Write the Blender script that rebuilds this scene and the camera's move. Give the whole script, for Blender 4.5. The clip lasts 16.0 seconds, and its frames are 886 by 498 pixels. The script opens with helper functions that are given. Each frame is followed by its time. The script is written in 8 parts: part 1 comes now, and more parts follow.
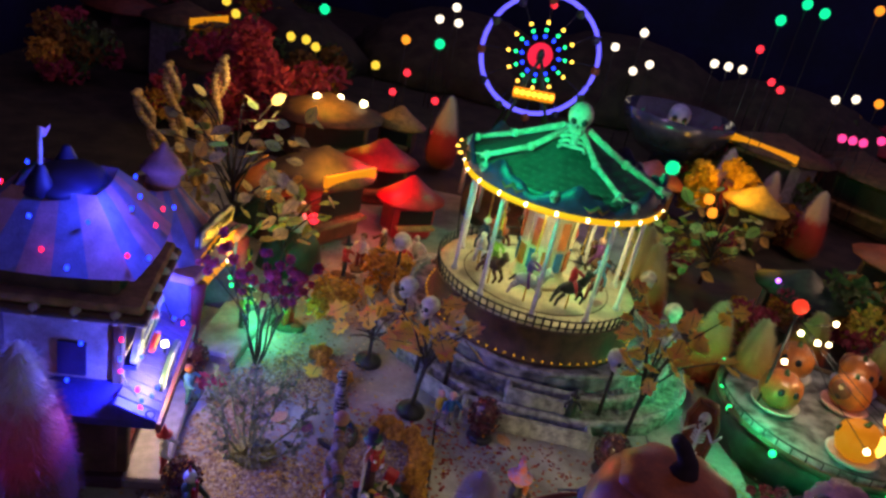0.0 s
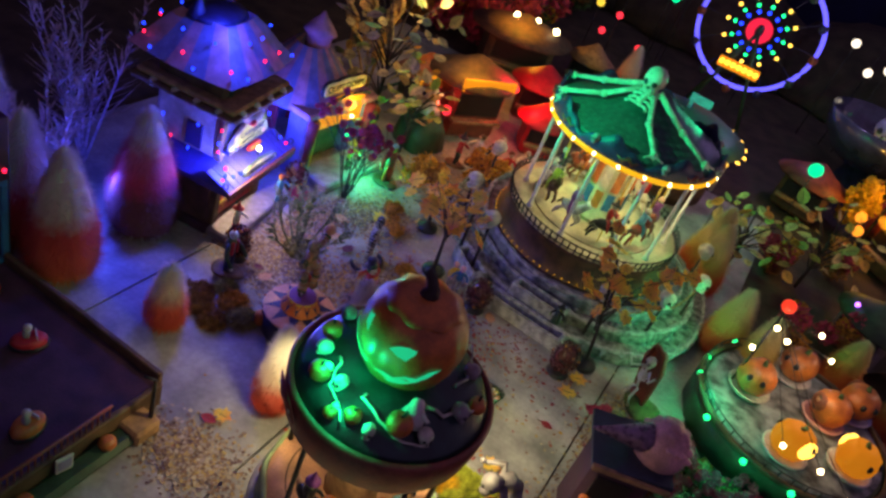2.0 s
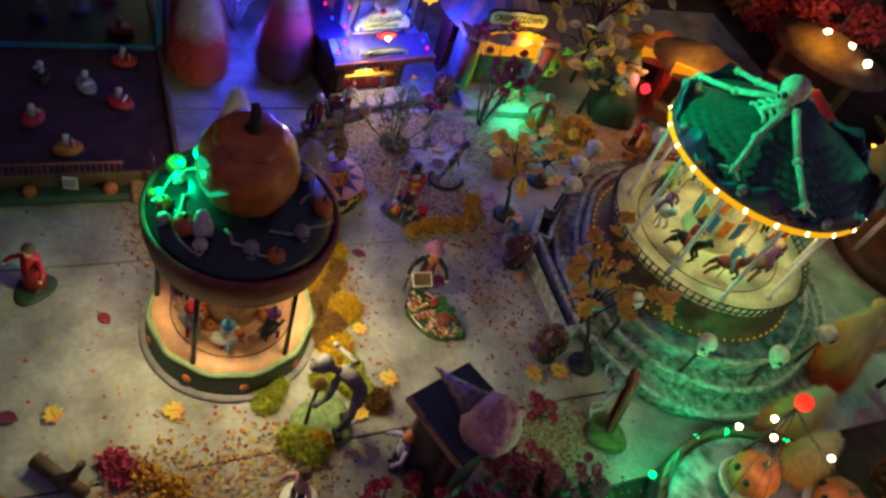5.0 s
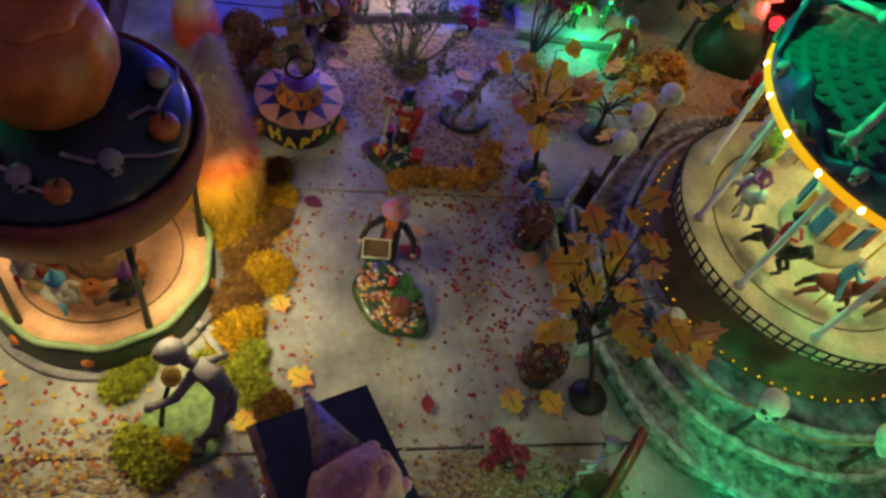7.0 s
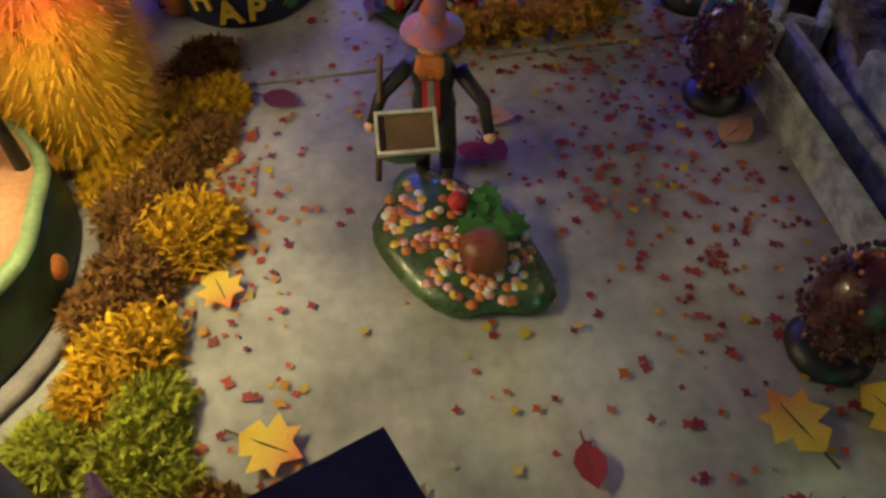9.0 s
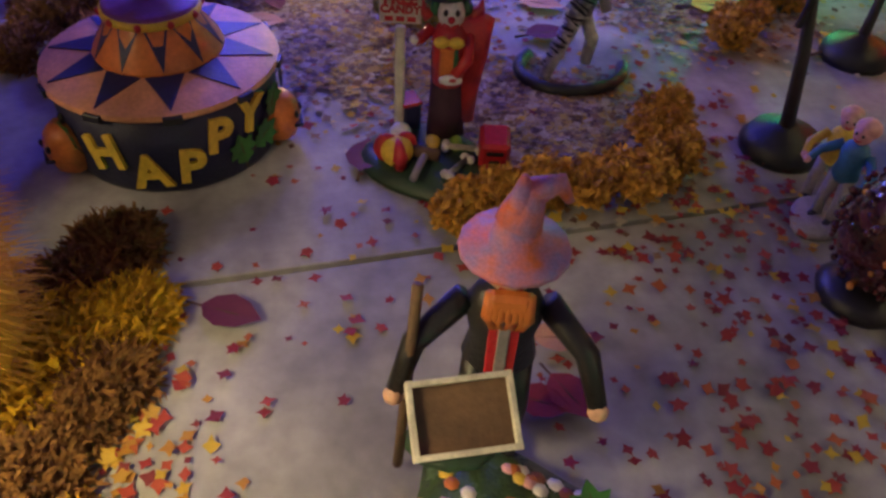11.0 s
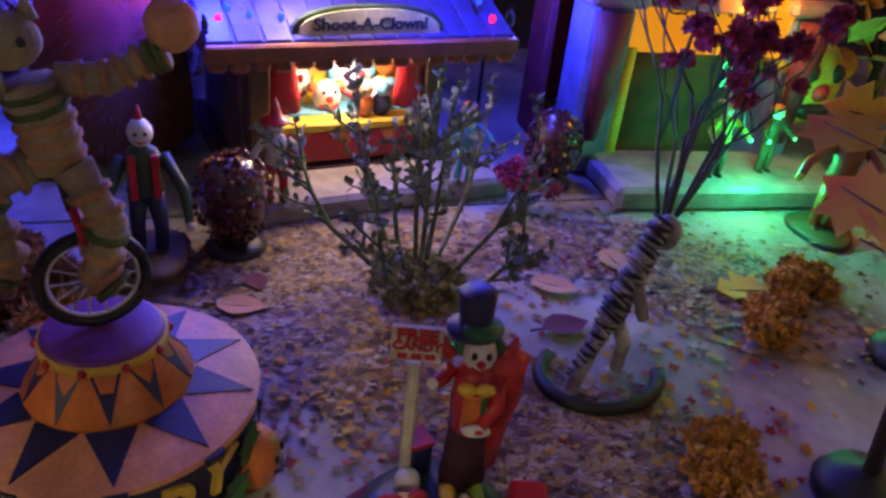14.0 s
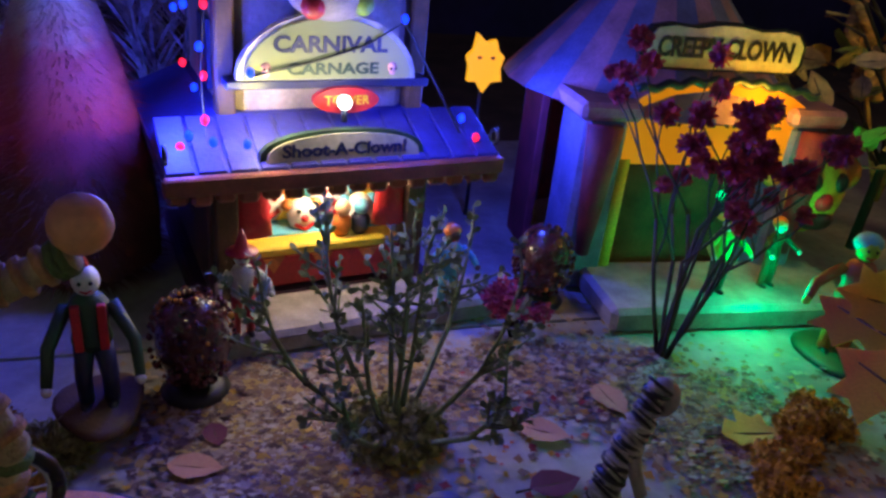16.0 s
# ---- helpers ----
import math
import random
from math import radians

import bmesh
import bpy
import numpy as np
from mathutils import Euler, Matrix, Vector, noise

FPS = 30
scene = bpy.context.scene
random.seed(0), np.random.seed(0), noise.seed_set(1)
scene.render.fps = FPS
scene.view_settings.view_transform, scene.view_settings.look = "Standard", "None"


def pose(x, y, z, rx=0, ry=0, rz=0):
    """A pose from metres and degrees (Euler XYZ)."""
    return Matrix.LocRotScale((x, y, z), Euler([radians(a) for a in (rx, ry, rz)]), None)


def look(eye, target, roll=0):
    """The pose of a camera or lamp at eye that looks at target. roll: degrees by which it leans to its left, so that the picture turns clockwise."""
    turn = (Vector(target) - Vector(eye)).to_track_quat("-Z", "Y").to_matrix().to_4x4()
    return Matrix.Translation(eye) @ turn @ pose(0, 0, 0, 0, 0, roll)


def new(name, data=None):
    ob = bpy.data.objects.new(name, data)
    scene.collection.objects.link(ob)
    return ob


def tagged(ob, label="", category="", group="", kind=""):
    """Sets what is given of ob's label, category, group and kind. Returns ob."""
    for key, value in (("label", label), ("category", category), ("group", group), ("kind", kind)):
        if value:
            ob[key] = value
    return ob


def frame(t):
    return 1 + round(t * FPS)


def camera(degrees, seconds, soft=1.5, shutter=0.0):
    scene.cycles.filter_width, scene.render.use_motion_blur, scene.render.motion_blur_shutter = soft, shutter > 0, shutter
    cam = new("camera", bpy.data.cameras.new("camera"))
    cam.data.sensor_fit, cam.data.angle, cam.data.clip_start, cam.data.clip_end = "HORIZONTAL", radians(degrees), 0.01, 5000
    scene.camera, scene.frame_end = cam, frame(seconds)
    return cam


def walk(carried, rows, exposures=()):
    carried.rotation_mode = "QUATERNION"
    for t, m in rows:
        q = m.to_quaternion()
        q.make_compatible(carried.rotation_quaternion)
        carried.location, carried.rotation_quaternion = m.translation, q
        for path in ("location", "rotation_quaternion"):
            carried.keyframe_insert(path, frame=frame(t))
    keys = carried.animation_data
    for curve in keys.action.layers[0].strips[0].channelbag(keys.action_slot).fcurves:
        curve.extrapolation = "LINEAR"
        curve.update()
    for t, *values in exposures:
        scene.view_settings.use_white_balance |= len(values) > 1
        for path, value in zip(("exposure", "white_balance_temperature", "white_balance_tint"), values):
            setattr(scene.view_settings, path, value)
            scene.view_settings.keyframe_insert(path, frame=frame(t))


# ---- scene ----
cam = camera(60.3, 16.0, soft=2.8)
PATH = [
    (0, (0.106, 0.107, 0.42), (0.155, 1.928, -0.404), 12.5),
    (0.5, (0.19, 0.085, 0.453), (0.078, 1.871, -0.44), 14.8),
    (1, (0.256, 0.062, 0.472), (-0.018, 1.793, -0.491), 17.3),
    (1.5, (0.292, 0.053, 0.485), (-0.108, 1.707, -0.566), 19.8),
    (2, (0.338, 0.018, 0.516), (-0.169, 1.575, -0.632), 22.0),
    (2.5, (0.407, -0.018, 0.54), (-0.261, 1.409, -0.691), 22.4),
    (2.7, (0.457, -0.019, 0.548), (-0.3, 1.356, -0.691), 21.6),
    (3, (0.525, -0.017, 0.571), (-0.324, 1.28, -0.693), 22.3),
    (3.5, (0.612, 0.027, 0.587), (-0.359, 1.205, -0.706), 22.0),
    (4, (0.617, 0.13, 0.599), (-0.435, 1.163, -0.753), 21.7),
    (4.2, (0.617, 0.167, 0.593), (-0.474, 1.131, -0.778), 21.2),
    (6.3, (0.536, 0.396, 0.532), (-0.554, 0.959, -1.047), 23.3),
    (6.5, (0.523, 0.422, 0.521), (-0.561, 0.931, -1.081), 22.5),
    (7, (0.508, 0.47, 0.458), (-0.586, 0.89, -1.163), 18.8),
    (7.5, (0.498, 0.484, 0.375), (-0.594, 0.825, -1.265), 12.7),
    (8, (0.474, 0.495, 0.301), (-0.58, 0.746, -1.38), 5.6),
    (8.5, (0.429, 0.51, 0.235), (-0.624, 0.693, -1.455), 0.3),
    (9, (0.395, 0.516, 0.189), (-0.853, 0.725, -1.36), -0.7),
    (11.3, (0.285, 0.504, 0.144), (-1.123, 0.956, -1.202), 4.5),
    (11.5, (0.281, 0.502, 0.146), (-1.157, 0.973, -1.162), 4.9),
    (12, (0.266, 0.499, 0.145), (-1.236, 1.02, -1.069), 6.1),
    (12.5, (0.253, 0.503, 0.143), (-1.304, 1.065, -0.979), 6.7),
    (13, (0.245, 0.503, 0.144), (-1.335, 1.084, -0.937), 7.1),
    (13.5, (0.236, 0.504, 0.149), (-1.37, 1.078, -0.895), 6.8),
    (14, (0.229, 0.507, 0.151), (-1.407, 1.076, -0.848), 6.5),
    (14.5, (0.219, 0.509, 0.156), (-1.442, 1.077, -0.803), 6.5),
    (15, (0.21, 0.515, 0.161), (-1.47, 1.078, -0.767), 6.3),
    (15.5, (0.205, 0.519, 0.161), (-1.491, 1.083, -0.736), 6.1),
    (16, (0.2, 0.522, 0.166), (-1.51, 1.095, -0.699), 6.0),
]
EXPOSURES = ((0.0, 0.25, 6500, 12), (2.5, 0.25, 6400, 12), (4.0, 0.15, 6500, 10), (6.5, 0.12, 6500, 4), (9.2, -0.1, 6500, 8), (11.5, 0.35, 6600, 24), (12.5, 0.4, 6800, 26), (14.5, 0.02, 6400, 14), (15.5, -0.2, 6400, -2), (16.0, -0.45, 6300, -4))
walk(cam, [(t, look(eye, target, roll)) for t, eye, target, roll in PATH], EXPOSURES)

# ---- world and lights ----
world = bpy.data.worlds.new("night")
scene.world = world
world.use_nodes = True
world.node_tree.nodes["Background"].inputs[0].default_value = (0.68, 0.43, 0.92, 1)
world.node_tree.nodes["Background"].inputs[1].default_value = 0.125
scene.view_settings.exposure = 0.0


def lamp(name, at, colour, watts, size=0.004, spot=None, target=None):
    """A small bulb's light; a spot when an angle and a target are given."""
    data = bpy.data.lights.new(name, "SPOT" if spot else "POINT")
    data.color, data.energy, data.shadow_soft_size = colour, watts, size
    ob = new(name, data)
    if spot:
        data.spot_size, data.spot_blend = radians(spot), 0.5
        ob.matrix_world = look(at, target)
    else:
        ob.location = at
    return ob


GREEN, BLUE, RED, WARM, AMBER = (0.0, 1.0, 0.33), (0.05, 0.07, 1.0), (1.0, 0.03, 0.05), (1.0, 0.86, 0.5), (1.0, 0.5, 0.03)
for az, w in ((-85, 0.30), (-25, 0.38), (35, 0.30), (68, 0.34), (98, 0.24), (175, 0.26)):
    ca, sa = math.cos(radians(az)), math.sin(radians(az))
    lamp("canopy_spot", (0.229 + 0.070 * ca, 0.361 + 0.070 * sa, 0.100), (1.0, 0.84, 0.40), w, 0.008, 112, (0.229 + 0.125 * ca, 0.361 + 0.125 * sa, 0.0))
for az, w in ((-60, 0.045), (60, 0.045), (180, 0.045)):
    lamp("canopy_light", (0.229 + 0.045 * math.cos(radians(az)), 0.361 + 0.045 * math.sin(radians(az)), 0.095), (1.0, 0.84, 0.40), w, 0.012)
lamp("pumpkin_bulb_light", (0.200, 0.318, 0.181), GREEN, 0.070, 0.003)
lamp("pumpkin_bulb_light", (0.224, 0.300, 0.178), GREEN, 0.080, 0.003)
for az, w in ((-100, 0.12), (-20, 0.18), (60, 0.21), (150, 0.21)):
    lamp("carousel_ring_light", (0.229 + 0.060 * math.cos(radians(az)), 0.842 + 0.060 * math.sin(radians(az)), 0.180), (1.0, 0.93, 0.40), w * 1.1, 0.01, 140, (0.229 + 0.062 * math.cos(radians(az)), 0.842 + 0.062 * math.sin(radians(az)), 0.0))
lamp("roof_spot", (0.105, 0.655, 0.285), GREEN, 2.6, 0.003, 66, (0.210, 0.800, 0.228))
lamp("terrace_spot", (0.455, 0.715, 0.10), GREEN, 0.55, 0.004, 62, (0.36, 0.800, 0.025))
lamp("booth_light", (-0.083, 0.566, 0.060), (1.0, 0.74, 0.45), 0.20, 0.006)
lamp("sign_light_yellow", (-0.056, 0.540, 0.093), (1.0, 0.80, 0.30), 0.10, 0.004)
lamp("frosted_bulb_light", (-0.052, 0.566, 0.100), (1.0, 0.80, 0.62), 0.055, 0.003)
lamp("sign_light_blue", (-0.05, 0.603, 0.108), BLUE, 0.22, 0.004)
lamp("awning_light_blue", (-0.058, 0.512, 0.094), BLUE, 0.48, 0.004)
lamp("tower_roof_light_blue", (-0.075, 0.525, 0.225), BLUE, 0.42, 0.004)
lamp("tower_side_light_blue", (-0.135, 0.440, 0.060), BLUE, 0.45, 0.006)
lamp("alley_light_blue", (-0.10, 0.645, 0.085), BLUE, 0.42, 0.006)
lamp("porch_light_green", (-0.030, 0.748, 0.030), GREEN, 0.14, 0.004)
lamp("porch_light_amber", (-0.066, 0.752, 0.092), AMBER, 0.10, 0.006)
lamp("midway_light_red", (0.03, 1.02, 0.10), RED, 0.40, 0.01)
lamp("ghost_light_red", (-0.03, 0.905, 0.07), RED, 0.05, 0.006)
lamp("stall_light_amber", (-0.01, 0.95, 0.13), AMBER, 0.22, 0.01)
lamp("garland_light", (0.460, 0.708, 0.132), (1.0, 0.80, 0.55), 0.09, 0.008)
lamp("teacup_light", (0.525, 0.735, 0.12), (1.0, 0.75, 0.35), 0.10, 0.01)

# ---- materials ----


def material(name, colour, rough=0.6, var=0.35, scale=90.0, bump=0.25, metal=0.0, second=None, coat=0.0):
    """Painted or natural surface: stains and grain at two scales, with fine relief."""
    m = bpy.data.materials.new(name)
    m.use_nodes = True
    n, l = m.node_tree.nodes, m.node_tree.links
    b = n["Principled BSDF"]
    b.inputs["Metallic"].default_value = metal
    b.inputs["Coat Weight"].default_value = coat
    co = n.new("ShaderNodeTexCoord")
    big, small = n.new("ShaderNodeTexNoise"), n.new("ShaderNodeTexNoise")
    big.inputs["Scale"].default_value, small.inputs["Scale"].default_value = scale, scale * 9
    big.inputs["Detail"].default_value, small.inputs["Detail"].default_value = 5, 3
    for t in (big, small):
        l.new(co.outputs["Object"], t.inputs["Vector"])
    mix = n.new("ShaderNodeMix")
    mix.data_type = "RGBA"
    dark = second or tuple(c * (1 - var) for c in colour)
    light = tuple(min(1, c * (1 + var * 0.5)) for c in colour)
    mix.inputs[6].default_value, mix.inputs[7].default_value = (*dark, 1), (*light, 1)
    ramp = n.new("ShaderNodeMapRange")
    ramp.inputs[1].default_value, ramp.inputs[2].default_value = 0.34, 0.66
    l.new(big.outputs[0], ramp.inputs[0])
    l.new(ramp.outputs[0], mix.inputs[0])
    grain = n.new("ShaderNodeMix")
    grain.data_type, grain.blend_type = "RGBA", "MULTIPLY"
    grain.inputs[0].default_value = 0.5
    g2 = n.new("ShaderNodeMapRange")
    g2.inputs[1].default_value, g2.inputs[2].default_value, g2.inputs[3].default_value = 0.3, 0.7, 0.55
    l.new(small.outputs[0], g2.inputs[0])
    l.new(mix.outputs[2], grain.inputs[6])
    l.new(g2.outputs[0], grain.inputs[7])
    l.new(grain.outputs[2], b.inputs["Base Color"])
    rr = n.new("ShaderNodeMapRange")
    rr.inputs[3].default_value, rr.inputs[4].default_value = max(0.05, rough - 0.15), min(1, rough + 0.15)
    l.new(big.outputs[0], rr.inputs[0])
    l.new(rr.outputs[0], b.inputs["Roughness"])
    bp = n.new("ShaderNodeBump")
    bp.inputs["Strength"].default_value, bp.inputs["Distance"].default_value = bump, 0.0008
    l.new(small.outputs[0], bp.inputs["Height"])
    l.new(bp.outputs[0], b.inputs["Normal"])
    return m


def island(name, colours, rough=0.7):
    """Loose pieces, each with its own colour."""
    m = bpy.data.materials.new(name)
    m.use_nodes = True
    n, l = m.node_tree.nodes, m.node_tree.links
    geo, ramp = n.new("ShaderNodeNewGeometry"), n.new("ShaderNodeValToRGB")
    ramp.color_ramp.interpolation = "CONSTANT"
    els = ramp.color_ramp.elements
    while len(els) < len(colours):
        els.new(0.5)
    for i, c in enumerate(colours):
        els[i].position = i / len(colours)
        els[i].color = (*c, 1)
    l.new(geo.outputs["Random Per Island"], ramp.inputs[0])
    no = n.new("ShaderNodeTexNoise")
    no.inputs["Scale"].default_value = 500
    mul = n.new("ShaderNodeMix")
    mul.data_type, mul.blend_type = "RGBA", "MULTIPLY"
    mul.inputs[0].default_value = 0.6
    l.new(ramp.outputs[0], mul.inputs[6])
    l.new(no.outputs[0], mul.inputs[7])
    l.new(mul.outputs[2], n["Principled BSDF"].inputs["Base Color"])
    n["Principled BSDF"].inputs["Roughness"].default_value = rough
    return m


def glow(name, colour, power):
    """What gives off light: bulbs and lit panels, also recesses and shells made to glow."""
    m = bpy.data.materials.new(name)
    m.use_nodes = True
    b = m.node_tree.nodes["Principled BSDF"]
    b.inputs["Base Color"].default_value = (*(c * 0.25 for c in colour), 1)
    b.inputs["Specular IOR Level"].default_value = 0.1
    b.inputs["Emission Color"].default_value = (*colour, 1)
    b.inputs["Emission Strength"].default_value = power
    return m


def banded(name, stops, height, axis=2, rough=0.9):
    """Colour bands along an object's own axis, softly blended (dyed bristle trees)."""
    m = material(name, (0.5, 0.5, 0.5), rough, bump=0.6, scale=160)
    n, l = m.node_tree.nodes, m.node_tree.links
    co, sep, ramp = n.new("ShaderNodeTexCoord"), n.new("ShaderNodeSeparateXYZ"), n.new("ShaderNodeValToRGB")
    no, add = n.new("ShaderNodeTexNoise"), n.new("ShaderNodeMath")
    no.inputs["Scale"].default_value = 150
    div = n.new("ShaderNodeMath")
    div.operation = "DIVIDE"
    div.inputs[1].default_value = height
    add.operation = "MULTIPLY_ADD"
    add.inputs[1].default_value = 0.12
    l.new(co.outputs["Object"], sep.inputs[0])
    l.new(co.outputs["Object"], no.inputs["Vector"])
    l.new(sep.outputs[axis], div.inputs[0])
    l.new(no.outputs[0], add.inputs[0])
    l.new(div.outputs[0], add.inputs[2])
    els = ramp.color_ramp.elements
    while len(els) < len(stops):
        els.new(0.5)
    for i, (p, c) in enumerate(stops):
        els[i].position, els[i].color = p, (*c, 1)
    l.new(add.outputs[0], ramp.inputs[0])
    mixn = [x for x in n if x.type == "MIX" and x.blend_type == "MULTIPLY"][0]
    l.new(ramp.outputs[0], mixn.inputs[6])
    return m


GREY = material("weathered_board", (0.36, 0.35, 0.33), 0.65, 0.5, 22, 0.3, second=(0.20, 0.19, 0.19))
EARTH = material("dark_earth", (0.06, 0.045, 0.03), 0.95, 0.5, 30, 0.8)
CLOTH = material("navy_cloth", (0.014, 0.015, 0.085), 0.9, 0.4, 6, 0.3)
# black things, and sheets that stand for the dark inside of hatches
BLACK = material("black_paint_and_shade", (0.015, 0.015, 0.017), 0.4, 0.4, 120, 0.2)
IRON = material("dark_iron", (0.03, 0.032, 0.03), 0.45, 0.4, 150, 0.3, 0.4)
BONE = material("bone_paint", (0.62, 0.58, 0.48), 0.6, 0.35, 140, 0.3)
WHITE = material("white_paint", (0.72, 0.70, 0.66), 0.55, 0.2, 120, 0.2)
CREAM = material("cream_paint", (0.62, 0.55, 0.34), 0.6, 0.3, 50, 0.2)
PEACH = material("peach_paint", (0.62, 0.31, 0.17), 0.55, 0.3, 60, 0.2)
TEAL = material("dark_teal_paint", (0.010, 0.035, 0.036), 0.35, 0.5, 60, 0.3, coat=0.2)
ROOFTEAL = material("teal_roof", (0.035, 0.10, 0.09), 0.5, 0.4, 60, 0.4)
DKGREEN = material("dark_green_paint", (0.03, 0.07, 0.035), 0.5, 0.5, 80, 0.3)
MOSSGREEN = material("moss_green", (0.10, 0.16, 0.05), 0.9, 0.5, 120, 0.8)
ORANGE = material("pumpkin_orange", (0.60, 0.17, 0.03), 0.42, 0.4, 70, 0.2, coat=0.2)
RUST = material("rust_band", (0.26, 0.065, 0.035), 0.5, 0.4, 70, 0.3)
BROWN = material("brown_wood", (0.13, 0.07, 0.035), 0.7, 0.5, 70, 0.4)
TWIG = material("dark_twig", (0.045, 0.033, 0.028), 0.8, 0.4, 200, 0.4)
TAN = material("tan_straw", (0.45, 0.26, 0.12), 0.85, 0.4, 120, 0.6)
STONE = material("grey_stone", (0.30, 0.31, 0.33), 0.85, 0.55, 70, 1.0, second=(0.06, 0.065, 0.07))
MOSSSTONE = material("mossy_stone", (0.30, 0.31, 0.28), 0.9, 0.5, 130, 1.0, second=(0.07, 0.075, 0.06))
CRIMSON = material("crimson_paint", (0.50, 0.02, 0.03), 0.45, 0.3, 90, 0.2)
PURPLE = material("purple_paint", (0.20, 0.05, 0.24), 0.5, 0.3, 90, 0.2)
DKPURPLE = material("aubergine_paint", (0.055, 0.018, 0.040), 0.6, 0.5, 50, 0.3)
NAVY = material("navy_paint", (0.02, 0.022, 0.085), 0.5, 0.4, 90, 0.2)
YELLOW = material("yellow_paint", (0.75, 0.50, 0.05), 0.5, 0.25, 90, 0.2)
PINK = material("pink_paint", (0.78, 0.40, 0.38), 0.6, 0.35, 60, 0.5)
LILAC = material("lilac_paint", (0.40, 0.33, 0.55), 0.5, 0.3, 90, 0.2)
SKIN = material("flesh_paint", (0.62, 0.36, 0.24), 0.55, 0.2, 120, 0.2)
GREYFIG = material("grey_figure", (0.30, 0.27, 0.28), 0.6, 0.3, 120, 0.2)
BLUEP = material("blue_paint", (0.03, 0.16, 0.34), 0.5, 0.3, 90, 0.2)
SKYP = material("sky_blue_paint", (0.12, 0.42, 0.60), 0.5, 0.3, 90, 0.2)
LIME = material("lime_paint", (0.30, 0.50, 0.06), 0.55, 0.3, 90, 0.2)
ROOFSLATE = material("slate_roof", (0.03, 0.045, 0.065), 0.55, 0.4, 60, 0.3)
BANDAGE = material("bandage", (0.40, 0.33, 0.20), 0.85, 0.35, 130, 0.6)
MAROON = material("maroon_beads", (0.10, 0.02, 0.018), 0.25, 0.6, 200, 0.3, coat=0.6)
BERRY = material("dried_flower", (0.48, 0.05, 0.11), 0.85, 0.5, 200, 0.6)
FLOWERPALE = material("pale_leaf", (0.68, 0.56, 0.20), 0.8, 0.5, 120, 0.4)
HEDGE = material("golden_foliage", (0.84, 0.40, 0.05), 0.9, 0.6, 250, 0.8)
MOSSY = material("yellow_moss", (0.85, 0.47, 0.01), 0.95, 0.5, 250, 0.9)
MOSSL = material("lime_moss", (0.48, 0.50, 0.04), 0.95, 0.5, 250, 0.9)
MOSSB = material("brown_moss", (0.30, 0.14, 0.03), 0.95, 0.5, 250, 0.9)
MOSSP = material("grey_green_moss", (0.40, 0.38, 0.14), 0.95, 0.5, 250, 0.9)
LEAFG = material("bush_leaf", (0.20, 0.25, 0.12), 0.6, 0.5, 200, 0.4)
def translucent(m, colour, amount):
    """Thin dyed fabric lets some light through."""
    n, l = m.node_tree.nodes, m.node_tree.links
    mix, tr = n.new("ShaderNodeMixShader"), n.new("ShaderNodeBsdfTranslucent")
    tr.inputs["Color"].default_value = (*colour, 1)
    mix.inputs[0].default_value = amount
    l.new(n["Principled BSDF"].outputs[0], mix.inputs[1])
    l.new(tr.outputs[0], mix.inputs[2])
    l.new(mix.outputs[0], n["Material Output"].inputs["Surface"])


LITTER = island("leaf_litter", [(0.35, 0.03, 0.03), (0.45, 0.06, 0.03), (0.55, 0.26, 0.03), (0.62, 0.42, 0.04), (0.22, 0.02, 0.03), (0.50, 0.12, 0.03)])
MULCH = island("wood_mulch", [(0.26, 0.17, 0.12), (0.48, 0.36, 0.24), (0.16, 0.09, 0.07), (0.60, 0.50, 0.38), (0.34, 0.20, 0.10), (0.58, 0.40, 0.12)])
MAPLE = banded("autumn_leaf", [(0.0, (0.90, 0.55, 0.06)), (0.35, (0.97, 0.78, 0.12)), (0.70, (0.96, 0.64, 0.14)), (1.0, (0.92, 0.26, 0.12))], 0.020, axis=0, rough=0.7)
translucent(MAPLE, (0.95, 0.62, 0.10), 0.4)
CORN = banded("candy_corn_bristle", [(0.02, (0.42, 0.26, 0.05)), (0.22, (0.50, 0.07, 0.03)), (0.50, (0.55, 0.05, 0.04)), (0.62, (0.62, 0.42, 0.33)), (1.0, (0.75, 0.70, 0.62))], 0.14)
CORND = banded("dark_candy_corn_bristle", [(0.02, (0.10, 0.04, 0.03)), (0.42, (0.14, 0.04, 0.03)), (0.56, (0.55, 0.05, 0.08)), (0.74, (0.55, 0.12, 0.16)), (0.86, (0.62, 0.50, 0.48)), (1.0, (0.7, 0.66, 0.62))], 0.145)
CORNS = banded("small_candy_corn_bristle", [(0.02, (0.45, 0.22, 0.05)), (0.2, (0.55, 0.06, 0.03)), (0.45, (0.6, 0.10, 0.06)), (0.62, (0.68, 0.45, 0.35)), (1.0, (0.75, 0.70, 0.62))], 0.075)
CORNY = banded("yellow_candy_corn_bristle", [(0.02, (0.70, 0.42, 0.02)), (0.38, (0.72, 0.36, 0.02)), (0.50, (0.68, 0.14, 0.02)), (0.68, (0.70, 0.40, 0.30)), (1.0, (0.75, 0.70, 0.62))], 0.15)
CORNT = banded("bright_candy_corn_bristle", [(0.02, (0.10, 0.03, 0.02)), (0.15, (0.50, 0.04, 0.02)), (0.42, (0.60, 0.12, 0.02)), (0.62, (0.60, 0.42, 0.10)), (1.0, (0.62, 0.55, 0.30))], 0.09)
G_WARM, G_GOLD = glow("warm_bulb", (1.0, 0.80, 0.40), 9), glow("gold_bulb", (1.0, 0.55, 0.06), 3.2)
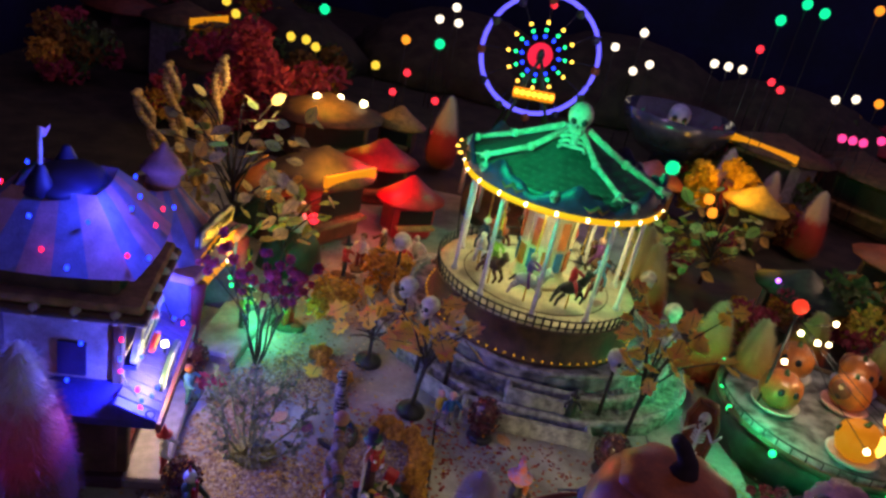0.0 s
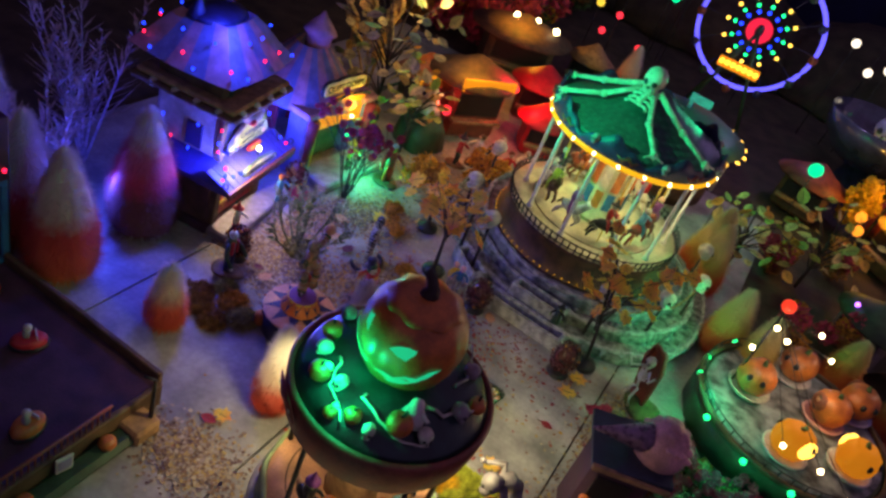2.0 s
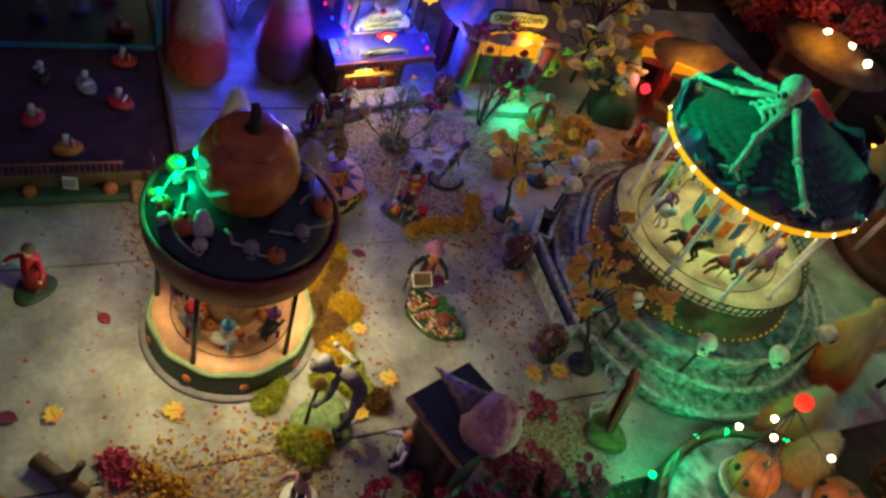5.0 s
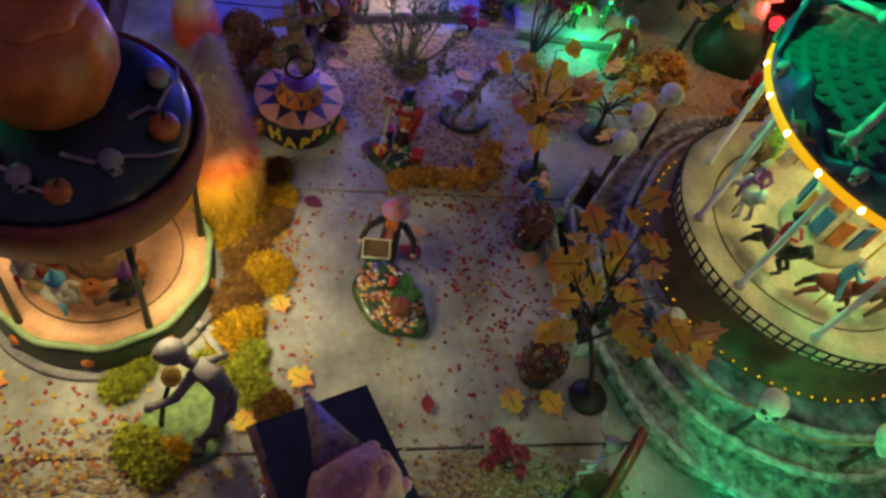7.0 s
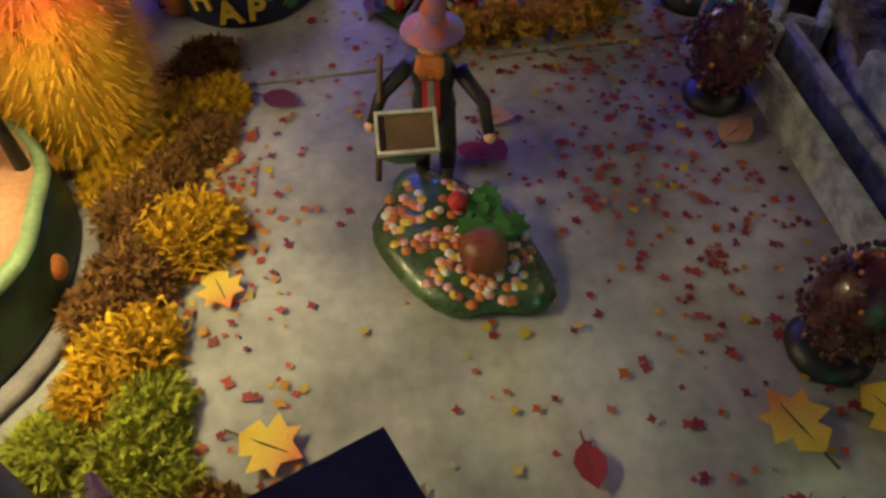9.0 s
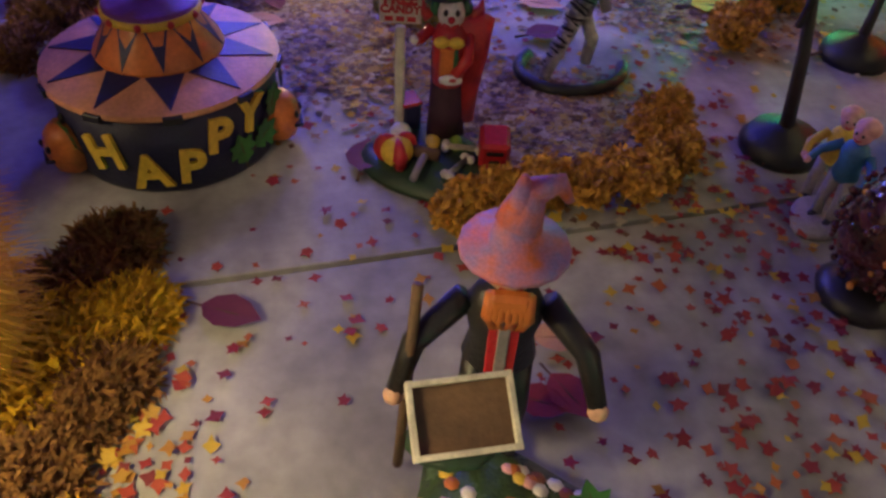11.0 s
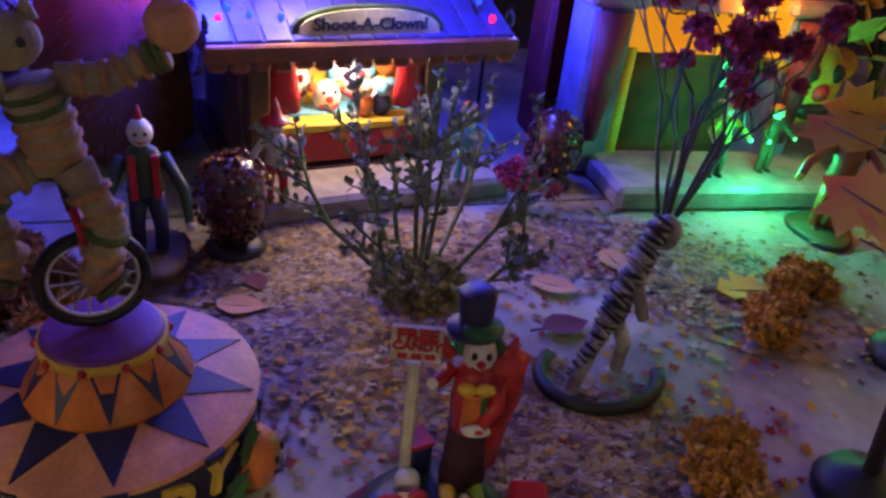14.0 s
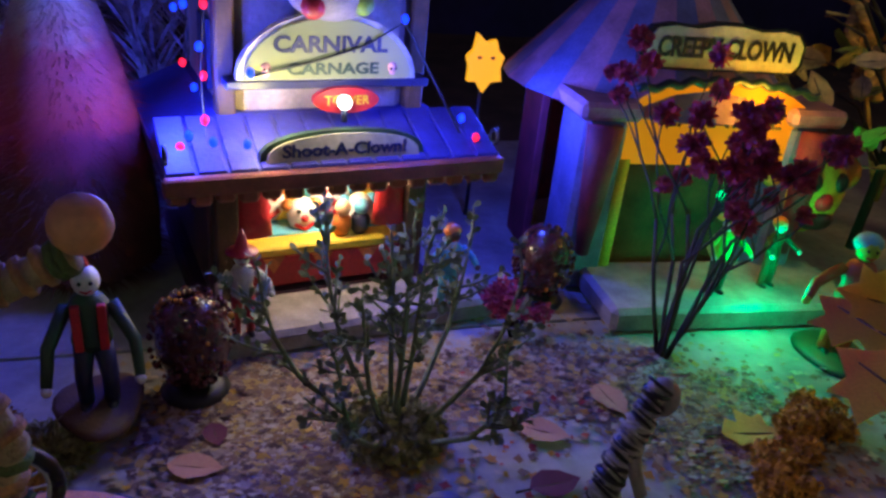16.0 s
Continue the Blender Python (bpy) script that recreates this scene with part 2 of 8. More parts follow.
G_BLUE, G_RED, G_GREEN = glow("blue_bulb", (0.01, 0.035, 1.0), 4.0), glow("red_bulb", (1.0, 0.01, 0.05), 3.5), glow("green_bulb", (0.01, 1.0, 0.24), 2.4)
G_WHITE, G_AMBER, G_VIOLET = glow("white_bulb", (1.0, 0.95, 0.85), 9), glow("amber_bulb", (1.0, 0.32, 0.02), 3.5), glow("violet_bulb", (0.45, 0.12, 1.0), 5)
G_ROPE = glow("gold_rope_light", (1.0, 0.46, 0.01), 0.85)
G_RING = glow("blue_tube_light", (0.12, 0.10, 1.0), 1.6)
# the shell itself emits, in place of a light inside the cup
G_PUMP = glow("glowing_pumpkin_shell", (1.0, 0.30, 0.01), 0.40)
G_CYAN = glow("lit_cyan_window", (0.02, 0.85, 0.6), 0.9)
BACKLIT = glow("backlit_sign_panel", (0.70, 0.72, 0.40), 0.30)
BACKYEL = glow("backlit_amber_panel", (1.0, 0.36, 0.01), 0.62)
BACKYEL.node_tree.nodes["Principled BSDF"].inputs["Base Color"].default_value = (0.42, 0.10, 0.01, 1)

# ---- mesh building ----


class Mesh:
    """Gathers simple shaped pieces, with their materials, into one mesh."""

    def __init__(self):
        self.v, self.f, self.mi, self.sm, self.mats = [], [], [], [], []

    def add(self, vs, fs, mat, T=None, smooth=False):
        if mat not in self.mats:
            self.mats.append(mat)
        k, o = self.mats.index(mat), len(self.v)
        self.v += [tuple(T @ Vector(p)) for p in vs] if T else [tuple(p) for p in vs]
        self.f += [tuple(i + o for i in q) for q in fs]
        self.mi += [k] * len(fs)
        self.sm += [smooth] * len(fs)
        return self

    def lathe(self, prof, mat, n=24, T=None, wob=None, smooth=True):
        vs, fs = [], []
        for j, (r, z) in enumerate(prof):
            for i in range(n):
                a = 2 * math.pi * i / n
                rr = max(r, 1e-5) * (wob(a, j) if wob else 1)
                vs.append((rr * math.cos(a), rr * math.sin(a), z))
        for j in range(len(prof) - 1):
            for i in range(n):
                k = (i + 1) % n
                fs.append((j * n + i, j * n + k, (j + 1) * n + k, (j + 1) * n + i))
        fs.append(tuple(reversed(range(n))))
        fs.append(tuple(range((len(prof) - 1) * n, len(prof) * n)))
        return self.add(vs, fs, mat, T, smooth)

    def ball(self, c, r, mat, n=10, T=None, wob=None):
        r = r if isinstance(r, tuple) else (r, r, r)
        m = max(4, n * 2 // 3)
        prof = [(math.sin(math.pi * j / m), -math.cos(math.pi * j / m)) for j in range(m + 1)]
        M = Matrix.Translation(c) @ Matrix.Diagonal((*r, 1))
        return self.lathe(prof, mat, n, T @ M if T else M, wob)

    def box(self, c, s, mat, T=None, bev=0.12):
        b = min(s) * bev
        h = [x / 2 for x in s]
        vs, idx = [], {}
        for sx in (-1, 1):
            for sy in (-1, 1):
                for sz in (-1, 1):
                    for ax in range(3):
                        p = [sx * h[0], sy * h[1], sz * h[2]]
                        for q in range(3):
                            if q != ax:
                                p[q] -= (sx, sy, sz)[q] * b
                        idx[sx, sy, sz, ax] = len(vs)
                        vs.append(tuple(p[q] + c[q] for q in range(3)))
        S, fs = (-1, 1), []
        for ax in range(3):
            o = [q for q in range(3) if q != ax]
            for s1 in S:
                def key(a, d, e=ax, w=s1):
                    k = [0, 0, 0]
                    k[e], k[o[0]], k[o[1]] = w, a, d
                    return idx[(*k, e)]
                fs.append((key(-1, -1), key(1, -1), key(1, 1), key(-1, 1)))
        for ax in range(3):
            o = [q for q in range(3) if q != ax]
            for a in S:
                for d in S:
                    k0, k1 = [0, 0, 0], [0, 0, 0]
                    k0[ax], k1[ax] = -1, 1
                    for k in (k0, k1):
                        k[o[0]], k[o[1]] = a, d
                    fs.append((idx[(*k0, o[0])], idx[(*k1, o[0])], idx[(*k1, o[1])], idx[(*k0, o[1])]))
        for sx in S:
            for sy in S:
                for sz in S:
                    fs.append(tuple(idx[sx, sy, sz, a] for a in range(3)))
        return self.add(vs, fs, mat, T)

    def tube(self, pts, rad, mat, n=6, T=None):
        pts = [Vector(p) for p in pts]
        rad = rad if isinstance(rad, (list, tuple)) else [rad] * len(pts)
        vs, fs = [], []
        for j, p in enumerate(pts):
            d = (pts[min(j + 1, len(pts) - 1)] - pts[max(j - 1, 0)]).normalized()
            u = d.cross(Vector((0.31, 0.17, 1)) if abs(d.z) < 0.95 else Vector((1, 0, 0))).normalized()
            w = d.cross(u)
            for i in range(n):
                a = 2 * math.pi * i / n
                vs.append(p + rad[j] * (math.cos(a) * u + math.sin(a) * w))
        for j in range(len(pts) - 1):
            for i in range(n):
                k = (i + 1) % n
                fs.append((j * n + i, j * n + k, (j + 1) * n + k, (j + 1) * n + i))
        fs.append(tuple(reversed(range(n))))
        fs.append(tuple(range((len(pts) - 1) * n, len(pts) * n)))
        return self.add(vs, fs, mat, T, True)

    def plate(self, outline, thick, mat, T=None):
        """A flat shape (x, y outline) of some thickness, lying on z = 0."""
        n = len(outline)
        vs = [(x, y, 0) for x, y in outline] + [(x, y, thick) for x, y in outline]
        fs = [tuple(reversed(range(n))), tuple(range(n, 2 * n))]
        fs += [(i, (i + 1) % n, n + (i + 1) % n, n + i) for i in range(n)]
        return self.add(vs, fs, mat, T)

    def data(self, name):
        me = bpy.data.meshes.new(name)
        me.from_pydata(self.v, [], self.f)
        for m in self.mats:
            me.materials.append(m)
        me.polygons.foreach_set("material_index", self.mi)
        me.polygons.foreach_set("use_smooth", self.sm)
        me.update()
        return me


def thing(name, label, category, at=(0, 0, 0), rz=0.0, group="", kind="", rx=0.0, ry=0.0):
    ob = new(name)
    ob.matrix_basis = pose(*at, rx, ry, rz)
    ob.empty_display_size = 0.01
    return tagged(ob, label, category, group, kind)


def part(name, mesh, parent, label="", T=None):
    ob = new(name, mesh.data(name) if isinstance(mesh, Mesh) else mesh)
    ob.parent = parent
    if T:
        ob.matrix_basis = T
    return tagged(ob, label)


def single(name, mesh, label, category, at=(0, 0, 0), rz=0.0, group="", kind="", rx=0.0, ry=0.0):
    ob = new(name, mesh.data(name) if isinstance(mesh, Mesh) else mesh)
    ob.matrix_basis = pose(*at, rx, ry, rz)
    return tagged(ob, label, category, group, kind)


def lettering(name, words, size, mat, parent, T, width=None, label="", bold=0.0):
    """Raised letters of the built-in font, centred, as a mesh."""
    cu = bpy.data.curves.new(name, "FONT")
    cu.body, cu.size, cu.extrude, cu.align_x, cu.align_y = words, size, size * 0.04, "CENTER", "CENTER"
    cu.resolution_u, cu.offset = 3, size * bold
    tmp = new(name, cu)
    bpy.context.view_layer.update()
    me = bpy.data.meshes.new_from_object(tmp.evaluated_get(bpy.context.evaluated_depsgraph_get()))
    wide = max(1e-6, tmp.dimensions.x)
    bpy.data.objects.remove(tmp)
    me.materials.clear()
    me.materials.append(mat)
    if width:
        T = T @ Matrix.Diagonal((width / wide, 1, 1, 1))
    return part(name, me, parent, label, T)


UP = pose(0, 0, 0, 90, 0, 90)  # lays x, y drawings onto a wall that faces +x
rng = random.Random(7)

# ---- setting ----
m = Mesh()
m.box((0.1, 0.9, -0.02), (6.0, 6.0, 0.028), EARTH)
single("ground", m, "dark earthy display ground under the miniature fair", "ground", kind="structure")
m = Mesh()
m.box((-0.75, 1.2, 0.5), (0.02, 5.0, 1.4), CLOTH)
single("wall_west", m, "dark navy cloth backdrop", "backdrop", kind="structure")
m = Mesh()
m.box((0.5, 2.9, 0.5), (4.0, 0.02, 1.4), CLOTH)
single("wall_north", m, "dark navy cloth backdrop", "backdrop", kind="structure")

# weathered grey boards that make the fairground's paving
board = new("pavement")
tagged(board, "weathered grey board paving with open joints", "pavement", kind="structure")
for x0, x1 in ((-0.30, -0.056), (-0.054, 0.147), (0.149, 0.349), (0.351, 0.435)):
    for y0, y1 in ((0.05, 1.25),):
        m = Mesh()
        m.box(((x0 + x1) / 2, (y0 + y1) / 2, -0.003), (x1 - x0, y1 - y0, 0.006), GREY, bev=0.04)
        part("panel", m, board)


# ---- trees ----
def corn_tree(label, at, h, r, mat, rz=0.0, rx=0.0, ry=0.0, group="candy corn trees"):
    """Cone of dyed bristles on a short wooden foot."""
    t = thing("bristle_tree", label, "miniature tree", at, rz, group, rx=rx, ry=ry)
    R = random.Random(int(at[0] * 1000) + int(at[1] * 777))
    prof = [(r * 0.55, h * 0.03), (r * 0.92, h * 0.10), (r, h * 0.24), (r * 0.90, h * 0.42), (r * 0.62, h * 0.66), (r * 0.30, h * 0.87), (r * 0.06, h * 0.99)]
    m = Mesh().lathe(prof, mat, 28, wob=lambda a, j: 1 + 0.035 * math.sin(5 * a + j) + R.uniform(-0.03, 0.03))
    vs, fs = [], []
    for i in range(5200):
        z = h * R.uniform(0.04, 0.97) ** 1.0
        k = z / h
        pr = np.interp(k, [p[1] / h for p in prof], [p[0] for p in prof])
        a, w = R.uniform(0, 6.283), 0.00045
        out = pr + R.uniform(0.002, 0.0085)
        ca, sa = math.cos(a), math.sin(a)
        o = len(vs)
        vs += [(pr * 0.9 * ca - w * sa, pr * 0.9 * sa + w * ca, z), (pr * 0.9 * ca + w * sa, pr * 0.9 * sa - w * ca, z), (out * ca, out * sa, z - R.uniform(-0.002, 0.005))]
        fs.append((o, o + 1, o + 2))
    m.add(vs, fs, mat)
    part("bristles", m, t)
    part("foot", Mesh().lathe([(r * 0.35, 0), (r * 0.33, h * 0.03), (r * 0.12, h * 0.05), (r * 0.12, h * 0.12)], BROWN, 12), t)
    return t


corn_tree("small red and white candy corn bristle tree", (-0.002, 0.399, 0), 0.072, 0.0145, CORNS)
corn_tree("tall candy corn bristle tree beside the bumper cars", (-0.105, 0.376, 0), 0.138, 0.030, CORN)
corn_tree("tall candy corn bristle tree behind another", (-0.160, 0.380, 0), 0.142, 0.028, CORN)
corn_tree("tall candy corn bristle tree beside the tower", (-0.112, 0.470, 0), 0.145, 0.032, CORND)
corn_tree("yellow and orange candy corn tree in yellow moss", (0.172, 0.428, 0), 0.155, 0.027, CORNY, ry=-4)
corn_tree("pale candy corn tree behind the pumpkin carousel", (0.124, 0.396, 0), 0.096, 0.014, CORNS)
for at, h, r in (((0.432, 0.835, 0), 0.10, 0.022), ((0.474, 0.812, 0), 0.10, 0.020), ((0.36, 0.965, 0), 0.12, 0.022), ((0.385, 0.94, 0), 0.11, 0.02), ((0.57, 0.905, 0), 0.08, 0.02), ((0.64, 0.86, 0), 0.10, 0.022)):
    corn_tree("candy corn bristle tree with red base and yellow tip", at, h, r, CORNT, ry=rng.uniform(-6, 10))
for at, h in (((0.10, 1.36, 0), 0.13), ((0.60, 1.42, 0), 0.13), ((0.66, 1.36, 0), 0.12), ((0.72, 1.3, 0), 0.12)):
    corn_tree("dim candy corn bristle tree in the far fairground", at, h, 0.025, CORN)

MAPLE_OUT = [(0, 0), (0.18, -0.30), (0.35, -0.22), (0.40, -0.50), (0.62, -0.34), (0.80, -0.42), (0.78, -0.18), (1.05, 0), (0.78, 0.18), (0.80, 0.42), (0.62, 0.34), (0.40, 0.50), (0.35, 0.22), (0.18, 0.30)]


def leaf_mesh(size, mat, outline=MAPLE_OUT, curl=0.15):
    """A cut leaf with a folded midrib and a curled rim."""
    vs = [(0.5 * size, 0, 0.0)] + [(x * size, y * size, size * (curl * abs(y) * 1.4 + curl * (x - 0.5) ** 2)) for x, y in outline]
    n = len(outline)
    fs = [(0, 1 + i, 1 + (i + 1) % n) for i in range(n)]
    up = [(x, y, z + 0.0004) for x, y, z in vs]
    m = Mesh().add(vs, [tuple(reversed(q)) for q in fs], mat).add(up, fs, mat)
    m.tube([(-0.25 * size, 0, 0.0), (0, 0, 0.0002), (0.8 * size, 0, 0.0008)], [size * 0.03, size * 0.025, size * 0.008], BROWN, 4)
    return m.data("leaf")


LEAF = [leaf_mesh(s, MAPLE, curl=c) for s, c in ((0.020, 0.2), (0.023, 0.05), (0.017, 0.35))]
OVAL = [(0, 0), (0.15, -0.22), (0.4, -0.34), (0.7, -0.26), (1.0, 0), (0.7, 0.26), (0.4, 0.34), (0.15, 0.22)]


def maple(at, h, spread, count, seed, label, big=1.0, lean=(0.0, 0.0)):
    """Wire tree with fabric maple leaves on a weighted round stand."""
    R = random.Random(seed)
    t = thing("maple_tree", label, "miniature tree", at, 0, "maple trees")
    part("stand", Mesh().lathe([(0.013, 0), (0.0135, 0.003), (0.011, 0.007), (0.003, 0.010), (0.002, 0.011)], IRON, 20), t, "dark round tree stand")
    m = Mesh()
    m.tube([(0, 0, 0.006), (lean[0] * 0.4, lean[1] * 0.4, h * 0.3), (lean[0], lean[1], h * 0.58)], [0.0024, 0.0019, 0.0014], TWIG, 7)
    tips = []
    for i in range(9):
        a = 6.283 * i / 9 + R.uniform(-0.3, 0.3)
        k = R.uniform(0.35, 1.0)
        z0 = h * R.uniform(0.38, 0.58)
        z1 = h * R.uniform(0.62, 0.98)
        e = (lean[0] + spread * k * math.cos(a), lean[1] + spread * k * math.sin(a), z1)
        mid = (lean[0] + (e[0] - lean[0]) * 0.45, lean[1] + (e[1] - lean[1]) * 0.45, z0 + (z1 - z0) * 0.65)
        m.tube([(lean[0] * 0.8, lean[1] * 0.8, z0), mid, e], [0.0011, 0.0008, 0.0004], TWIG, 5)
        tips += [(e, a), (mid, a)]
    part("trunk", m, t)
    for i in range(count):
        (p, a) = tips[i % len(tips)]
        q = [c + R.uniform(-0.007, 0.007) for c in p]
        T = pose(*q, R.uniform(-50, 50), R.uniform(-60, 40), math.degrees(a) + R.uniform(-70, 70)) @ Matrix.Scale(big * R.uniform(0.85, 1.15), 4)
        part("leaf", LEAF[R.randrange(3)], t, T=T)
    return t


maple((0.124, 0.671, 0), 0.122, 0.036, 26, 3, "little autumn maple with orange and yellow fabric leaves", 0.9, (0.004, -0.018))
maple((0.318, 0.677, 0.0), 0.172, 0.050, 40, 5, "tall autumn maple with yellow and orange fabric leaves", 0.74, (-0.010, -0.034))
maple((0.075, 0.735, 0), 0.06, 0.03, 12, 12, "low maple twig with broad orange leaves", 1.0)


def clump(m, c, r, mat, n, R, leaf=0.004, squash=0.8):
    """Uneven mass of small curled flakes."""
    vs, fs = [], []
    for i in range(n):
        d = Vector((R.gauss(0, 1), R.gauss(0, 1), R.gauss(0, 1))).normalized()
        k = R.uniform(0.55, 1.0)
        p = Vector(c) + Vector((d.x * r * k, d.y * r * k, d.z * r * k * squash))
        u = Vector((R.gauss(0, 1), R.gauss(0, 1), R.gauss(0, 1))).normalized() * leaf * R.uniform(0.5, 1.2)
        w = u.cross(Vector((R.gauss(0, 1), R.gauss(0, 1), R.gauss(0, 1)))).normalized() * leaf * R.uniform(0.25, 0.6)
        o = len(vs)
        vs += [p - u - w, p + u - w * 0.4, p + u * 0.8 + w, p - u * 0.6 + w]
        fs.append((o, o + 1, o + 2, o + 3))
    return m.add(vs, fs, mat)


def bead_bush(at, h, r, label):
    t = thing("bead_bush", label, "miniature bush", at, 0, "glittering bead bushes")
    part("base", Mesh().lathe([(r * 0.75, 0), (r * 0.8, h * 0.06), (r * 0.6, h * 0.12), (r * 0.2, h * 0.16)], BLACK, 16), t)
    R = random.Random(int(at[0] * 999))
    m = Mesh()
    m.ball((0, 0, h * 0.55), (r * 0.85, r * 0.85, h * 0.43), MAROON, 14)
    for i in range(230):
        d = Vector((R.gauss(0, 1), R.gauss(0, 1), R.gauss(0, 1))).normalized()
        m.ball((d.x * r * 0.95, d.y * r * 0.95, h * 0.56 + d.z * h * 0.44), R.uniform(0.0007, 0.0013), MAROON if R.random() < 0.93 else AMBERBEAD, 5)
    part("foliage", m, t)


AMBERBEAD = material("amber_bead", (0.75, 0.30, 0.05), 0.1, 0.3, 200, 0.0, coat=1.0)
for at, h, r in (((0.188, 0.655, 0), 0.042, 0.0150), ((0.300, 0.643, 0), 0.042, 0.0155), ((-0.026, 0.514, 0), 0.040, 0.0145), ((-0.072, 0.660, 0), 0.037, 0.014)):
    bead_bush(at, h, r, "dark red glittering bead bush on a black base")


# green wire bush with tiny leaves
def green_bush(at, h, spread, seed):
    """Wiry stems that spread low, then rise and fork; tiny paired leaves along the twigs."""
    R = random.Random(seed)
    t = thing("green_bush", "dark green plastic bush with wiry stems and tiny leaves", "miniature bush", at)
    vs, fs = [], []

    def sprig(p, d, length):
        """One twig with leaves in pairs and a tuft at its tip."""
        m = Mesh()
        pts = [p]
        for k in range(3):
            d = (d + Vector((R.uniform(-0.25, 0.25), R.uniform(-0.25, 0.25), 0.16))).normalized()
            pts.append(pts[-1] + d * length / 3)
        m.tube(pts, [0.0006, 0.0005, 0.0004, 0.0003], LEAFG, 5)
        for k in range(12):
            u = R.uniform(0.3, 3.0)
            j = min(int(u), 2)
            c = pts[j].lerp(pts[j + 1], u - j)
            side = d.cross(Vector((R.gauss(0, 1), R.gauss(0, 1), R.gauss(0, 1)))).normalized()
            w = (side + d * 0.8).normalized() * R.uniform(0.0024, 0.0040)
            x = w.cross(Vector((R.gauss(0, 1), R.gauss(0, 1), 1))).normalized() * 0.0010
            o = len(vs)
            vs.extend([c, c + w * 0.35 + x * 0.8, c + w * 0.75 + x, c + w, c + w * 0.75 - x, c + w * 0.35 - x * 0.8])
            fs.append((o, o + 1, o + 2, o + 3, o + 4, o + 5))
        part("twig", m, t)

    for i in range(11):
        a = 6.283 * i / 11 + R.uniform(-0.2, 0.2)
        k = R.uniform(0.55, 1.0) if i % 3 else R.uniform(0.05, 0.35)
        ca, sa, z = math.cos(a), math.sin(a), h * R.uniform(0.66, 1.0) * (1.0 - 0.25 * k)
        p = [Vector((0.004 * ca, 0.004 * sa, 0.001)), Vector((spread * k * 0.42 * ca, spread * k * 0.42 * sa, z * 0.16)), Vector((spread * k * 0.75 * ca, spread * k * 0.75 * sa, z * 0.45)), Vector((spread * k * 0.92 * ca, spread * k * 0.92 * sa, z * 0.74)), Vector((spread * k * ca, spread * k * sa, z))]
        part("stem", Mesh().tube(p, [0.0012, 0.0010, 0.0009, 0.0007, 0.0004], LEAFG, 6), t)
        for q in range(7):
            u = R.uniform(1.9, 4.0)
            j = min(int(u), 3)
            out = Vector((R.uniform(-1, 1) + ca * 0.7, R.uniform(-1, 1) + sa * 0.7, R.uniform(0.1, 0.9))).normalized()
            sprig(p[j].lerp(p[j + 1], u - j), out, R.uniform(0.012, 0.021))
        sprig(p[4], Vector((0.2 * ca, 0.2 * sa, 1)), 0.014)
    part("foliage", Mesh().add(vs, fs, LEAFG), t)


green_bush((0.004, 0.577, 0), 0.074, 0.050, 4)
moss_R = random.Random(3)
m = Mesh()
clump(m, (0.008, 0.576, 0.004), 0.018, MOSSP, 1300, moss_R, 0.0019, 0.4)
clump(m, (0.012, 0.571, 0.003), 0.014, MOSSP, 500, moss_R, 0.0018, 0.4)
single("moss_tuft", m, "grey-green moss tuft round the bush's foot", "moss", kind="stuff")


def flower_tree(at, h, spread, seed, mat, label, heads=22, blob=0.006):
    """Dried flower stems with ragged heads."""
    R = random.Random(seed)
    t = thing("flower_tree", label, "miniature tree", at)
    m = Mesh()
    ends = []
    for i in range(heads):
        a, k = R.uniform(0, 6.283), math.sqrt(R.uniform(0.03, 1))
        z = h * (1 - 0.45 * k * R.uniform(0.5, 1.2))
        e = (spread * k * math.cos(a), spread * k * math.sin(a), z)
        m.tube([(e[0] * 0.05, e[1] * 0.05, 0), (e[0] * 0.25 + R.uniform(-0.004, 0.004), e[1] * 0.25 + R.uniform(-0.004, 0.004), z * 0.5), (e[0] * 0.7, e[1] * 0.7, z * 0.80), e], [0.0009, 0.0007, 0.0005, 0.0003], TWIG, 5)
        ends.append(e)
    part("stem", m, t)
    for e in ends:
        f = Mesh()
        clump(f, (0, 0, 0), blob * R.uniform(0.7, 1.15), mat, 110, R, 0.0018, 0.8)
        part("flower", f, t, T=Matrix.Translation(e))




def petal_head(m, r, mat, R):
    """A dried flower: narrow petals fanned over a half dome."""
    vs, fs = [], []
    for i in range(84):
        d = Vector((R.gauss(0, 1), R.gauss(0, 1), R.gauss(0.3, 0.9))).normalized()
        x = d.cross(Vector((R.gauss(0, 1), R.gauss(0, 1), R.gauss(0, 1)))).normalized() * r * 0.17
        L = r * R.uniform(0.7, 1.0)
        o = len(vs)
        vs += [d * r * 0.15 - x * 0.5, d * r * 0.15 + x * 0.5, d * L * 0.8 + x, d * L, d * L * 0.8 - x]
        fs.append((o, o + 1, o + 2, o + 3, o + 4))
    return m.add(vs, fs, mat).ball((0, 0, 0), r * 0.4, mat, 7)


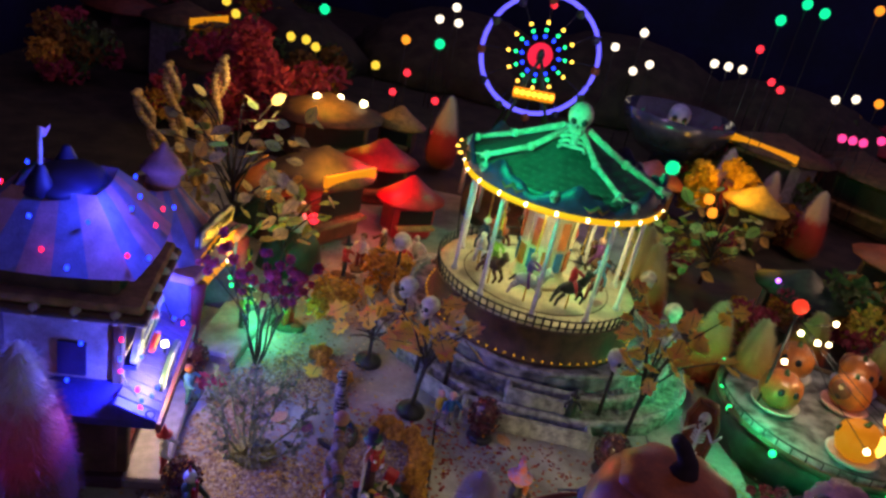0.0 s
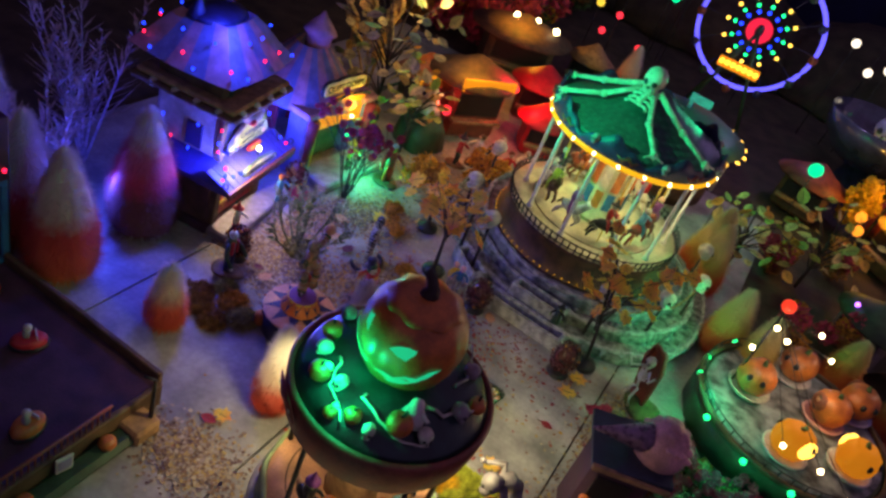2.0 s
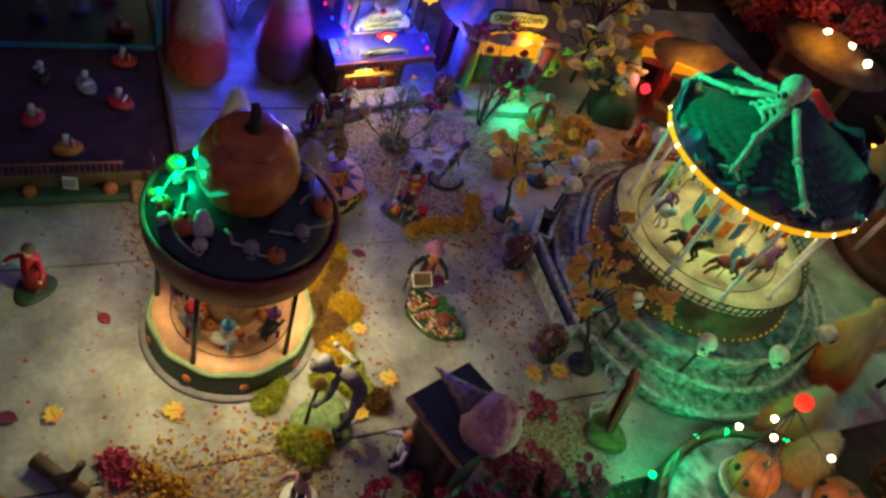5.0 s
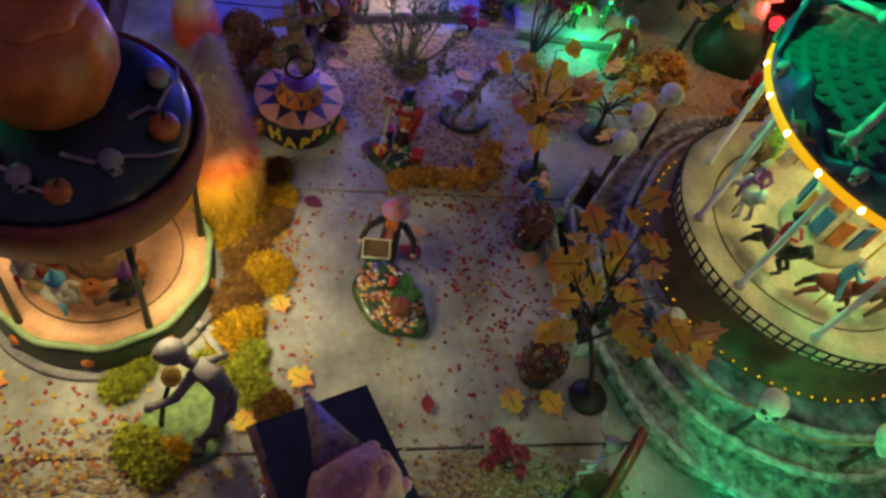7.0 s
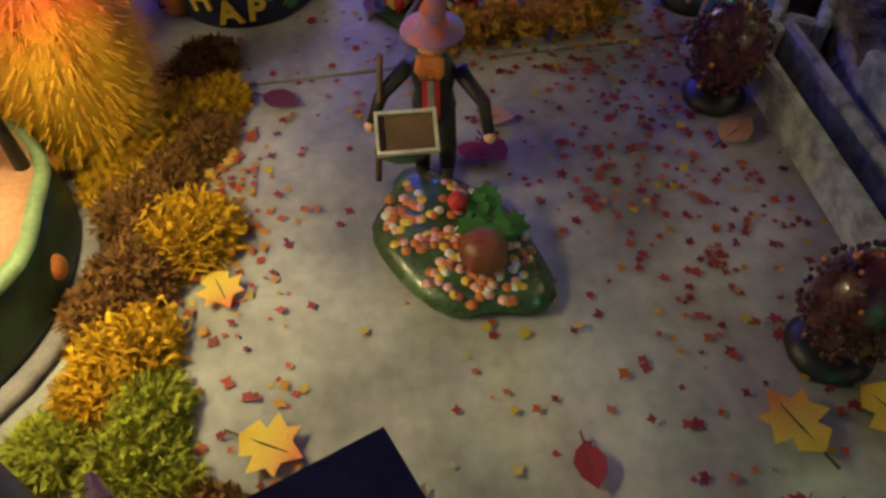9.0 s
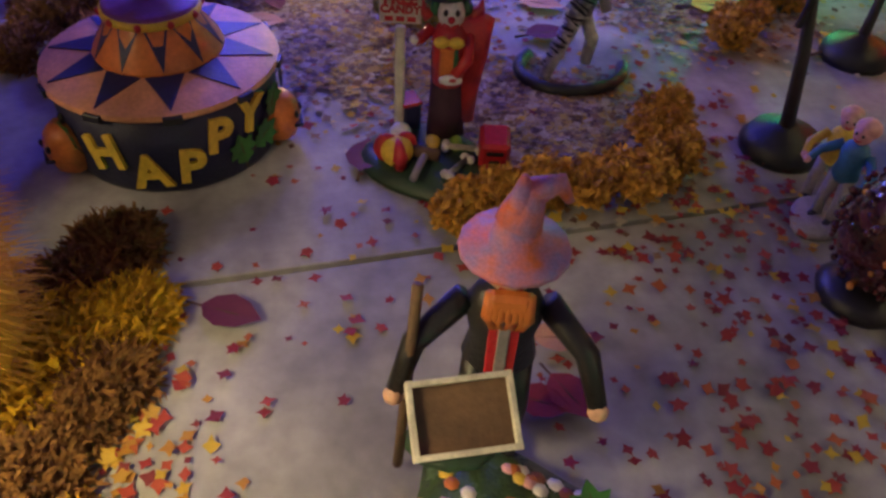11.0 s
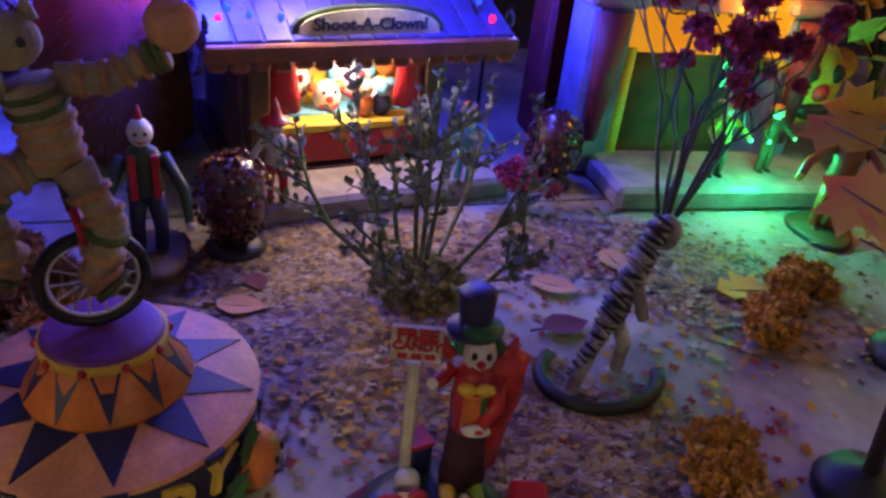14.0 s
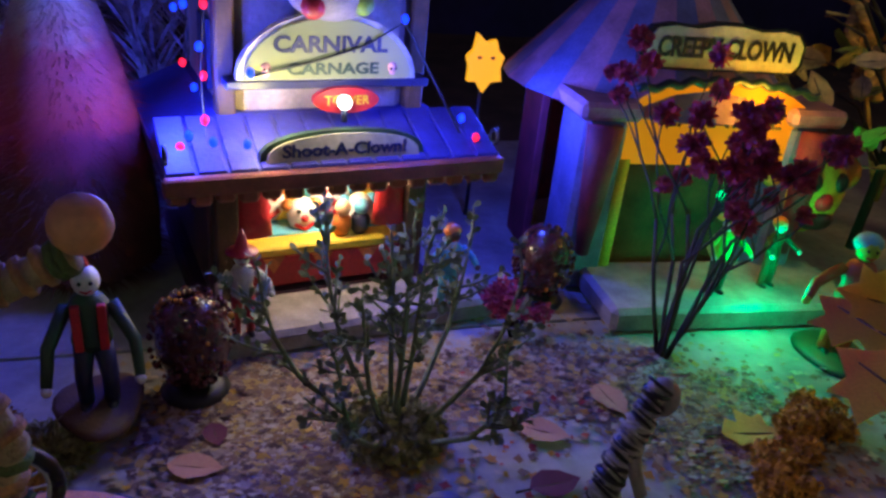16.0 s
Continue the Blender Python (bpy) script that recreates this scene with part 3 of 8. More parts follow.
def branching_tree(at, h, spread, seed, label):
    """Several stems from one foot that fork twice and end in dried flower heads."""
    R = random.Random(seed)
    t = thing("flower_tree", label, "miniature tree", at)
    heads = [petal_head(Mesh(), 0.0054 * k, BERRY, R).data("flower") for k in (0.8, 1.0, 1.15)]

    def grow(p, d, length, r, depth):
        q = p
        pts = [p]
        for k in range(3):
            d = (d + Vector((R.uniform(-0.22, 0.22), R.uniform(-0.22, 0.22), 0.10))).normalized()
            q = q + d * length / 3
            pts.append(q)
        part("branch", Mesh().tube(pts, [r, r * 0.9, r * 0.8, r * 0.7], TWIG, 5), t)
        if depth == 0:
            for k in range(R.choice((1, 1, 2))):
                part("flower", heads[R.randrange(3)], t, T=pose(*(q + Vector((R.uniform(-0.003, 0.003), R.uniform(-0.003, 0.003), 0.002 * k))), R.uniform(-40, 40), R.uniform(-40, 40), R.uniform(0, 360)))
            return
        for k in range(2 if depth == 2 else R.choice((2, 2, 3))):
            grow(pts[-1] if k else pts[2], (d + Vector((R.uniform(-0.9, 0.9), R.uniform(-0.9, 0.9), R.uniform(-0.1, 0.4)))).normalized(), length * R.uniform(0.5, 0.75), r * 0.62, depth - 1)

    for i in range(8):
        a = 6.283 * i / 8 + R.uniform(-0.4, 0.4)
        lean = spread / h * R.uniform(0.2, 1.0)
        grow(Vector((0.002 * math.cos(a), 0.002 * math.sin(a), 0)), Vector((lean * math.cos(a), lean * math.sin(a), 1)).normalized(), h * R.uniform(0.46, 0.58), 0.0011, 2)


branching_tree((-0.024, 0.696, 0), 0.108, 0.056, 6, "dried branching tree with dark red flower heads")
flower_tree((-0.046, 0.638, 0), 0.022, 0.012, 10, BERRY, "small dark red flower clump", 8, 0.005)


def leafy_tree(at, h, spread, seed, count, label):
    """Bare twigs with broad flat fabric leaves."""
    R = random.Random(seed)
    t = thing("leafy_tree", label, "miniature tree", at)
    lv = [leaf_mesh(k, mt, OVAL, 0.12) for k, mt in ((0.020, FLOWERPALE), (0.017, LEAFGOLD), (0.019, LEAFLIME))]
    part("trunk", Mesh().tube([(0, 0, 0), (0.002, 0.001, h * 0.4), (0, 0, h * 0.7)], [0.003, 0.0022, 0.0012], TWIG, 7), t)
    for i in range(count):
        a, k, z = R.uniform(0, 6.283), math.sqrt(R.uniform(0.03, 1)), h * R.uniform(0.42, 1.0)
        e = Vector((spread * k * math.cos(a), spread * k * math.sin(a), z))
        if i % 3 == 0:
            part("twig", Mesh().tube([(0, 0, z * 0.6), e * 0.6 + Vector((0, 0, z * 0.33)), e], [0.0012, 0.0009, 0.0005], TWIG, 5), t)
        part("leaf", lv[R.choice((0, 0, 1, 2))], t, T=pose(*e, R.uniform(-60, 60), R.uniform(-50, 50), R.uniform(0, 360)) @ Matrix.Scale(R.uniform(0.8, 1.3), 4))


LEAFGOLD = material("golden_fabric_leaf", (0.75, 0.42, 0.06), 0.7, 0.4, 90, 0.3)
LEAFLIME = material("lime_fabric_leaf", (0.42, 0.55, 0.12), 0.7, 0.4, 90, 0.3)
leafy_tree((-0.110, 0.870, 0), 0.185, 0.075, 11, 80, "sparse tree with broad pale yellow-green fabric leaves")
leafy_tree((-0.045, 0.850, 0), 0.12, 0.045, 12, 30, "small twig tree with broad golden fabric leaves")
leafy_tree((0.40, 1.02, 0), 0.11, 0.07, 13, 50, "low tree with golden fabric leaves behind the carousel")
leafy_tree((0.50, 1.10, 0), 0.12, 0.08, 14, 50, "broad tree with golden fabric leaves")
flower_tree((0.36, 0.61, 0), 0.02, 0.014, 13, BERRY, "small red dried flower clump on gravel", 9, 0.006)
flower_tree((0.43, 0.575, 0), 0.03, 0.025, 14, BERRY, "red dried flower clump", 14, 0.006)
flower_tree((0.40, 0.55, 0), 0.03, 0.022, 15, BERRY, "red dried flower clump beside the booth", 14, 0.006)


# red dried flowers and dark greenery beyond the booth
for i, (x, y) in enumerate(((0.434, 0.521), (0.470, 0.553), (0.434, 0.618), (0.421, 0.478), (0.466, 0.461), (0.517, 0.564), (0.492, 0.514), (0.419, 0.444), (0.475, 0.593), (0.506, 0.613), (0.551, 0.606), (0.414, 0.575), (0.538, 0.567))):
    flower_tree((x, y, 0), 0.034, 0.022, 30 + i, BERRY, "low red dried flower clump on dark earth", 13, 0.0055)
    m = Mesh()
    R = random.Random(60 + i)
    for k in range(5):
        clump(m, (R.uniform(-0.016, 0.016), R.uniform(-0.016, 0.016), R.uniform(0.003, 0.016)), 0.011, (MOSSGREEN, MOSSB, LEAFG)[(i + k) % 3], 130, R, 0.0034, 0.8)
    single("low_greenery", m, "dark green and brown low foliage tuft", "foliage", (x + 0.018, y + 0.010, 0), group="greenery beyond the booth")


def fern(at, h, mat, seed, label, n=7, width=0.02):
    R = random.Random(seed)
    m = Mesh()
    vs, fs = [], []
    for i in range(n):
        a, k = R.uniform(0, 6.283), R.uniform(0.1, 0.35)
        top = Vector((h * k * math.cos(a), h * k * math.sin(a), h * R.uniform(0.7, 1)))
        m.tube([(0, 0, 0), top * 0.5, top], [0.0016, 0.0012, 0.0004], mat, 5)
        for s in range(60):
            u = R.uniform(0.25, 1)
            b = R.uniform(0, 6.283)
            L = width * (1.15 - u) * R.uniform(0.5, 1)
            p = top * u
            q = p + Vector((L * math.cos(b), L * math.sin(b), L * 0.9))
            x = Vector((-math.sin(b), math.cos(b), 0)) * 0.0013
            o = len(vs)
            vs += [p, p.lerp(q, 0.5) + x, q, p.lerp(q, 0.5) - x]
            fs.append((o, o + 1, o + 2, o + 3))
    m.add(vs, fs, mat)
    return single("dried_plant", m, label, "miniature tree", at)


STRAW = material("straw_plant", (0.75, 0.50, 0.16), 0.9, 0.5, 150, 0.5)
FROST = material("frosted_plant", (0.62, 0.48, 0.50), 0.9, 0.5, 150, 0.5)
PLUME = Mesh()
for lean, top, az in ((0.02, 0.21, 20), (0.045, 0.19, 170), (0.07, 0.16, 200), (0.03, 0.13, 100)):
    e = Vector((lean * math.cos(radians(az)), lean * math.sin(radians(az)), top))
    PLUME.tube([(0, 0, 0), e * 0.5, e], [0.002, 0.0015, 0.0006], STRAW, 6)
    for k in range(26):
        u = 0.40 + 0.6 * k / 25
        for sd in (-1, 1):
            PLUME.ball((e.x * u + sd * 0.006 * math.sin(radians(35 + 20 * k)), e.y * u + sd * 0.006 * math.cos(radians(35 + 20 * k)), e.z * u), (0.0050, 0.0050, 0.0030), STRAW, 7)
single("dried_plant", PLUME, "tall straw-coloured plant with four beaded plumes", "miniature tree", (-0.175, 0.95, 0))
# added warm fill that brightens the plumes; no bulb stands here
lamp("plume_fill_warm", (-0.09, 0.93, 0.20), (1.0, 0.72, 0.35), 0.16, 0.008)
fern((-0.23, 0.50, 0), 0.20, FROST, 5, "pinkish frosted dried plant beside the tower", 8, 0.05)
fern((-0.20, 0.43, 0), 0.15, FROST, 6, "pinkish frosted dried plant", 7, 0.04)

# golden foliage hedge in an L
for (x, y) in ((0.139, 0.560), (0.138, 0.573), (0.137, 0.586), (0.138, 0.599), (0.138, 0.612), (0.133, 0.622), (0.124, 0.628), (0.114, 0.633), (0.105, 0.638)):
    m = Mesh()
    R = random.Random(int(y * 1000))
    for k in range(6):
        clump(m, (R.uniform(-0.006, 0.006), R.uniform(-0.006, 0.006), R.uniform(0.003, 0.012)), 0.0060, HEDGE, 330, R, 0.0014, 0.9)
    single("hedge_clump", m, "golden brown crumbly foliage hedge clump", "hedge", (x, y, 0), group="golden hedge")
for x, y in ((0.056, 0.688), (0.048, 0.696), (0.036, 0.718), (0.030, 0.728)):
    m = Mesh()
    R = random.Random(int(x * 5000))
    for k in range(4):
        clump(m, (R.uniform(-0.006, 0.006), R.uniform(-0.006, 0.006), R.uniform(0.003, 0.010)), 0.0062, HEDGE, 240, R, 0.0016, 0.9)
    single("hedge_clump", m, "small golden brown foliage tuft on the paving", "hedge", (x, y, 0), group="golden tufts")

# moss bank beside the pumpkin carousel
def strands(m, r, mat, n, R, length):
    """Springy moss: bent hair-thin strands in every direction over a low dome."""
    vs, fs = [], []
    for i in range(n):
        d = Vector((R.gauss(0, 1), R.gauss(0, 1), abs(R.gauss(0, 1)) * 0.9)).normalized()
        p = Vector((d.x, d.y, d.z * 0.8)) * r * R.uniform(0.55, 0.95)
        e = (d + Vector((R.gauss(0, 0.6), R.gauss(0, 0.6), R.gauss(0.1, 0.5)))).normalized() * length * R.uniform(0.5, 1.2)
        b = (e.normalized() + Vector((R.gauss(0, 0.8), R.gauss(0, 0.8), R.gauss(0, 0.6)))).normalized() * length * 0.5
        x = e.cross(Vector((R.gauss(0, 1), R.gauss(0, 1), R.gauss(0, 1)))).normalized() * 0.00042
        o = len(vs)
        vs += [p - x, p + x, p + e + x, p + e - x, p + e + b]
        fs += [(o, o + 1, o + 2, o + 3), (o + 3, o + 2, o + 4)]
    return m.add(vs, fs, mat)


MOSS_SPOTS = [(0.179, 0.443, 0.016, MOSSY), (0.165, 0.458, 0.014, MOSSY), (0.196, 0.438, 0.013, MOSSY), (0.200, 0.452, 0.012, MOSSB), (0.225, 0.463, 0.016, MOSSY), (0.212, 0.444, 0.013, MOSSB), (0.240, 0.446, 0.014, MOSSB), (0.252, 0.438, 0.012, MOSSB), (0.266, 0.446, 0.015, MOSSY), (0.279, 0.440, 0.012, MOSSY), (0.300, 0.451, 0.013, MOSSL), (0.286, 0.453, 0.011, MOSSL), (0.312, 0.458, 0.010, MOSSL), (0.294, 0.428, 0.010, MOSSL), (0.294, 0.386, 0.011, MOSSL), (0.306, 0.378, 0.010, MOSSL), (0.346, 0.394, 0.014, MOSSL), (0.356, 0.404, 0.013, MOSSL), (0.350, 0.412, 0.010, MOSSY), (0.322, 0.468, 0.011, MOSSB), (0.177, 0.466, 0.010, MOSSB), (0.158, 0.470, 0.011, MOSSY), (0.147, 0.458, 0.012, MOSSB), (0.134, 0.466, 0.011, MOSSB), (0.186, 0.460, 0.009, MOSSB), (-0.024, 0.434, 0.015, MOSSB), (0.002, 0.437, 0.013, MOSSB), (0.024, 0.431, 0.012, MOSSB), (-0.010, 0.452, 0.010, MOSSB), (0.040, 0.452, 0.013, MOSSP), (0.020, 0.462, 0.014, HEDGE), (0.002, 0.472, 0.010, MOSSP)]
for i, (x, y, r, mt) in enumerate(MOSS_SPOTS):
    m = Mesh()
    R = random.Random(i)
    for k in range(3):
        clump(m, (R.uniform(-r, r) * 0.5, R.uniform(-r, r) * 0.5, r * 0.40), r * 0.70, mt, 300, R, 0.0016, 0.7)
    strands(m, r, mt, 1500, R, 0.0042)
    single("moss_clump", m, {"yellow_moss": "bright yellow springy moss clump", "lime_moss": "lime green springy moss clump", "brown_moss": "brown dried springy moss clump", "grey_green_moss": "grey-green springy moss clump", "golden_foliage": "golden brown dried moss clump"}[mt.name], "moss", (x, y, 0), group="moss bank")


# ---- litter on the ground ----
def scatter(name, label, spots, mat, size, seed, lobes=4):
    """Tiny cut pieces strewn in patches: (x, y, spread x, spread y, count)."""
    R = random.Random(seed)
    vs, fs = [], []
    for x, y, sx, sy, n in spots:
        for i in range(n):
            px, py, a, s = R.gauss(x, sx), R.gauss(y, sy), R.uniform(0, 6.283), size * R.uniform(0.5, 1.3)
            z = R.uniform(0.0004, 0.0014)
            o = len(vs)
            tilt = R.uniform(-0.4, 0.4) * s
            for k in range(lobes * 2):
                b = a + k * math.pi / lobes
                q = s * (1.0 if k % 2 else 0.55) * R.uniform(0.75, 1.2)
                vs.append((px + q * math.cos(b), py + q * math.sin(b), z + tilt * math.cos(b) * 0.6 + abs(tilt) * 0.6))
            fs.append(tuple(o + k for k in range(lobes * 2)))
    return single(name, Mesh().add(vs, fs, mat), label, "leaf litter", kind="stuff")


scatter("leaf_confetti", "tiny red and yellow leaf confetti on the paving", [(0.20, 0.47, 0.02, 0.014, 150), (0.26, 0.48, 0.03, 0.012, 60), (0.19, 0.62, 0.05, 0.03, 150), (0.25, 0.63, 0.05, 0.03, 120), (0.13, 0.64, 0.03, 0.03, 90), (0.08, 0.56, 0.04, 0.04, 160), (0.16, 0.55, 0.02, 0.05, 40), (0.34, 0.40, 0.02, 0.04, 150), (0.345, 0.33, 0.02, 0.03, 140), (0.28, 0.30, 0.06, 0.06, 70), (0.15, 0.28, 0.05, 0.06, 40), (0.36, 0.28, 0.03, 0.04, 80), (0.04, 0.63, 0.04, 0.03, 120), (0.22, 0.56, 0.06, 0.06, 60), (0.3, 0.58, 0.03, 0.05, 40)], LITTER, 0.0019, 21)
scatter("wood_mulch", "brown and gold shredded mulch over the paving", [(0.000, 0.528, 0.024, 0.014, 4200), (0.010, 0.545, 0.022, 0.018, 3000), (-0.02, 0.60, 0.016, 0.025, 1500), (0.050, 0.553, 0.018, 0.014, 900), (0.100, 0.600, 0.016, 0.015, 3600), (0.075, 0.585, 0.012, 0.012, 500), (-0.01, 0.665, 0.016, 0.02, 1100), (0.020, 0.685, 0.018, 0.016, 1400), (0.03, 0.71, 0.022, 0.02, 700), (0.380, 0.608, 0.014, 0.026, 2600), (0.36, 0.385, 0.016, 0.02, 700), (0.114, 0.314, 0.022, 0.014, 1300), (0.38, 0.34, 0.02, 0.05, 700), (0.12, 0.32, 0.02, 0.02, 350), (0.02, 0.85, 0.05, 0.06, 900), (0.37, 0.52, 0.02, 0.04, 300), (0.428, 0.585, 0.022, 0.03, 1800), (0.365, 0.285, 0.012, 0.022, 900)], MULCH, 0.0019, 22)
YSTAR = island("yellow_star_leaf", [(0.62, 0.38, 0.03), (0.70, 0.46, 0.05), (0.55, 0.26, 0.03), (0.60, 0.34, 0.05)])
scatter("star_confetti", "tiny star-shaped yellow leaf confetti on paving and mulch", [(0.045, 0.560, 0.020, 0.016, 150), (0.075, 0.575, 0.016, 0.018, 70), (0.105, 0.602, 0.020, 0.018, 90), (0.02, 0.54, 0.03, 0.02, 90), (0.09, 0.65, 0.03, 0.03, 60), (0.205, 0.470, 0.016, 0.008, 60), (0.345, 0.33, 0.02, 0.03, 50), (0.365, 0.280, 0.02, 0.02, 120)], YSTAR, 0.0022, 23, 5)
RSTAR = island("red_star_leaf", [(0.32, 0.02, 0.03), (0.24, 0.015, 0.04), (0.42, 0.05, 0.03)])
scatter("red_confetti", "tiny dark red leaf confetti on the paving", [(0.17, 0.635, 0.025, 0.020, 90), (0.25, 0.62, 0.03, 0.025, 90), (0.13, 0.655, 0.02, 0.02, 50), (0.13, 0.54, 0.03, 0.04, 25), (0.2, 0.6, 0.06, 0.06, 60), (0.36, 0.27, 0.012, 0.012, 160)], RSTAR, 0.0020, 24, 5)
PLUM = material("plum_leaf", (0.16, 0.02, 0.07), 0.7, 0.4, 90, 0.3)
REDL = material("red_leaf", (0.30, 0.02, 0.03), 0.7, 0.4, 90, 0.3)
PALE = material("pale_pink_leaf", (0.55, 0.36, 0.18), 0.7, 0.3, 60, 0.3, second=(0.50, 0.18, 0.13))
FALLEN = {k: leaf_mesh(1.0, mt, OVAL, 0.1) for k, mt in (("plum", PLUM), ("red", REDL), ("pale", PALE))}
FALLEN["maple"] = leaf_mesh(0.02, MAPLE, curl=0.1)
for kind, x, y, s, a in (("plum", 0.162, 0.494, 0.016, 60), ("pale", 0.186, 0.571, 0.015, 80), ("red", 0.203, 0.567, 0.015, 20), ("red", 0.322, 0.566, 0.013, 0), ("maple", 0.320, 0.623, 1, 200), ("maple", 0.322, 0.650, 1, 30), ("pale", 0.209, 0.655, 0.018, 120), ("maple", 0.228, 0.470, 0.9, 40), ("maple", 0.302, 0.485, 0.9, 60), ("red", 0.208, 0.263, 0.014, 30), ("maple", 0.290, 0.223, 0.8, 20), ("maple", 0.302, 0.307, 0.9, 80), ("plum", 0.287, 0.194, 0.015, 60), ("plum", 0.105, 0.537, 0.017, 160), ("maple", 0.070, 0.733, 1.1, 100), ("red", 0.10, 0.35, 0.014, 10), ("maple", 0.105, 0.36, 0.8, 10), ("maple", 0.03, 0.70, 1.2, 80), ("plum", 0.0, 0.52, 0.012, 10), ("maple", 0.248, 0.472, 0.75, 20), ("red", 0.203, 0.560, 0.014, 60), ("pale", 0.014, 0.514, 0.017, 75), ("pale", 0.016, 0.626, 0.019, 60), ("plum", 0.040, 0.620, 0.018, 95), ("pale", 0.003, 0.658, 0.019, 10), ("maple", 0.330, 0.452, 0.8, 140), ("red", 0.332, 0.418, 0.008, 30), ("pale", 0.335, 0.426, 0.008, 80), ("pale", 0.325, 0.405, 0.008, 10)):
    ob = single("fallen_leaf", FALLEN[kind], {"plum": "plum fabric leaf lying on the paving", "red": "dark red fabric leaf lying on the paving", "pale": "pale pink and yellow fabric leaf on the paving", "maple": "orange and yellow maple leaf on the paving"}[kind], "fallen leaf", (x - 0.5 * (s if kind != "maple" else 0.02 * s) * math.cos(radians(a)), y - 0.5 * (s if kind != "maple" else 0.02 * s) * math.sin(radians(a)), 0.0022), a, "fallen leaves")
    ob.scale = (s, s, s)


# ---- pumpkin carousel ----
def pumpkin_shape(m, c, r, rz, mat, n=32, ribs=9, depth=0.05, T=None):
    prof = [(0.12, -0.93), (0.5, -0.95), (0.82, -0.70), (0.98, -0.25), (1.0, 0.1), (0.88, 0.55), (0.62, 0.83), (0.3, 0.93), (0.08, 0.86)]
    M = Matrix.Translation(c) @ Matrix.Diagonal((r, r, rz, 1))
    return m.lathe(prof, mat, n, T @ M if T else M, wob=lambda a, j: 1 - depth * abs(math.cos(a * ribs / 2)) ** 4)


def skull_shape(m, c, r, T=None, mat=None):
    mat = mat or BONE
    M = (T or Matrix.Identity(4)) @ Matrix.Translation(c)
    m.ball((0, 0, 0), (r, r * 0.9, r * 0.95), mat, 12, M)
    m.box((r * 0.25, 0, -r * 0.85), (r * 1.1, r * 1.0, r * 0.8), mat, M, 0.25)
    for s in (-1, 1):
        m.ball((r * 0.82, s * r * 0.36, -r * 0.12), (r * 0.2, r * 0.25, r * 0.27), BLACK, 8, M)
    m.ball((r * 0.92, 0, -r * 0.48), (r * 0.1, r * 0.1, r * 0.16), BLACK, 6, M)
    return m


pk = thing("pumpkin_carousel", "miniature jack-o'-lantern carousel with green-lit canopy on the grey paving", "carousel", (0.229, 0.361, 0))
part("base_plate", Mesh().lathe([(0.073, 0), (0.074, 0.002), (0.073, 0.004), (0.068, 0.0045)], GREYFIG, 48), pk, "grey round base plate")
part("base", Mesh().lathe([(0.068, 0.004), (0.0685, 0.008), (0.067, 0.022), (0.066, 0.0265)], DKGREEN, 60, wob=lambda a, j: 1 + 0.012 * math.sin(11 * a) * (j > 1)), pk, "dark green drum base")
GREENLIP = material("green_lip", (0.22, 0.30, 0.15), 0.6, 0.3, 80, 0.3)
part("lip", Mesh().lathe([(0.066, 0.0255), (0.0675, 0.0275), (0.066, 0.0295), (0.0635, 0.030), (0.0635, 0.0265)], GREENLIP, 60, wob=lambda a, j: 1 + 0.015 * math.sin(11 * a)), pk, "scalloped pale green lip")
m = Mesh().lathe([(0.0635, 0.027), (0.0635, 0.0292), (0.05, 0.0296)], PEACH, 48)
part("deck", m, pk, "peach painted deck")
ring = Mesh()
ring.tube([(0.049 * math.cos(a), 0.049 * math.sin(a), 0.0298) for a in np.linspace(0, 6.283, 49)], 0.0006, BROWN, 4)
part("deck_ring", ring, pk)
for i in range(9):
    a = 0.7 * i
    m = Mesh()
    pumpkin_shape(m, (0, 0, 0), 0.0042, 0.003, ORANGE, 14, 7)
    part("rim_pumpkin", m, pk, "tiny orange pumpkin on the drum", T=pose(0.067 * math.cos(a), 0.067 * math.sin(a), 0.014, 0, 80, math.degrees(a)))
part("centre_post", Mesh().lathe([(0.021, 0.0295), (0.019, 0.035), (0.0175, 0.06), (0.019, 0.085), (0.024, 0.128)], TAN, 22, wob=lambda a, j: 1 + 0.03 * math.sin(13 * a)), pk, "straw-coloured centre post")
for i in range(5):
    a = radians(-38 + 72 * i)
    part("pole", Mesh().tube([(0.0615 * math.cos(a), 0.0615 * math.sin(a), 0.003), (0.0605 * math.cos(a), 0.0605 * math.sin(a), 0.07), (0.059 * math.cos(a), 0.059 * math.sin(a), 0.138)], [0.0028, 0.0018, 0.0020], IRON, 8), pk, "dark iron canopy pole")
part("canopy", Mesh().lathe([(0.058, 0.128), (0.066, 0.139), (0.0665, 0.150), (0.060, 0.158), (0.046, 0.164), (0.028, 0.169), (0.01, 0.171)], TEAL, 56), pk, "glossy dark teal canopy")
part("canopy_rim", Mesh().lathe([(0.0640, 0.119), (0.0668, 0.122), (0.0695, 0.136), (0.0705, 0.1505), (0.0675, 0.1530), (0.0655, 0.149), (0.0640, 0.130)], RUST, 56, wob=lambda a, j: 1 + (0.012 * math.sin(14 * a) if j == 0 else 0)), pk, "rust-brown canopy rim")
jack = Mesh()
pumpkin_shape(jack, (0, 0, 0), 0.035, 0.033, ORANGE, 54, 9, 0.035)
jp = part("pumpkin", jack, pk, "large carved orange pumpkin", T=Matrix.Translation((0, 0, 0.1965)))
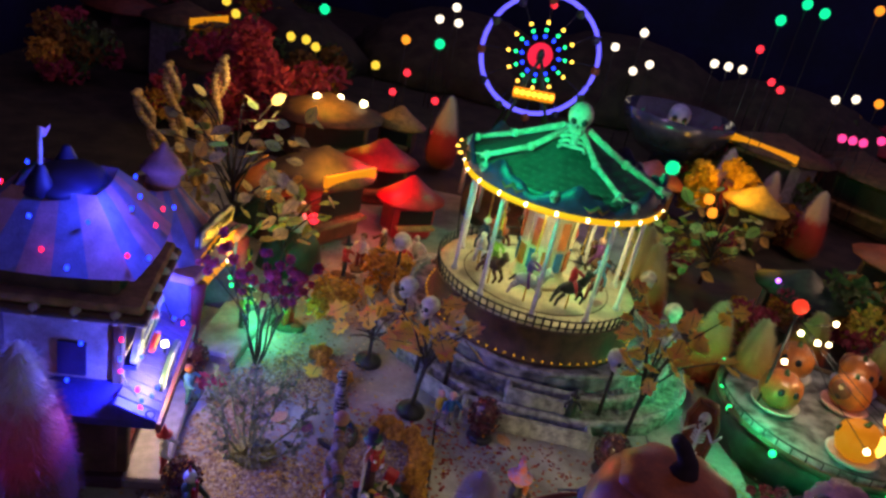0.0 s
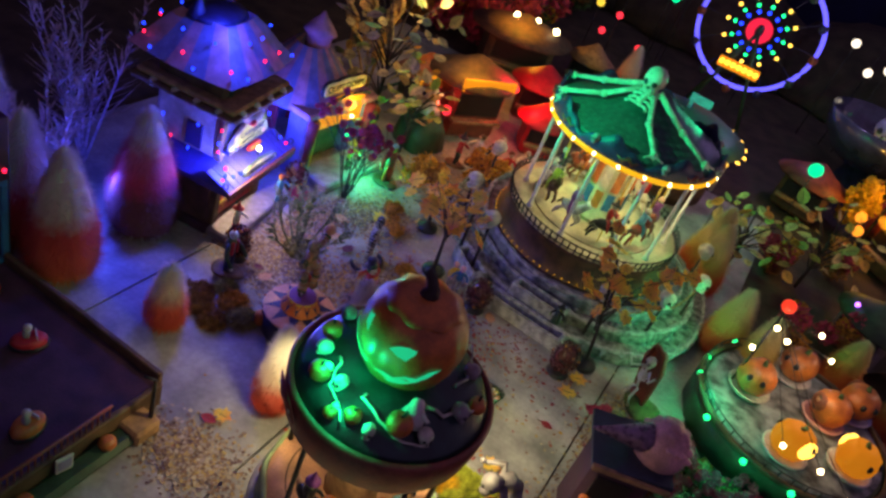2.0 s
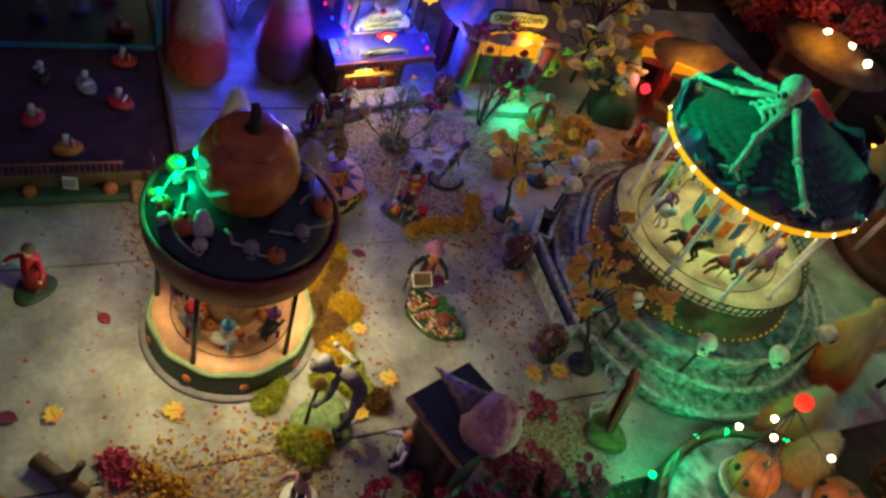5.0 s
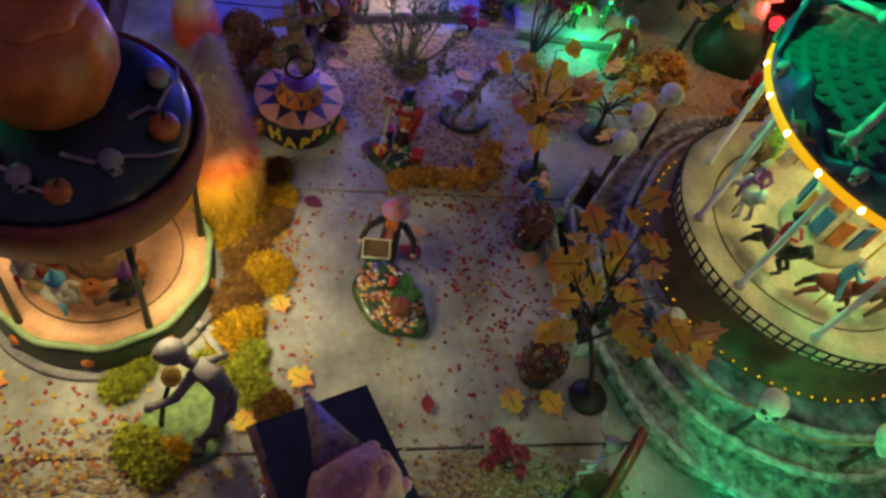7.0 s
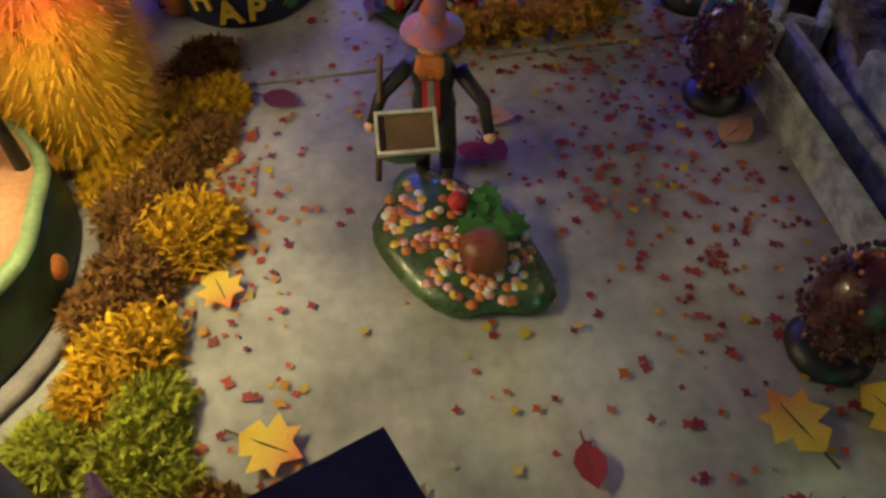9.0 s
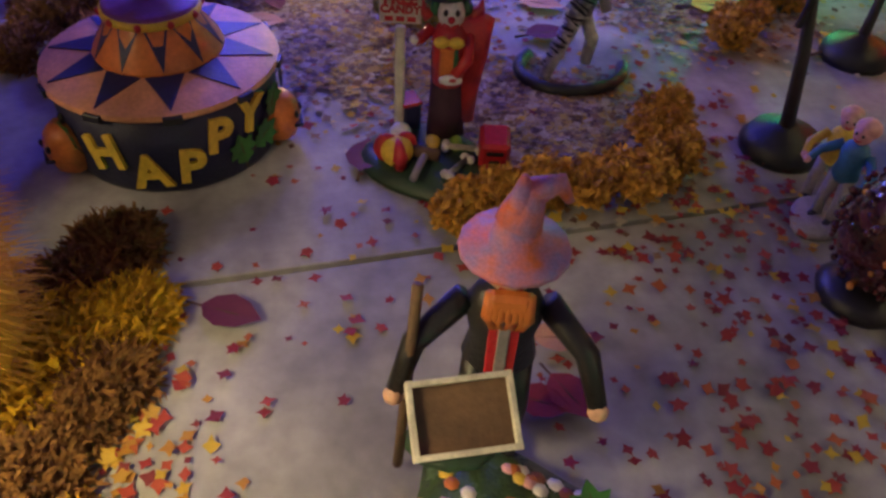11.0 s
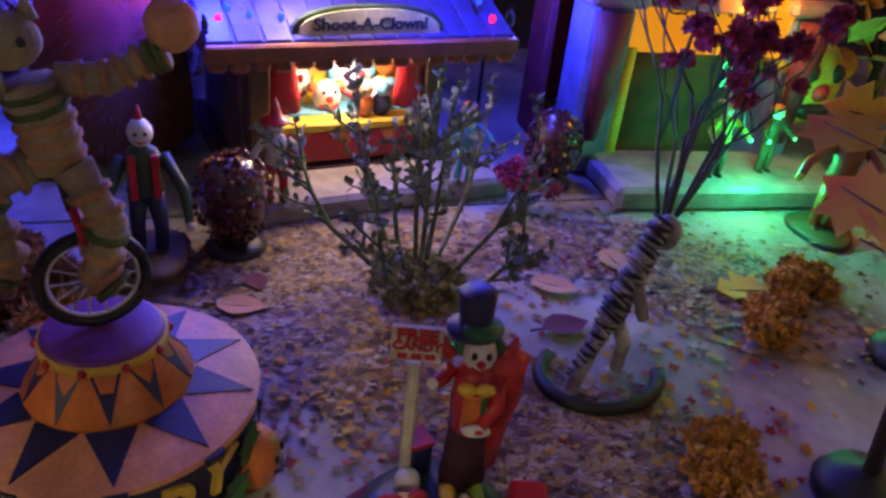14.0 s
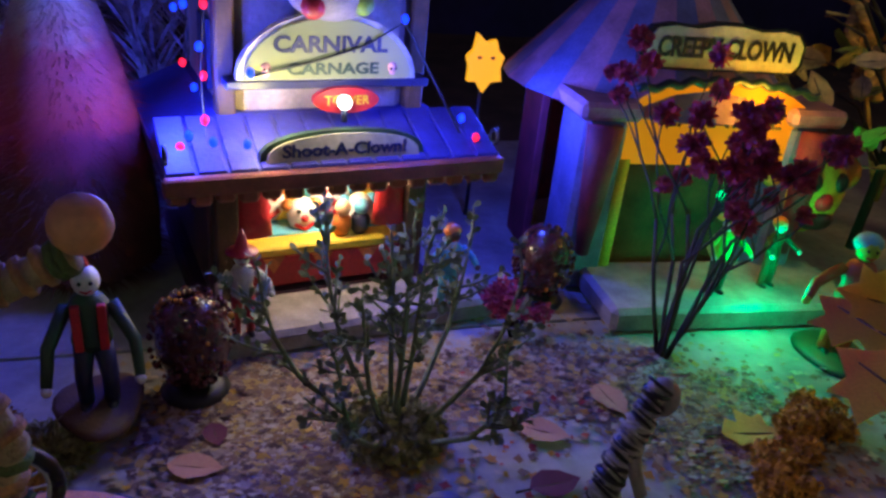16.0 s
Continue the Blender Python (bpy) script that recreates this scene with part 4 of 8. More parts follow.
lidm = Mesh().lathe([(0.0245, 0.0247), (0.025, 0.0262), (0.018, 0.0305), (0.008, 0.0325), (0.004, 0.032)], ORANGE, 40, wob=lambda a, j: 1 + 0.05 * math.sin(8 * a) * (j < 2))
part("pumpkin_lid", lidm, jp)
part("stem", Mesh().tube([(0, 0, 0.029), (0.001, 0.001, 0.037), (-0.003, 0.002, 0.043), (-0.007, 0.001, 0.047)], [0.0075, 0.0042, 0.0036, 0.0030], TWIG, 9), jp, "dark twisted stem")


def on_pumpkin(az, el, lift=1.035):
    a, e = radians(az), radians(el)
    return Vector((0.0345 * lift * math.cos(e) * math.cos(a), 0.0345 * lift * math.cos(e) * math.sin(a), 0.0325 * lift * math.sin(e)))


# green light in the carved face is put in as the strips' own glow
FACE = glow("recess_green_glow", (0.02, 0.75, 0.32), 0.55)


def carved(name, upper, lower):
    """A glowing strip over the pumpkin's skin between two lines of (azimuth, elevation)."""
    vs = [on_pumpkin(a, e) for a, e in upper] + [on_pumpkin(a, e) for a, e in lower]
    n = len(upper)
    part(name, Mesh().add(vs, [(i, n + i, n + i + 1, i + 1) for i in range(n - 1)], FACE, None, True), jp, "pale carved opening with green glow put in")


cx = -97
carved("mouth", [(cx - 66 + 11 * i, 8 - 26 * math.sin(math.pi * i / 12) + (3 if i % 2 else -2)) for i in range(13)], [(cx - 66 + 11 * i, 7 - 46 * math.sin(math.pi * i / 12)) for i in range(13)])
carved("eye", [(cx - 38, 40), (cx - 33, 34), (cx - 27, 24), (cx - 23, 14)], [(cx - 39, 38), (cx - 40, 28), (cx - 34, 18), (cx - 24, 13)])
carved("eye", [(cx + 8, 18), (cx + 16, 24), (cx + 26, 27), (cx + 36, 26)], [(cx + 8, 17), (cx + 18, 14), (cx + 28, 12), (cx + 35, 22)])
for az, rr, z, s, kind in ((-150, 0.050, 0.162, 0.006, "s"), (-128, 0.054, 0.161, 0.0075, "p"), (-112, 0.046, 0.165, 0.005, "s"), (-88, 0.055, 0.161, 0.0058, "p"), (-75, 0.058, 0.160, 0.0048, "s"), (-58, 0.052, 0.165, 0.0085, "p"), (-40, 0.056, 0.162, 0.0055, "s"), (-5, 0.05, 0.163, 0.0062, "s"), (12, 0.056, 0.160, 0.0062, "p"), (40, 0.05, 0.163, 0.006, "s"), (75, 0.055, 0.161, 0.0075, "p"), (110, 0.05, 0.163, 0.006, "s"), (165, 0.054, 0.161, 0.006, "s"), (-168, 0.05, 0.164, 0.007, "p"), (-100, 0.061, 0.158, 0.0045, "p")):
    m = Mesh()
    if kind == "s":
        skull_shape(m, (0, 0, 0), s, mat=GREYFIG if az > -30 else BONE)
        part("roof_skull", m, pk, "small painted skull on the canopy", T=pose(rr * math.cos(radians(az)), rr * math.sin(radians(az)), z + s * 0.7, 0, 0, az))
    else:
        pumpkin_shape(m, (0, 0, 0), s, s * 0.85, ORANGE, 18, 7)
        m.tube([(0, 0, s * 0.7), (0, s * 0.2, s * 1.3)], s * 0.15, TWIG, 5)
        part("roof_pumpkin", m, pk, "small orange pumpkin on the canopy", T=pose(rr * math.cos(radians(az)), rr * math.sin(radians(az)), z + s * 0.6, 0, 0, az))
for az0, seed in ((-140, 1), (-95, 2), (-30, 3), (20, 4), (70, 5)):
    R = random.Random(seed)
    pts = [((0.038 + 0.0035 * i) * math.cos(radians(az0 + 7 * i + R.uniform(-5, 5))), (0.038 + 0.0035 * i) * math.sin(radians(az0 + 7 * i + R.uniform(-5, 5))), 0.1675 - 0.0008 * i) for i in range(8)]
    part("vine", Mesh().tube(pts, [0.0014 - 0.0001 * i for i in range(8)], GREYFIG if seed > 3 else BONE, 5), pk, "raised pale vine on the canopy")
ghost = Mesh()
ghost.lathe([(0.008, 0), (0.0075, 0.006), (0.005, 0.012), (0.0045, 0.016), (0.001, 0.0195)], WHITE, 14, wob=lambda a, j: 1 + (0.2 * math.sin(5 * a) if j == 0 else 0))
ghost.tube([(0.003, 0.002, 0.011), (0.009, 0.006, 0.008)], [0.002, 0.0012], WHITE, 6)
part("roof_ghost", ghost, pk, "white ghost on the canopy", T=pose(0.045 * math.cos(radians(-48)), 0.045 * math.sin(radians(-48)), 0.166, 0, 0, -40))
part("bulb", Mesh().ball((0, 0, 0), 0.0032, G_GREEN, 10), pk, "lit green bulb", T=Matrix.Translation((-0.030, -0.040, 0.1695)))
part("bulb", Mesh().ball((0, 0, 0), 0.0026, G_GREEN, 10), pk, "lit green bulb", T=Matrix.Translation((-0.010, -0.056, 0.163)))
part("red_bulb", Mesh().ball((0, 0, 0), 0.0026, G_RED, 10), pk, "small red lamp under the canopy", T=Matrix.Translation((0.012, -0.058, 0.129)))
plq = part("plaque", Mesh().tube([(0, -0.020, 0.003), (0.003, -0.007, -0.001), (0.003, 0.007, 0.001), (0, 0.020, -0.003)], [0.001, 0.0055, 0.0055, 0.001], RUST, 8), pk, "curled rust-brown ribbon sign", T=pose(0.070 * math.cos(radians(-128)), 0.070 * math.sin(radians(-128)), 0.142, 0, 0, -128))
plq.scale = (0.35, 1.0, 1.0)
for i in range(3):
    part("ribbon_mark", Mesh().box((0.006, -0.011 + 0.010 * i, 0), (0.0016, 0.007 if i != 1 else 0.004, 0.003), BONE), plq)

# riders
rider_specs = [(-112, "dark witch on a broom"), (-62, "grey wolf clown on a barrel"), (-20, "white skeleton drummer"), (30, "black cat rider"), (150, "brown scarecrow rider")]
for az, what in rider_specs:
    m = Mesh()
    R = random.Random(az)
    body, second = (BLACK, PURPLE) if "witch" in what or "cat" in what else ((GREYFIG, CRIMSON) if "wolf" in what else ((BONE, SKYP) if "skeleton" in what else (BROWN, ORANGE)))
    m.tube([(0, 0, 0), (0, 0, 0.014)], 0.0012, IRON, 6)
    m.ball((0, 0, 0.016), (0.006, 0.012, 0.005), body, 10)
    m.ball((0, 0.002, 0.025), (0.005, 0.005, 0.008), body, 10)
    m.ball((0.001, 0.003, 0.035), 0.0042, WHITE if "skeleton" in what else (SKIN if "witch" not in what else LIME), 10)
    m.lathe([(0.0058, 0.037), (0.003, 0.0385), (0.0018, 0.044), (0.0004, 0.048)], second, 12, T=Matrix.Translation((0.001, 0.003, 0)))
    for s in (-1, 1):
        m.tube([(0.001, 0.002, 0.028), (s * 0.006, 0.006, 0.024), (s * 0.005, 0.011, 0.026)], [0.0018, 0.0016, 0.0012], body, 6)
        m.tube([(0, 0, 0.018), (s * 0.006, 0.006, 0.014), (s * 0.006, 0.006, 0.006)], [0.0022, 0.0018, 0.0014], second, 6)
    m.tube([(0, -0.018, 0.018), (0, 0.016, 0.015)], [0.003, 0.001], TAN, 6)
    part("rider", m, pk, what + " riding the carousel", T=pose(0.042 * math.cos(radians(az)), 0.042 * math.sin(radians(az)), 0.0296, 0, 0, az))
for az, rr in ((-95, 0.026), (-75, 0.027), (-45, 0.03), (0, 0.028), (60, 0.028)):
    m = Mesh()
    pumpkin_shape(m, (0, 0, 0), 0.0062, 0.0052, ORANGE, 18, 7)
    m.tube([(0, 0, 0.004), (0.001, 0, 0.007)], 0.0009, TWIG, 5)
    part("deck_pumpkin", m, pk, "orange pumpkin on the deck", T=Matrix.Translation((rr * math.cos(radians(az)), rr * math.sin(radians(az)), 0.0345)))
for az, sx in ((-50, 0.006), (-85, 0.005)):
    part("seat", Mesh().ball((0, 0, 0), (sx, sx, 0.004), CREAM, 10), pk, "cream cushion seat", T=Matrix.Translation((0.040 * math.cos(radians(az)), 0.040 * math.sin(radians(az)), 0.033)))

# ---- skeleton carousel on its terraces ----
CX, CY = 0.229, 0.842
terr = thing("terrace", "round stepped terrace of mossy grey stone", "terrace", (CX, CY, 0))


def ring_cut(a, k=0.19):
    """The steps stand back where the troughs lie in front."""
    return 1 - k * max(0, math.cos(a - radians(-112))) ** 2 - 0.03 * max(0, math.cos(a - radians(200))) ** 2


def rough_ring(r, z0, z1, mat, seed, k):
    R = random.Random(seed)
    ph = [R.uniform(0, 6.28) for _ in range(4)]
    return Mesh().lathe([(r + 0.002, z0), (r + 0.001, (z0 + z1) / 2), (r, z1 - 0.001), (r - 0.002, z1), (r * 0.5, z1)], mat, 90, wob=lambda a, j: ring_cut(a, k) * (1 + 0.010 * math.sin(7 * a + ph[0]) + 0.006 * math.sin(19 * a + ph[1] + j) + 0.005 * math.sin(41 * a + ph[2])))


LIPSTONE = material("pale_stone_lip", (0.46, 0.47, 0.46), 0.9, 0.45, 140, 1.0, second=(0.20, 0.21, 0.21))


def lip_ring(r, z, seed, cut):
    """Worn pale coping along a step's edge."""
    R = random.Random(seed)
    pts, rad = [], []
    for k in range(181):
        a = 2 * math.pi * k / 180
        q = r * ring_cut(a, cut) * (1 + 0.010 * math.sin(7 * a + seed))
        pts.append((q * math.cos(a), q * math.sin(a), z + R.uniform(-0.0006, 0.0006)))
        rad.append(0.0030 * R.uniform(0.7, 1.25))
    return Mesh().tube(pts, rad, LIPSTONE, 6)


part("lower_step", rough_ring(0.180, 0.0, 0.012, MOSSSTONE, 1, 0.19), terr)
part("middle_step", rough_ring(0.157, 0.012, 0.024, MOSSSTONE, 2, 0.20), terr)
part("upper_step", rough_ring(0.136, 0.024, 0.038, STONE, 3, 0.12), terr)
for r, z, cut in ((0.179, 0.012, 0.19), (0.156, 0.0245, 0.20), (0.135, 0.0385, 0.12)):
    part("step_lip", lip_ring(r, z, int(r * 100), cut), terr, "worn pale stone lip")
# stone blocks edging the steps
bm_src = Mesh().box((0, 0, 0), (0.009, 0.021, 0.011), STONE, bev=0.25).data("edging_stone")
for i in range(26):
    a = radians(-175 + i * 7.2)
    if -108 < math.degrees(a) < -86:
        continue
    rr = 0.176 * ring_cut(a)
    part("edging_stone", bm_src, terr, T=pose(rr * math.cos(a), rr * math.sin(a), 0.0075, rng.uniform(-6, 6), rng.uniform(-6, 6), math.degrees(a) + rng.uniform(-4, 4)))

# loose rubble on the steps
rubble = [Mesh().ball((0, 0, 0), (0.0042, 0.0034 + 0.0006 * k, 0.0026), (STONE, MOSSSTONE, STONE)[k], 6).data("rubble_stone") for k in range(3)]
for i in range(110):
    a = radians(rng.uniform(-150, 60))
    lo = i % 2 == 0
    rr = (rng.uniform(0.150, 0.163) if lo else rng.uniform(0.134, 0.146)) * ring_cut(a)
    part("rubble_stone", rubble[i % 3], terr, T=pose(rr * math.cos(a), rr * math.sin(a), (0.0125 if lo else 0.0245), rng.uniform(-12, 12), rng.uniform(-12, 12), rng.uniform(0, 180)) @ Matrix.Scale(rng.uniform(0.6, 1.4), 4))

# long dark stone troughs in front of the terrace
for x, y, z, L, rz in ((0.228, 0.679, 0, 0.120, -2), (0.240, 0.703, 0.0125, 0.066, -4), (0.150, 0.708, 0, 0.050, -36)):
    t = thing("stone_trough", "long dark stone trough below the terrace", "planter", (x, y, z), rz)
    for s in (-1, 1):
        part("side", Mesh().box((0, s * 0.0085, 0.009), (L, 0.005, 0.018), LIPSTONE, bev=0.3), t)
        part("end", Mesh().box((s * (L / 2 - 0.003), 0, 0.0088), (0.005, 0.0118, 0.0172), LIPSTONE, bev=0.3), t)
    part("soil", Mesh().box((0, 0, 0.002), (L - 0.010, 0.0118, 0.004), BLACK), t)

car = thing("skeleton_carousel", "large lit carousel with a sprawling skeleton on its teal roof", "carousel", (CX, CY, 0))
part("base", Mesh().lathe([(0.112, 0.038), (0.113, 0.042), (0.108, 0.048), (0.105, 0.066), (0.108, 0.073), (0.1075, 0.0755)], BROWN, 64), car, "dark brown drum base")
part("deck", Mesh().lathe([(0.106, 0.0735), (0.106, 0.0768), (0.09, 0.0772), (0.03, 0.0772)], CREAM, 64), car, "cream deck under warm light")
m = Mesh()
m.tube([(0.078 * math.cos(a), 0.078 * math.sin(a), 0.0773) for a in np.linspace(0, 6.2832, 61)], 0.0007, BROWN, 4)
part("deck_line", m, car)
bead = Mesh().ball((0, 0, 0), 0.0009, G_ROPE, 6).data("base_bulb")
for i in range(76):
    a = 2 * math.pi * i / 76
    part("base_bulb", bead, car, T=Matrix.Translation((0.1125 * math.cos(a), 0.1125 * math.sin(a), 0.0440)))
spike = Mesh().tube([(0, 0, 0), (0.001, 0, 0.011), (0.0016, 0, 0.015)], [0.0010, 0.0009, 0.0001], BLACK, 5).data("fence_spike")
fence = part("fence", Mesh().tube([(0.1065 * math.cos(a), 0.1065 * math.sin(a), 0.0795) for a in np.linspace(0, 6.2832, 73)], 0.0009, BLACK, 4).tube([(0.1065 * math.cos(a), 0.1065 * math.sin(a), 0.087) for a in np.linspace(0, 6.2832, 73)], 0.0009, BLACK, 4), car, "black spiked iron fence")
for i in range(84):
    a = 2 * math.pi * i / 84
    part("spike", spike, fence, T=pose(0.1065 * math.cos(a), 0.1065 * math.sin(a), 0.076, 0, 0, math.degrees(a)))
post = Mesh().tube([(0, 0, 0), (0, 0, 0.004), (0, 0, 0.005), (0, 0, 0.108), (0, 0, 0.112)], [0.0036, 0.0036, 0.0022, 0.0022, 0.004], WHITE, 10).data("post")
for i in range(10):
    a = radians(36 * i + 12)
    part("post", post, car, "white turned post", T=Matrix.Translation((0.090 * math.cos(a), 0.090 * math.sin(a), 0.077)))
drum = Mesh().lathe([(0.030, 0.077), (0.030, 0.083), (0.026, 0.086), (0.026, 0.150), (0.034, 0.175), (0.04, 0.186)], CREAM, 32)
dp = part("centre_drum", drum, car, "centre drum with orange and blue panels")
for i in range(12):
    a = radians(30 * i)
    part("drum_panel", Mesh().box((0, 0, 0), (0.0016, 0.0095, 0.022), ORANGE if i % 2 else BLUEP), dp, T=pose(0.0268 * math.cos(a), 0.0268 * math.sin(a), 0.108, 0, 0, 30 * i))
    part("drum_panel", Mesh().box((0, 0, 0), (0.0016, 0.0095, 0.030), CREAM if i % 2 else ORANGE), dp, T=pose(0.0268 * math.cos(a), 0.0268 * math.sin(a), 0.138, 0, 0, 30 * i))


def horse(seed):
    R = random.Random(seed)
    body = [BROWN, BONE, BLACK, RUST, WHITE][seed % 5]
    rider = [PURPLE, CRIMSON, SKYP, ORANGE, NAVY, LIME][seed % 6]
    m = Mesh()
    m.tube([(0, 0, 0), (0, 0, 0.105)], 0.0009, YELLOW, 6)
    m.ball((0, 0, 0.024), (0.0065, 0.014, 0.007), body, 12)
    m.tube([(0, 0.010, 0.027), (0, 0.016, 0.035), (0, 0.017, 0.040)], [0.005, 0.0038, 0.0034], body, 8)
    m.tube([(0, 0.015, 0.041), (0, 0.022, 0.036)], [0.0034, 0.0022], body, 8)
    m.tube([(0, -0.013, 0.026), (0, -0.019, 0.018)], [0.002, 0.0008], TWIG, 6)
    for sx in (-1, 1):
        m.tube([(sx * 0.004, 0.009, 0.020), (sx * 0.004, 0.015, 0.013), (sx * 0.004, 0.012, 0.007)], [0.0026, 0.0018, 0.0014], body, 6)
        m.tube([(sx * 0.004, -0.009, 0.020), (sx * 0.004, -0.015, 0.013), (sx * 0.004, -0.017, 0.006)], [0.0028, 0.0018, 0.0014], body, 6)
        m.tube([(sx * 0.003, -0.001, 0.034), (sx * 0.007, 0.001, 0.026), (sx * 0.007, 0.003, 0.018)], [0.002, 0.0018, 0.0013], rider, 6)
        m.tube([(sx * 0.003, 0, 0.044), (sx * 0.006, 0.005, 0.040), (sx * 0.002, 0.009, 0.039)], [0.0017, 0.0015, 0.0012], rider, 6)
    m.ball((0, -0.001, 0.038), (0.0045, 0.004, 0.0085), rider, 10)
    m.ball((0, 0, 0.050), 0.0040, BONE if seed % 3 else SKIN, 10)
    if seed % 2:
        m.lathe([(0.006, 0.052), (0.003, 0.0535), (0.0006, 0.061)], BLACK, 10)
    return m


for i in range(9):
    a = 40 * i + 15
    part("mount", horse(i), car, "painted animal mount with a costumed rider", T=pose(0.064 * math.cos(radians(a)), 0.064 * math.sin(radians(a)), 0.0775, 0, 0, a))
part("ceiling", Mesh().lathe([(0.097, 0.1855), (0.097, 0.188), (0.05, 0.189)], BROWN, 48), car)
part("rope_light", Mesh().tube([(0.0985 * math.cos(a), 0.0985 * math.sin(a), 0.1880) for a in np.linspace(0, 6.2832, 91)], 0.0034, G_ROPE, 8), car, "gold rope light round the eave")
bead = Mesh().ball((0, 0, 0), 0.0021, G_WARM, 8).data("eave_bulb")
for i in range(22):
    a = 2 * math.pi * i / 22
    part("eave_bulb", bead, car, T=Matrix.Translation((0.1005 * math.cos(a), 0.1005 * math.sin(a), 0.1885)))
vs, fs, N = [], [], 160
for i in range(N):
    a = 2 * math.pi * i / N
    top = 0.208 + 0.008 * math.cos(8 * a) + 0.0025 * math.cos(24 * a)
    for r, z in ((0.0995, 0.191), (0.1015, 0.200), (0.0985, top), (0.0965, top), (0.0975, 0.195)):
        vs.append((r * math.cos(a), r * math.sin(a), z))
for i in range(N):
    k = (i + 1) % N
    for j in range(4):
        fs.append((i * 5 + j, k * 5 + j, k * 5 + j + 1, i * 5 + j + 1))
fas = part("fascia", Mesh().add(vs, fs, NAVY, None, True), car, "dark scalloped fascia with orange scrolls and skulls")
for i in range(16):
    a = 22.5 * i + 11
    if i % 2:
        m = Mesh()
        skull_shape(m, (0, 0, 0), 0.0048, mat=GREYFIG)
        part("fascia_skull", m, fas, T=pose(0.1005 * math.cos(radians(a)), 0.1005 * math.sin(radians(a)), 0.2045, 0, 0, a))
    else:
        part("scroll", Mesh().tube([(0, -0.012, 0.001), (0.001, -0.006, -0.003), (0.001, 0, 0.002), (0.001, 0.006, -0.003), (0, 0.012, 0.001)], [0.0006, 0.0018, 0.0022, 0.0018, 0.0006], RUST, 6), fas, T=pose(0.1012 * math.cos(radians(a)), 0.1012 * math.sin(radians(a)), 0.200, 0, 0, a))
roof = part("roof", Mesh().lathe([(0.097, 0.199), (0.094, 0.202), (0.06, 0.2165), (0.03, 0.233), (0.012, 0.246)], ROOFTEAL, 64), car, "teal roof of small shingles")
scale_me = Mesh().add([(0, -0.0042, 0.0002), (0.0048, -0.0036, 0.0006), (0.0066, 0, 0.0007), (0.0048, 0.0036, 0.0006), (0, 0.0042, 0.0002)], [(0, 1, 2, 3, 4)], ROOFTEAL).data("shingle")
rows_ = [(0.090, 0.2045), (0.081, 0.2083), (0.072, 0.212), (0.063, 0.2158), (0.054, 0.2203), (0.045, 0.2253), (0.036, 0.2303)]
for j, (r, z) in enumerate(rows_):
    n = int(2 * math.pi * r / 0.0088)
    for i in range(n):
        a = 360 * (i + 0.5 * (j % 2)) / n
        if -150 < (a + 180) % 360 - 180 < 40:
            part("shingle", scale_me, roof, T=pose(r * math.cos(radians(a)), r * math.sin(radians(a)), z - 0.0002, 0, 23 if r < 0.06 else 20, a))
# the skeleton: one still figure draped over the roof
sk = Mesh()
sa = -100
A = lambda r, az, z: (r * math.cos(radians(az)), r * math.sin(radians(az)), z)
head = A(0.024, sa, 0.262)
skull_shape(sk, (0, 0, 0), 0.0135, pose(*head, 0, 12, sa))
sk.tube([A(0.02, sa, 0.252), A(0.026, sa, 0.245), A(0.042, sa, 0.236)], [0.0046, 0.0042, 0.0038], BONE, 8)
for i in range(4):
    z, r = 0.245 - 0.0035 * i, 0.024 + 0.006 * i
    sk.tube([A(r + 0.004, sa - 26 + 3 * i, z - 0.002), A(r + 0.002, sa - 12, z + 0.0015), A(r, sa, z + 0.001), A(r + 0.002, sa + 12, z + 0.0015), A(r + 0.004, sa + 26 - 3 * i, z - 0.002)], 0.0019, BONE, 6)
for az1, az2 in ((sa - 40, sa - 52), (sa + 26, sa + 34), (sa - 80, sa - 86), (sa + 66, sa + 74)):
    p0, p1, p2 = A(0.022, (az1 + sa) / 2, 0.247), A(0.058, az1, 0.2265), A(0.094, az2, 0.2120)
    sk.tube([p0, p1], [0.0036, 0.0030], BONE, 8).tube([p1, p2], [0.0030, 0.0026], BONE, 8)
    sk.ball(p1, 0.0046, BONE, 8).ball(p2, 0.0044, BONE, 8).ball(p0, 0.0044, BONE, 8)
    for f in (-6, 0, 6):
        sk.tube([p2, A(0.101, az2 + f, 0.2095)], [0.0015, 0.0009], BONE, 6)
part("skeleton", sk, car, "pale bone skeleton sprawled over the roof")

# skull-topped posts with a rope round the terrace
prev = None
for az in (-4, -33, -62, -121, -135, -150, 170, 25):
    z0 = 0.024
    t = thing("skull_post", "white skull on a dark post with a rope", "fence post", (CX + 0.150 * math.cos(radians(az)), CY + 0.150 * math.sin(radians(az)), z0), az, "skull posts")
    part("post", Mesh().tube([(0, 0, -0.024), (0, 0, 0.045)], [0.0022, 0.0016], TWIG, 7), t)
    m = Mesh()
    skull_shape(m, (0, 0, 0.052), 0.0098)
    part("skull", m, t, "white painted skull")
for a0, a1 in ((-62, -33), (-33, -4), (-4, 25), (-135, -121), (-150, -135)):
    p, q = [Vector((CX + 0.150 * math.cos(radians(a)), CY + 0.150 * math.sin(radians(a)), 0.066)) for a in (a0, a1)]
    pts = [p.lerp(q, k) - Vector((0, 0, 0.018 * 4 * k * (1 - k))) for k in np.linspace(0, 1, 9)]
    single("rope", Mesh().tube(pts, 0.0009, TAN, 6), "sagging tan rope between skull posts", "rope", group="ropes")


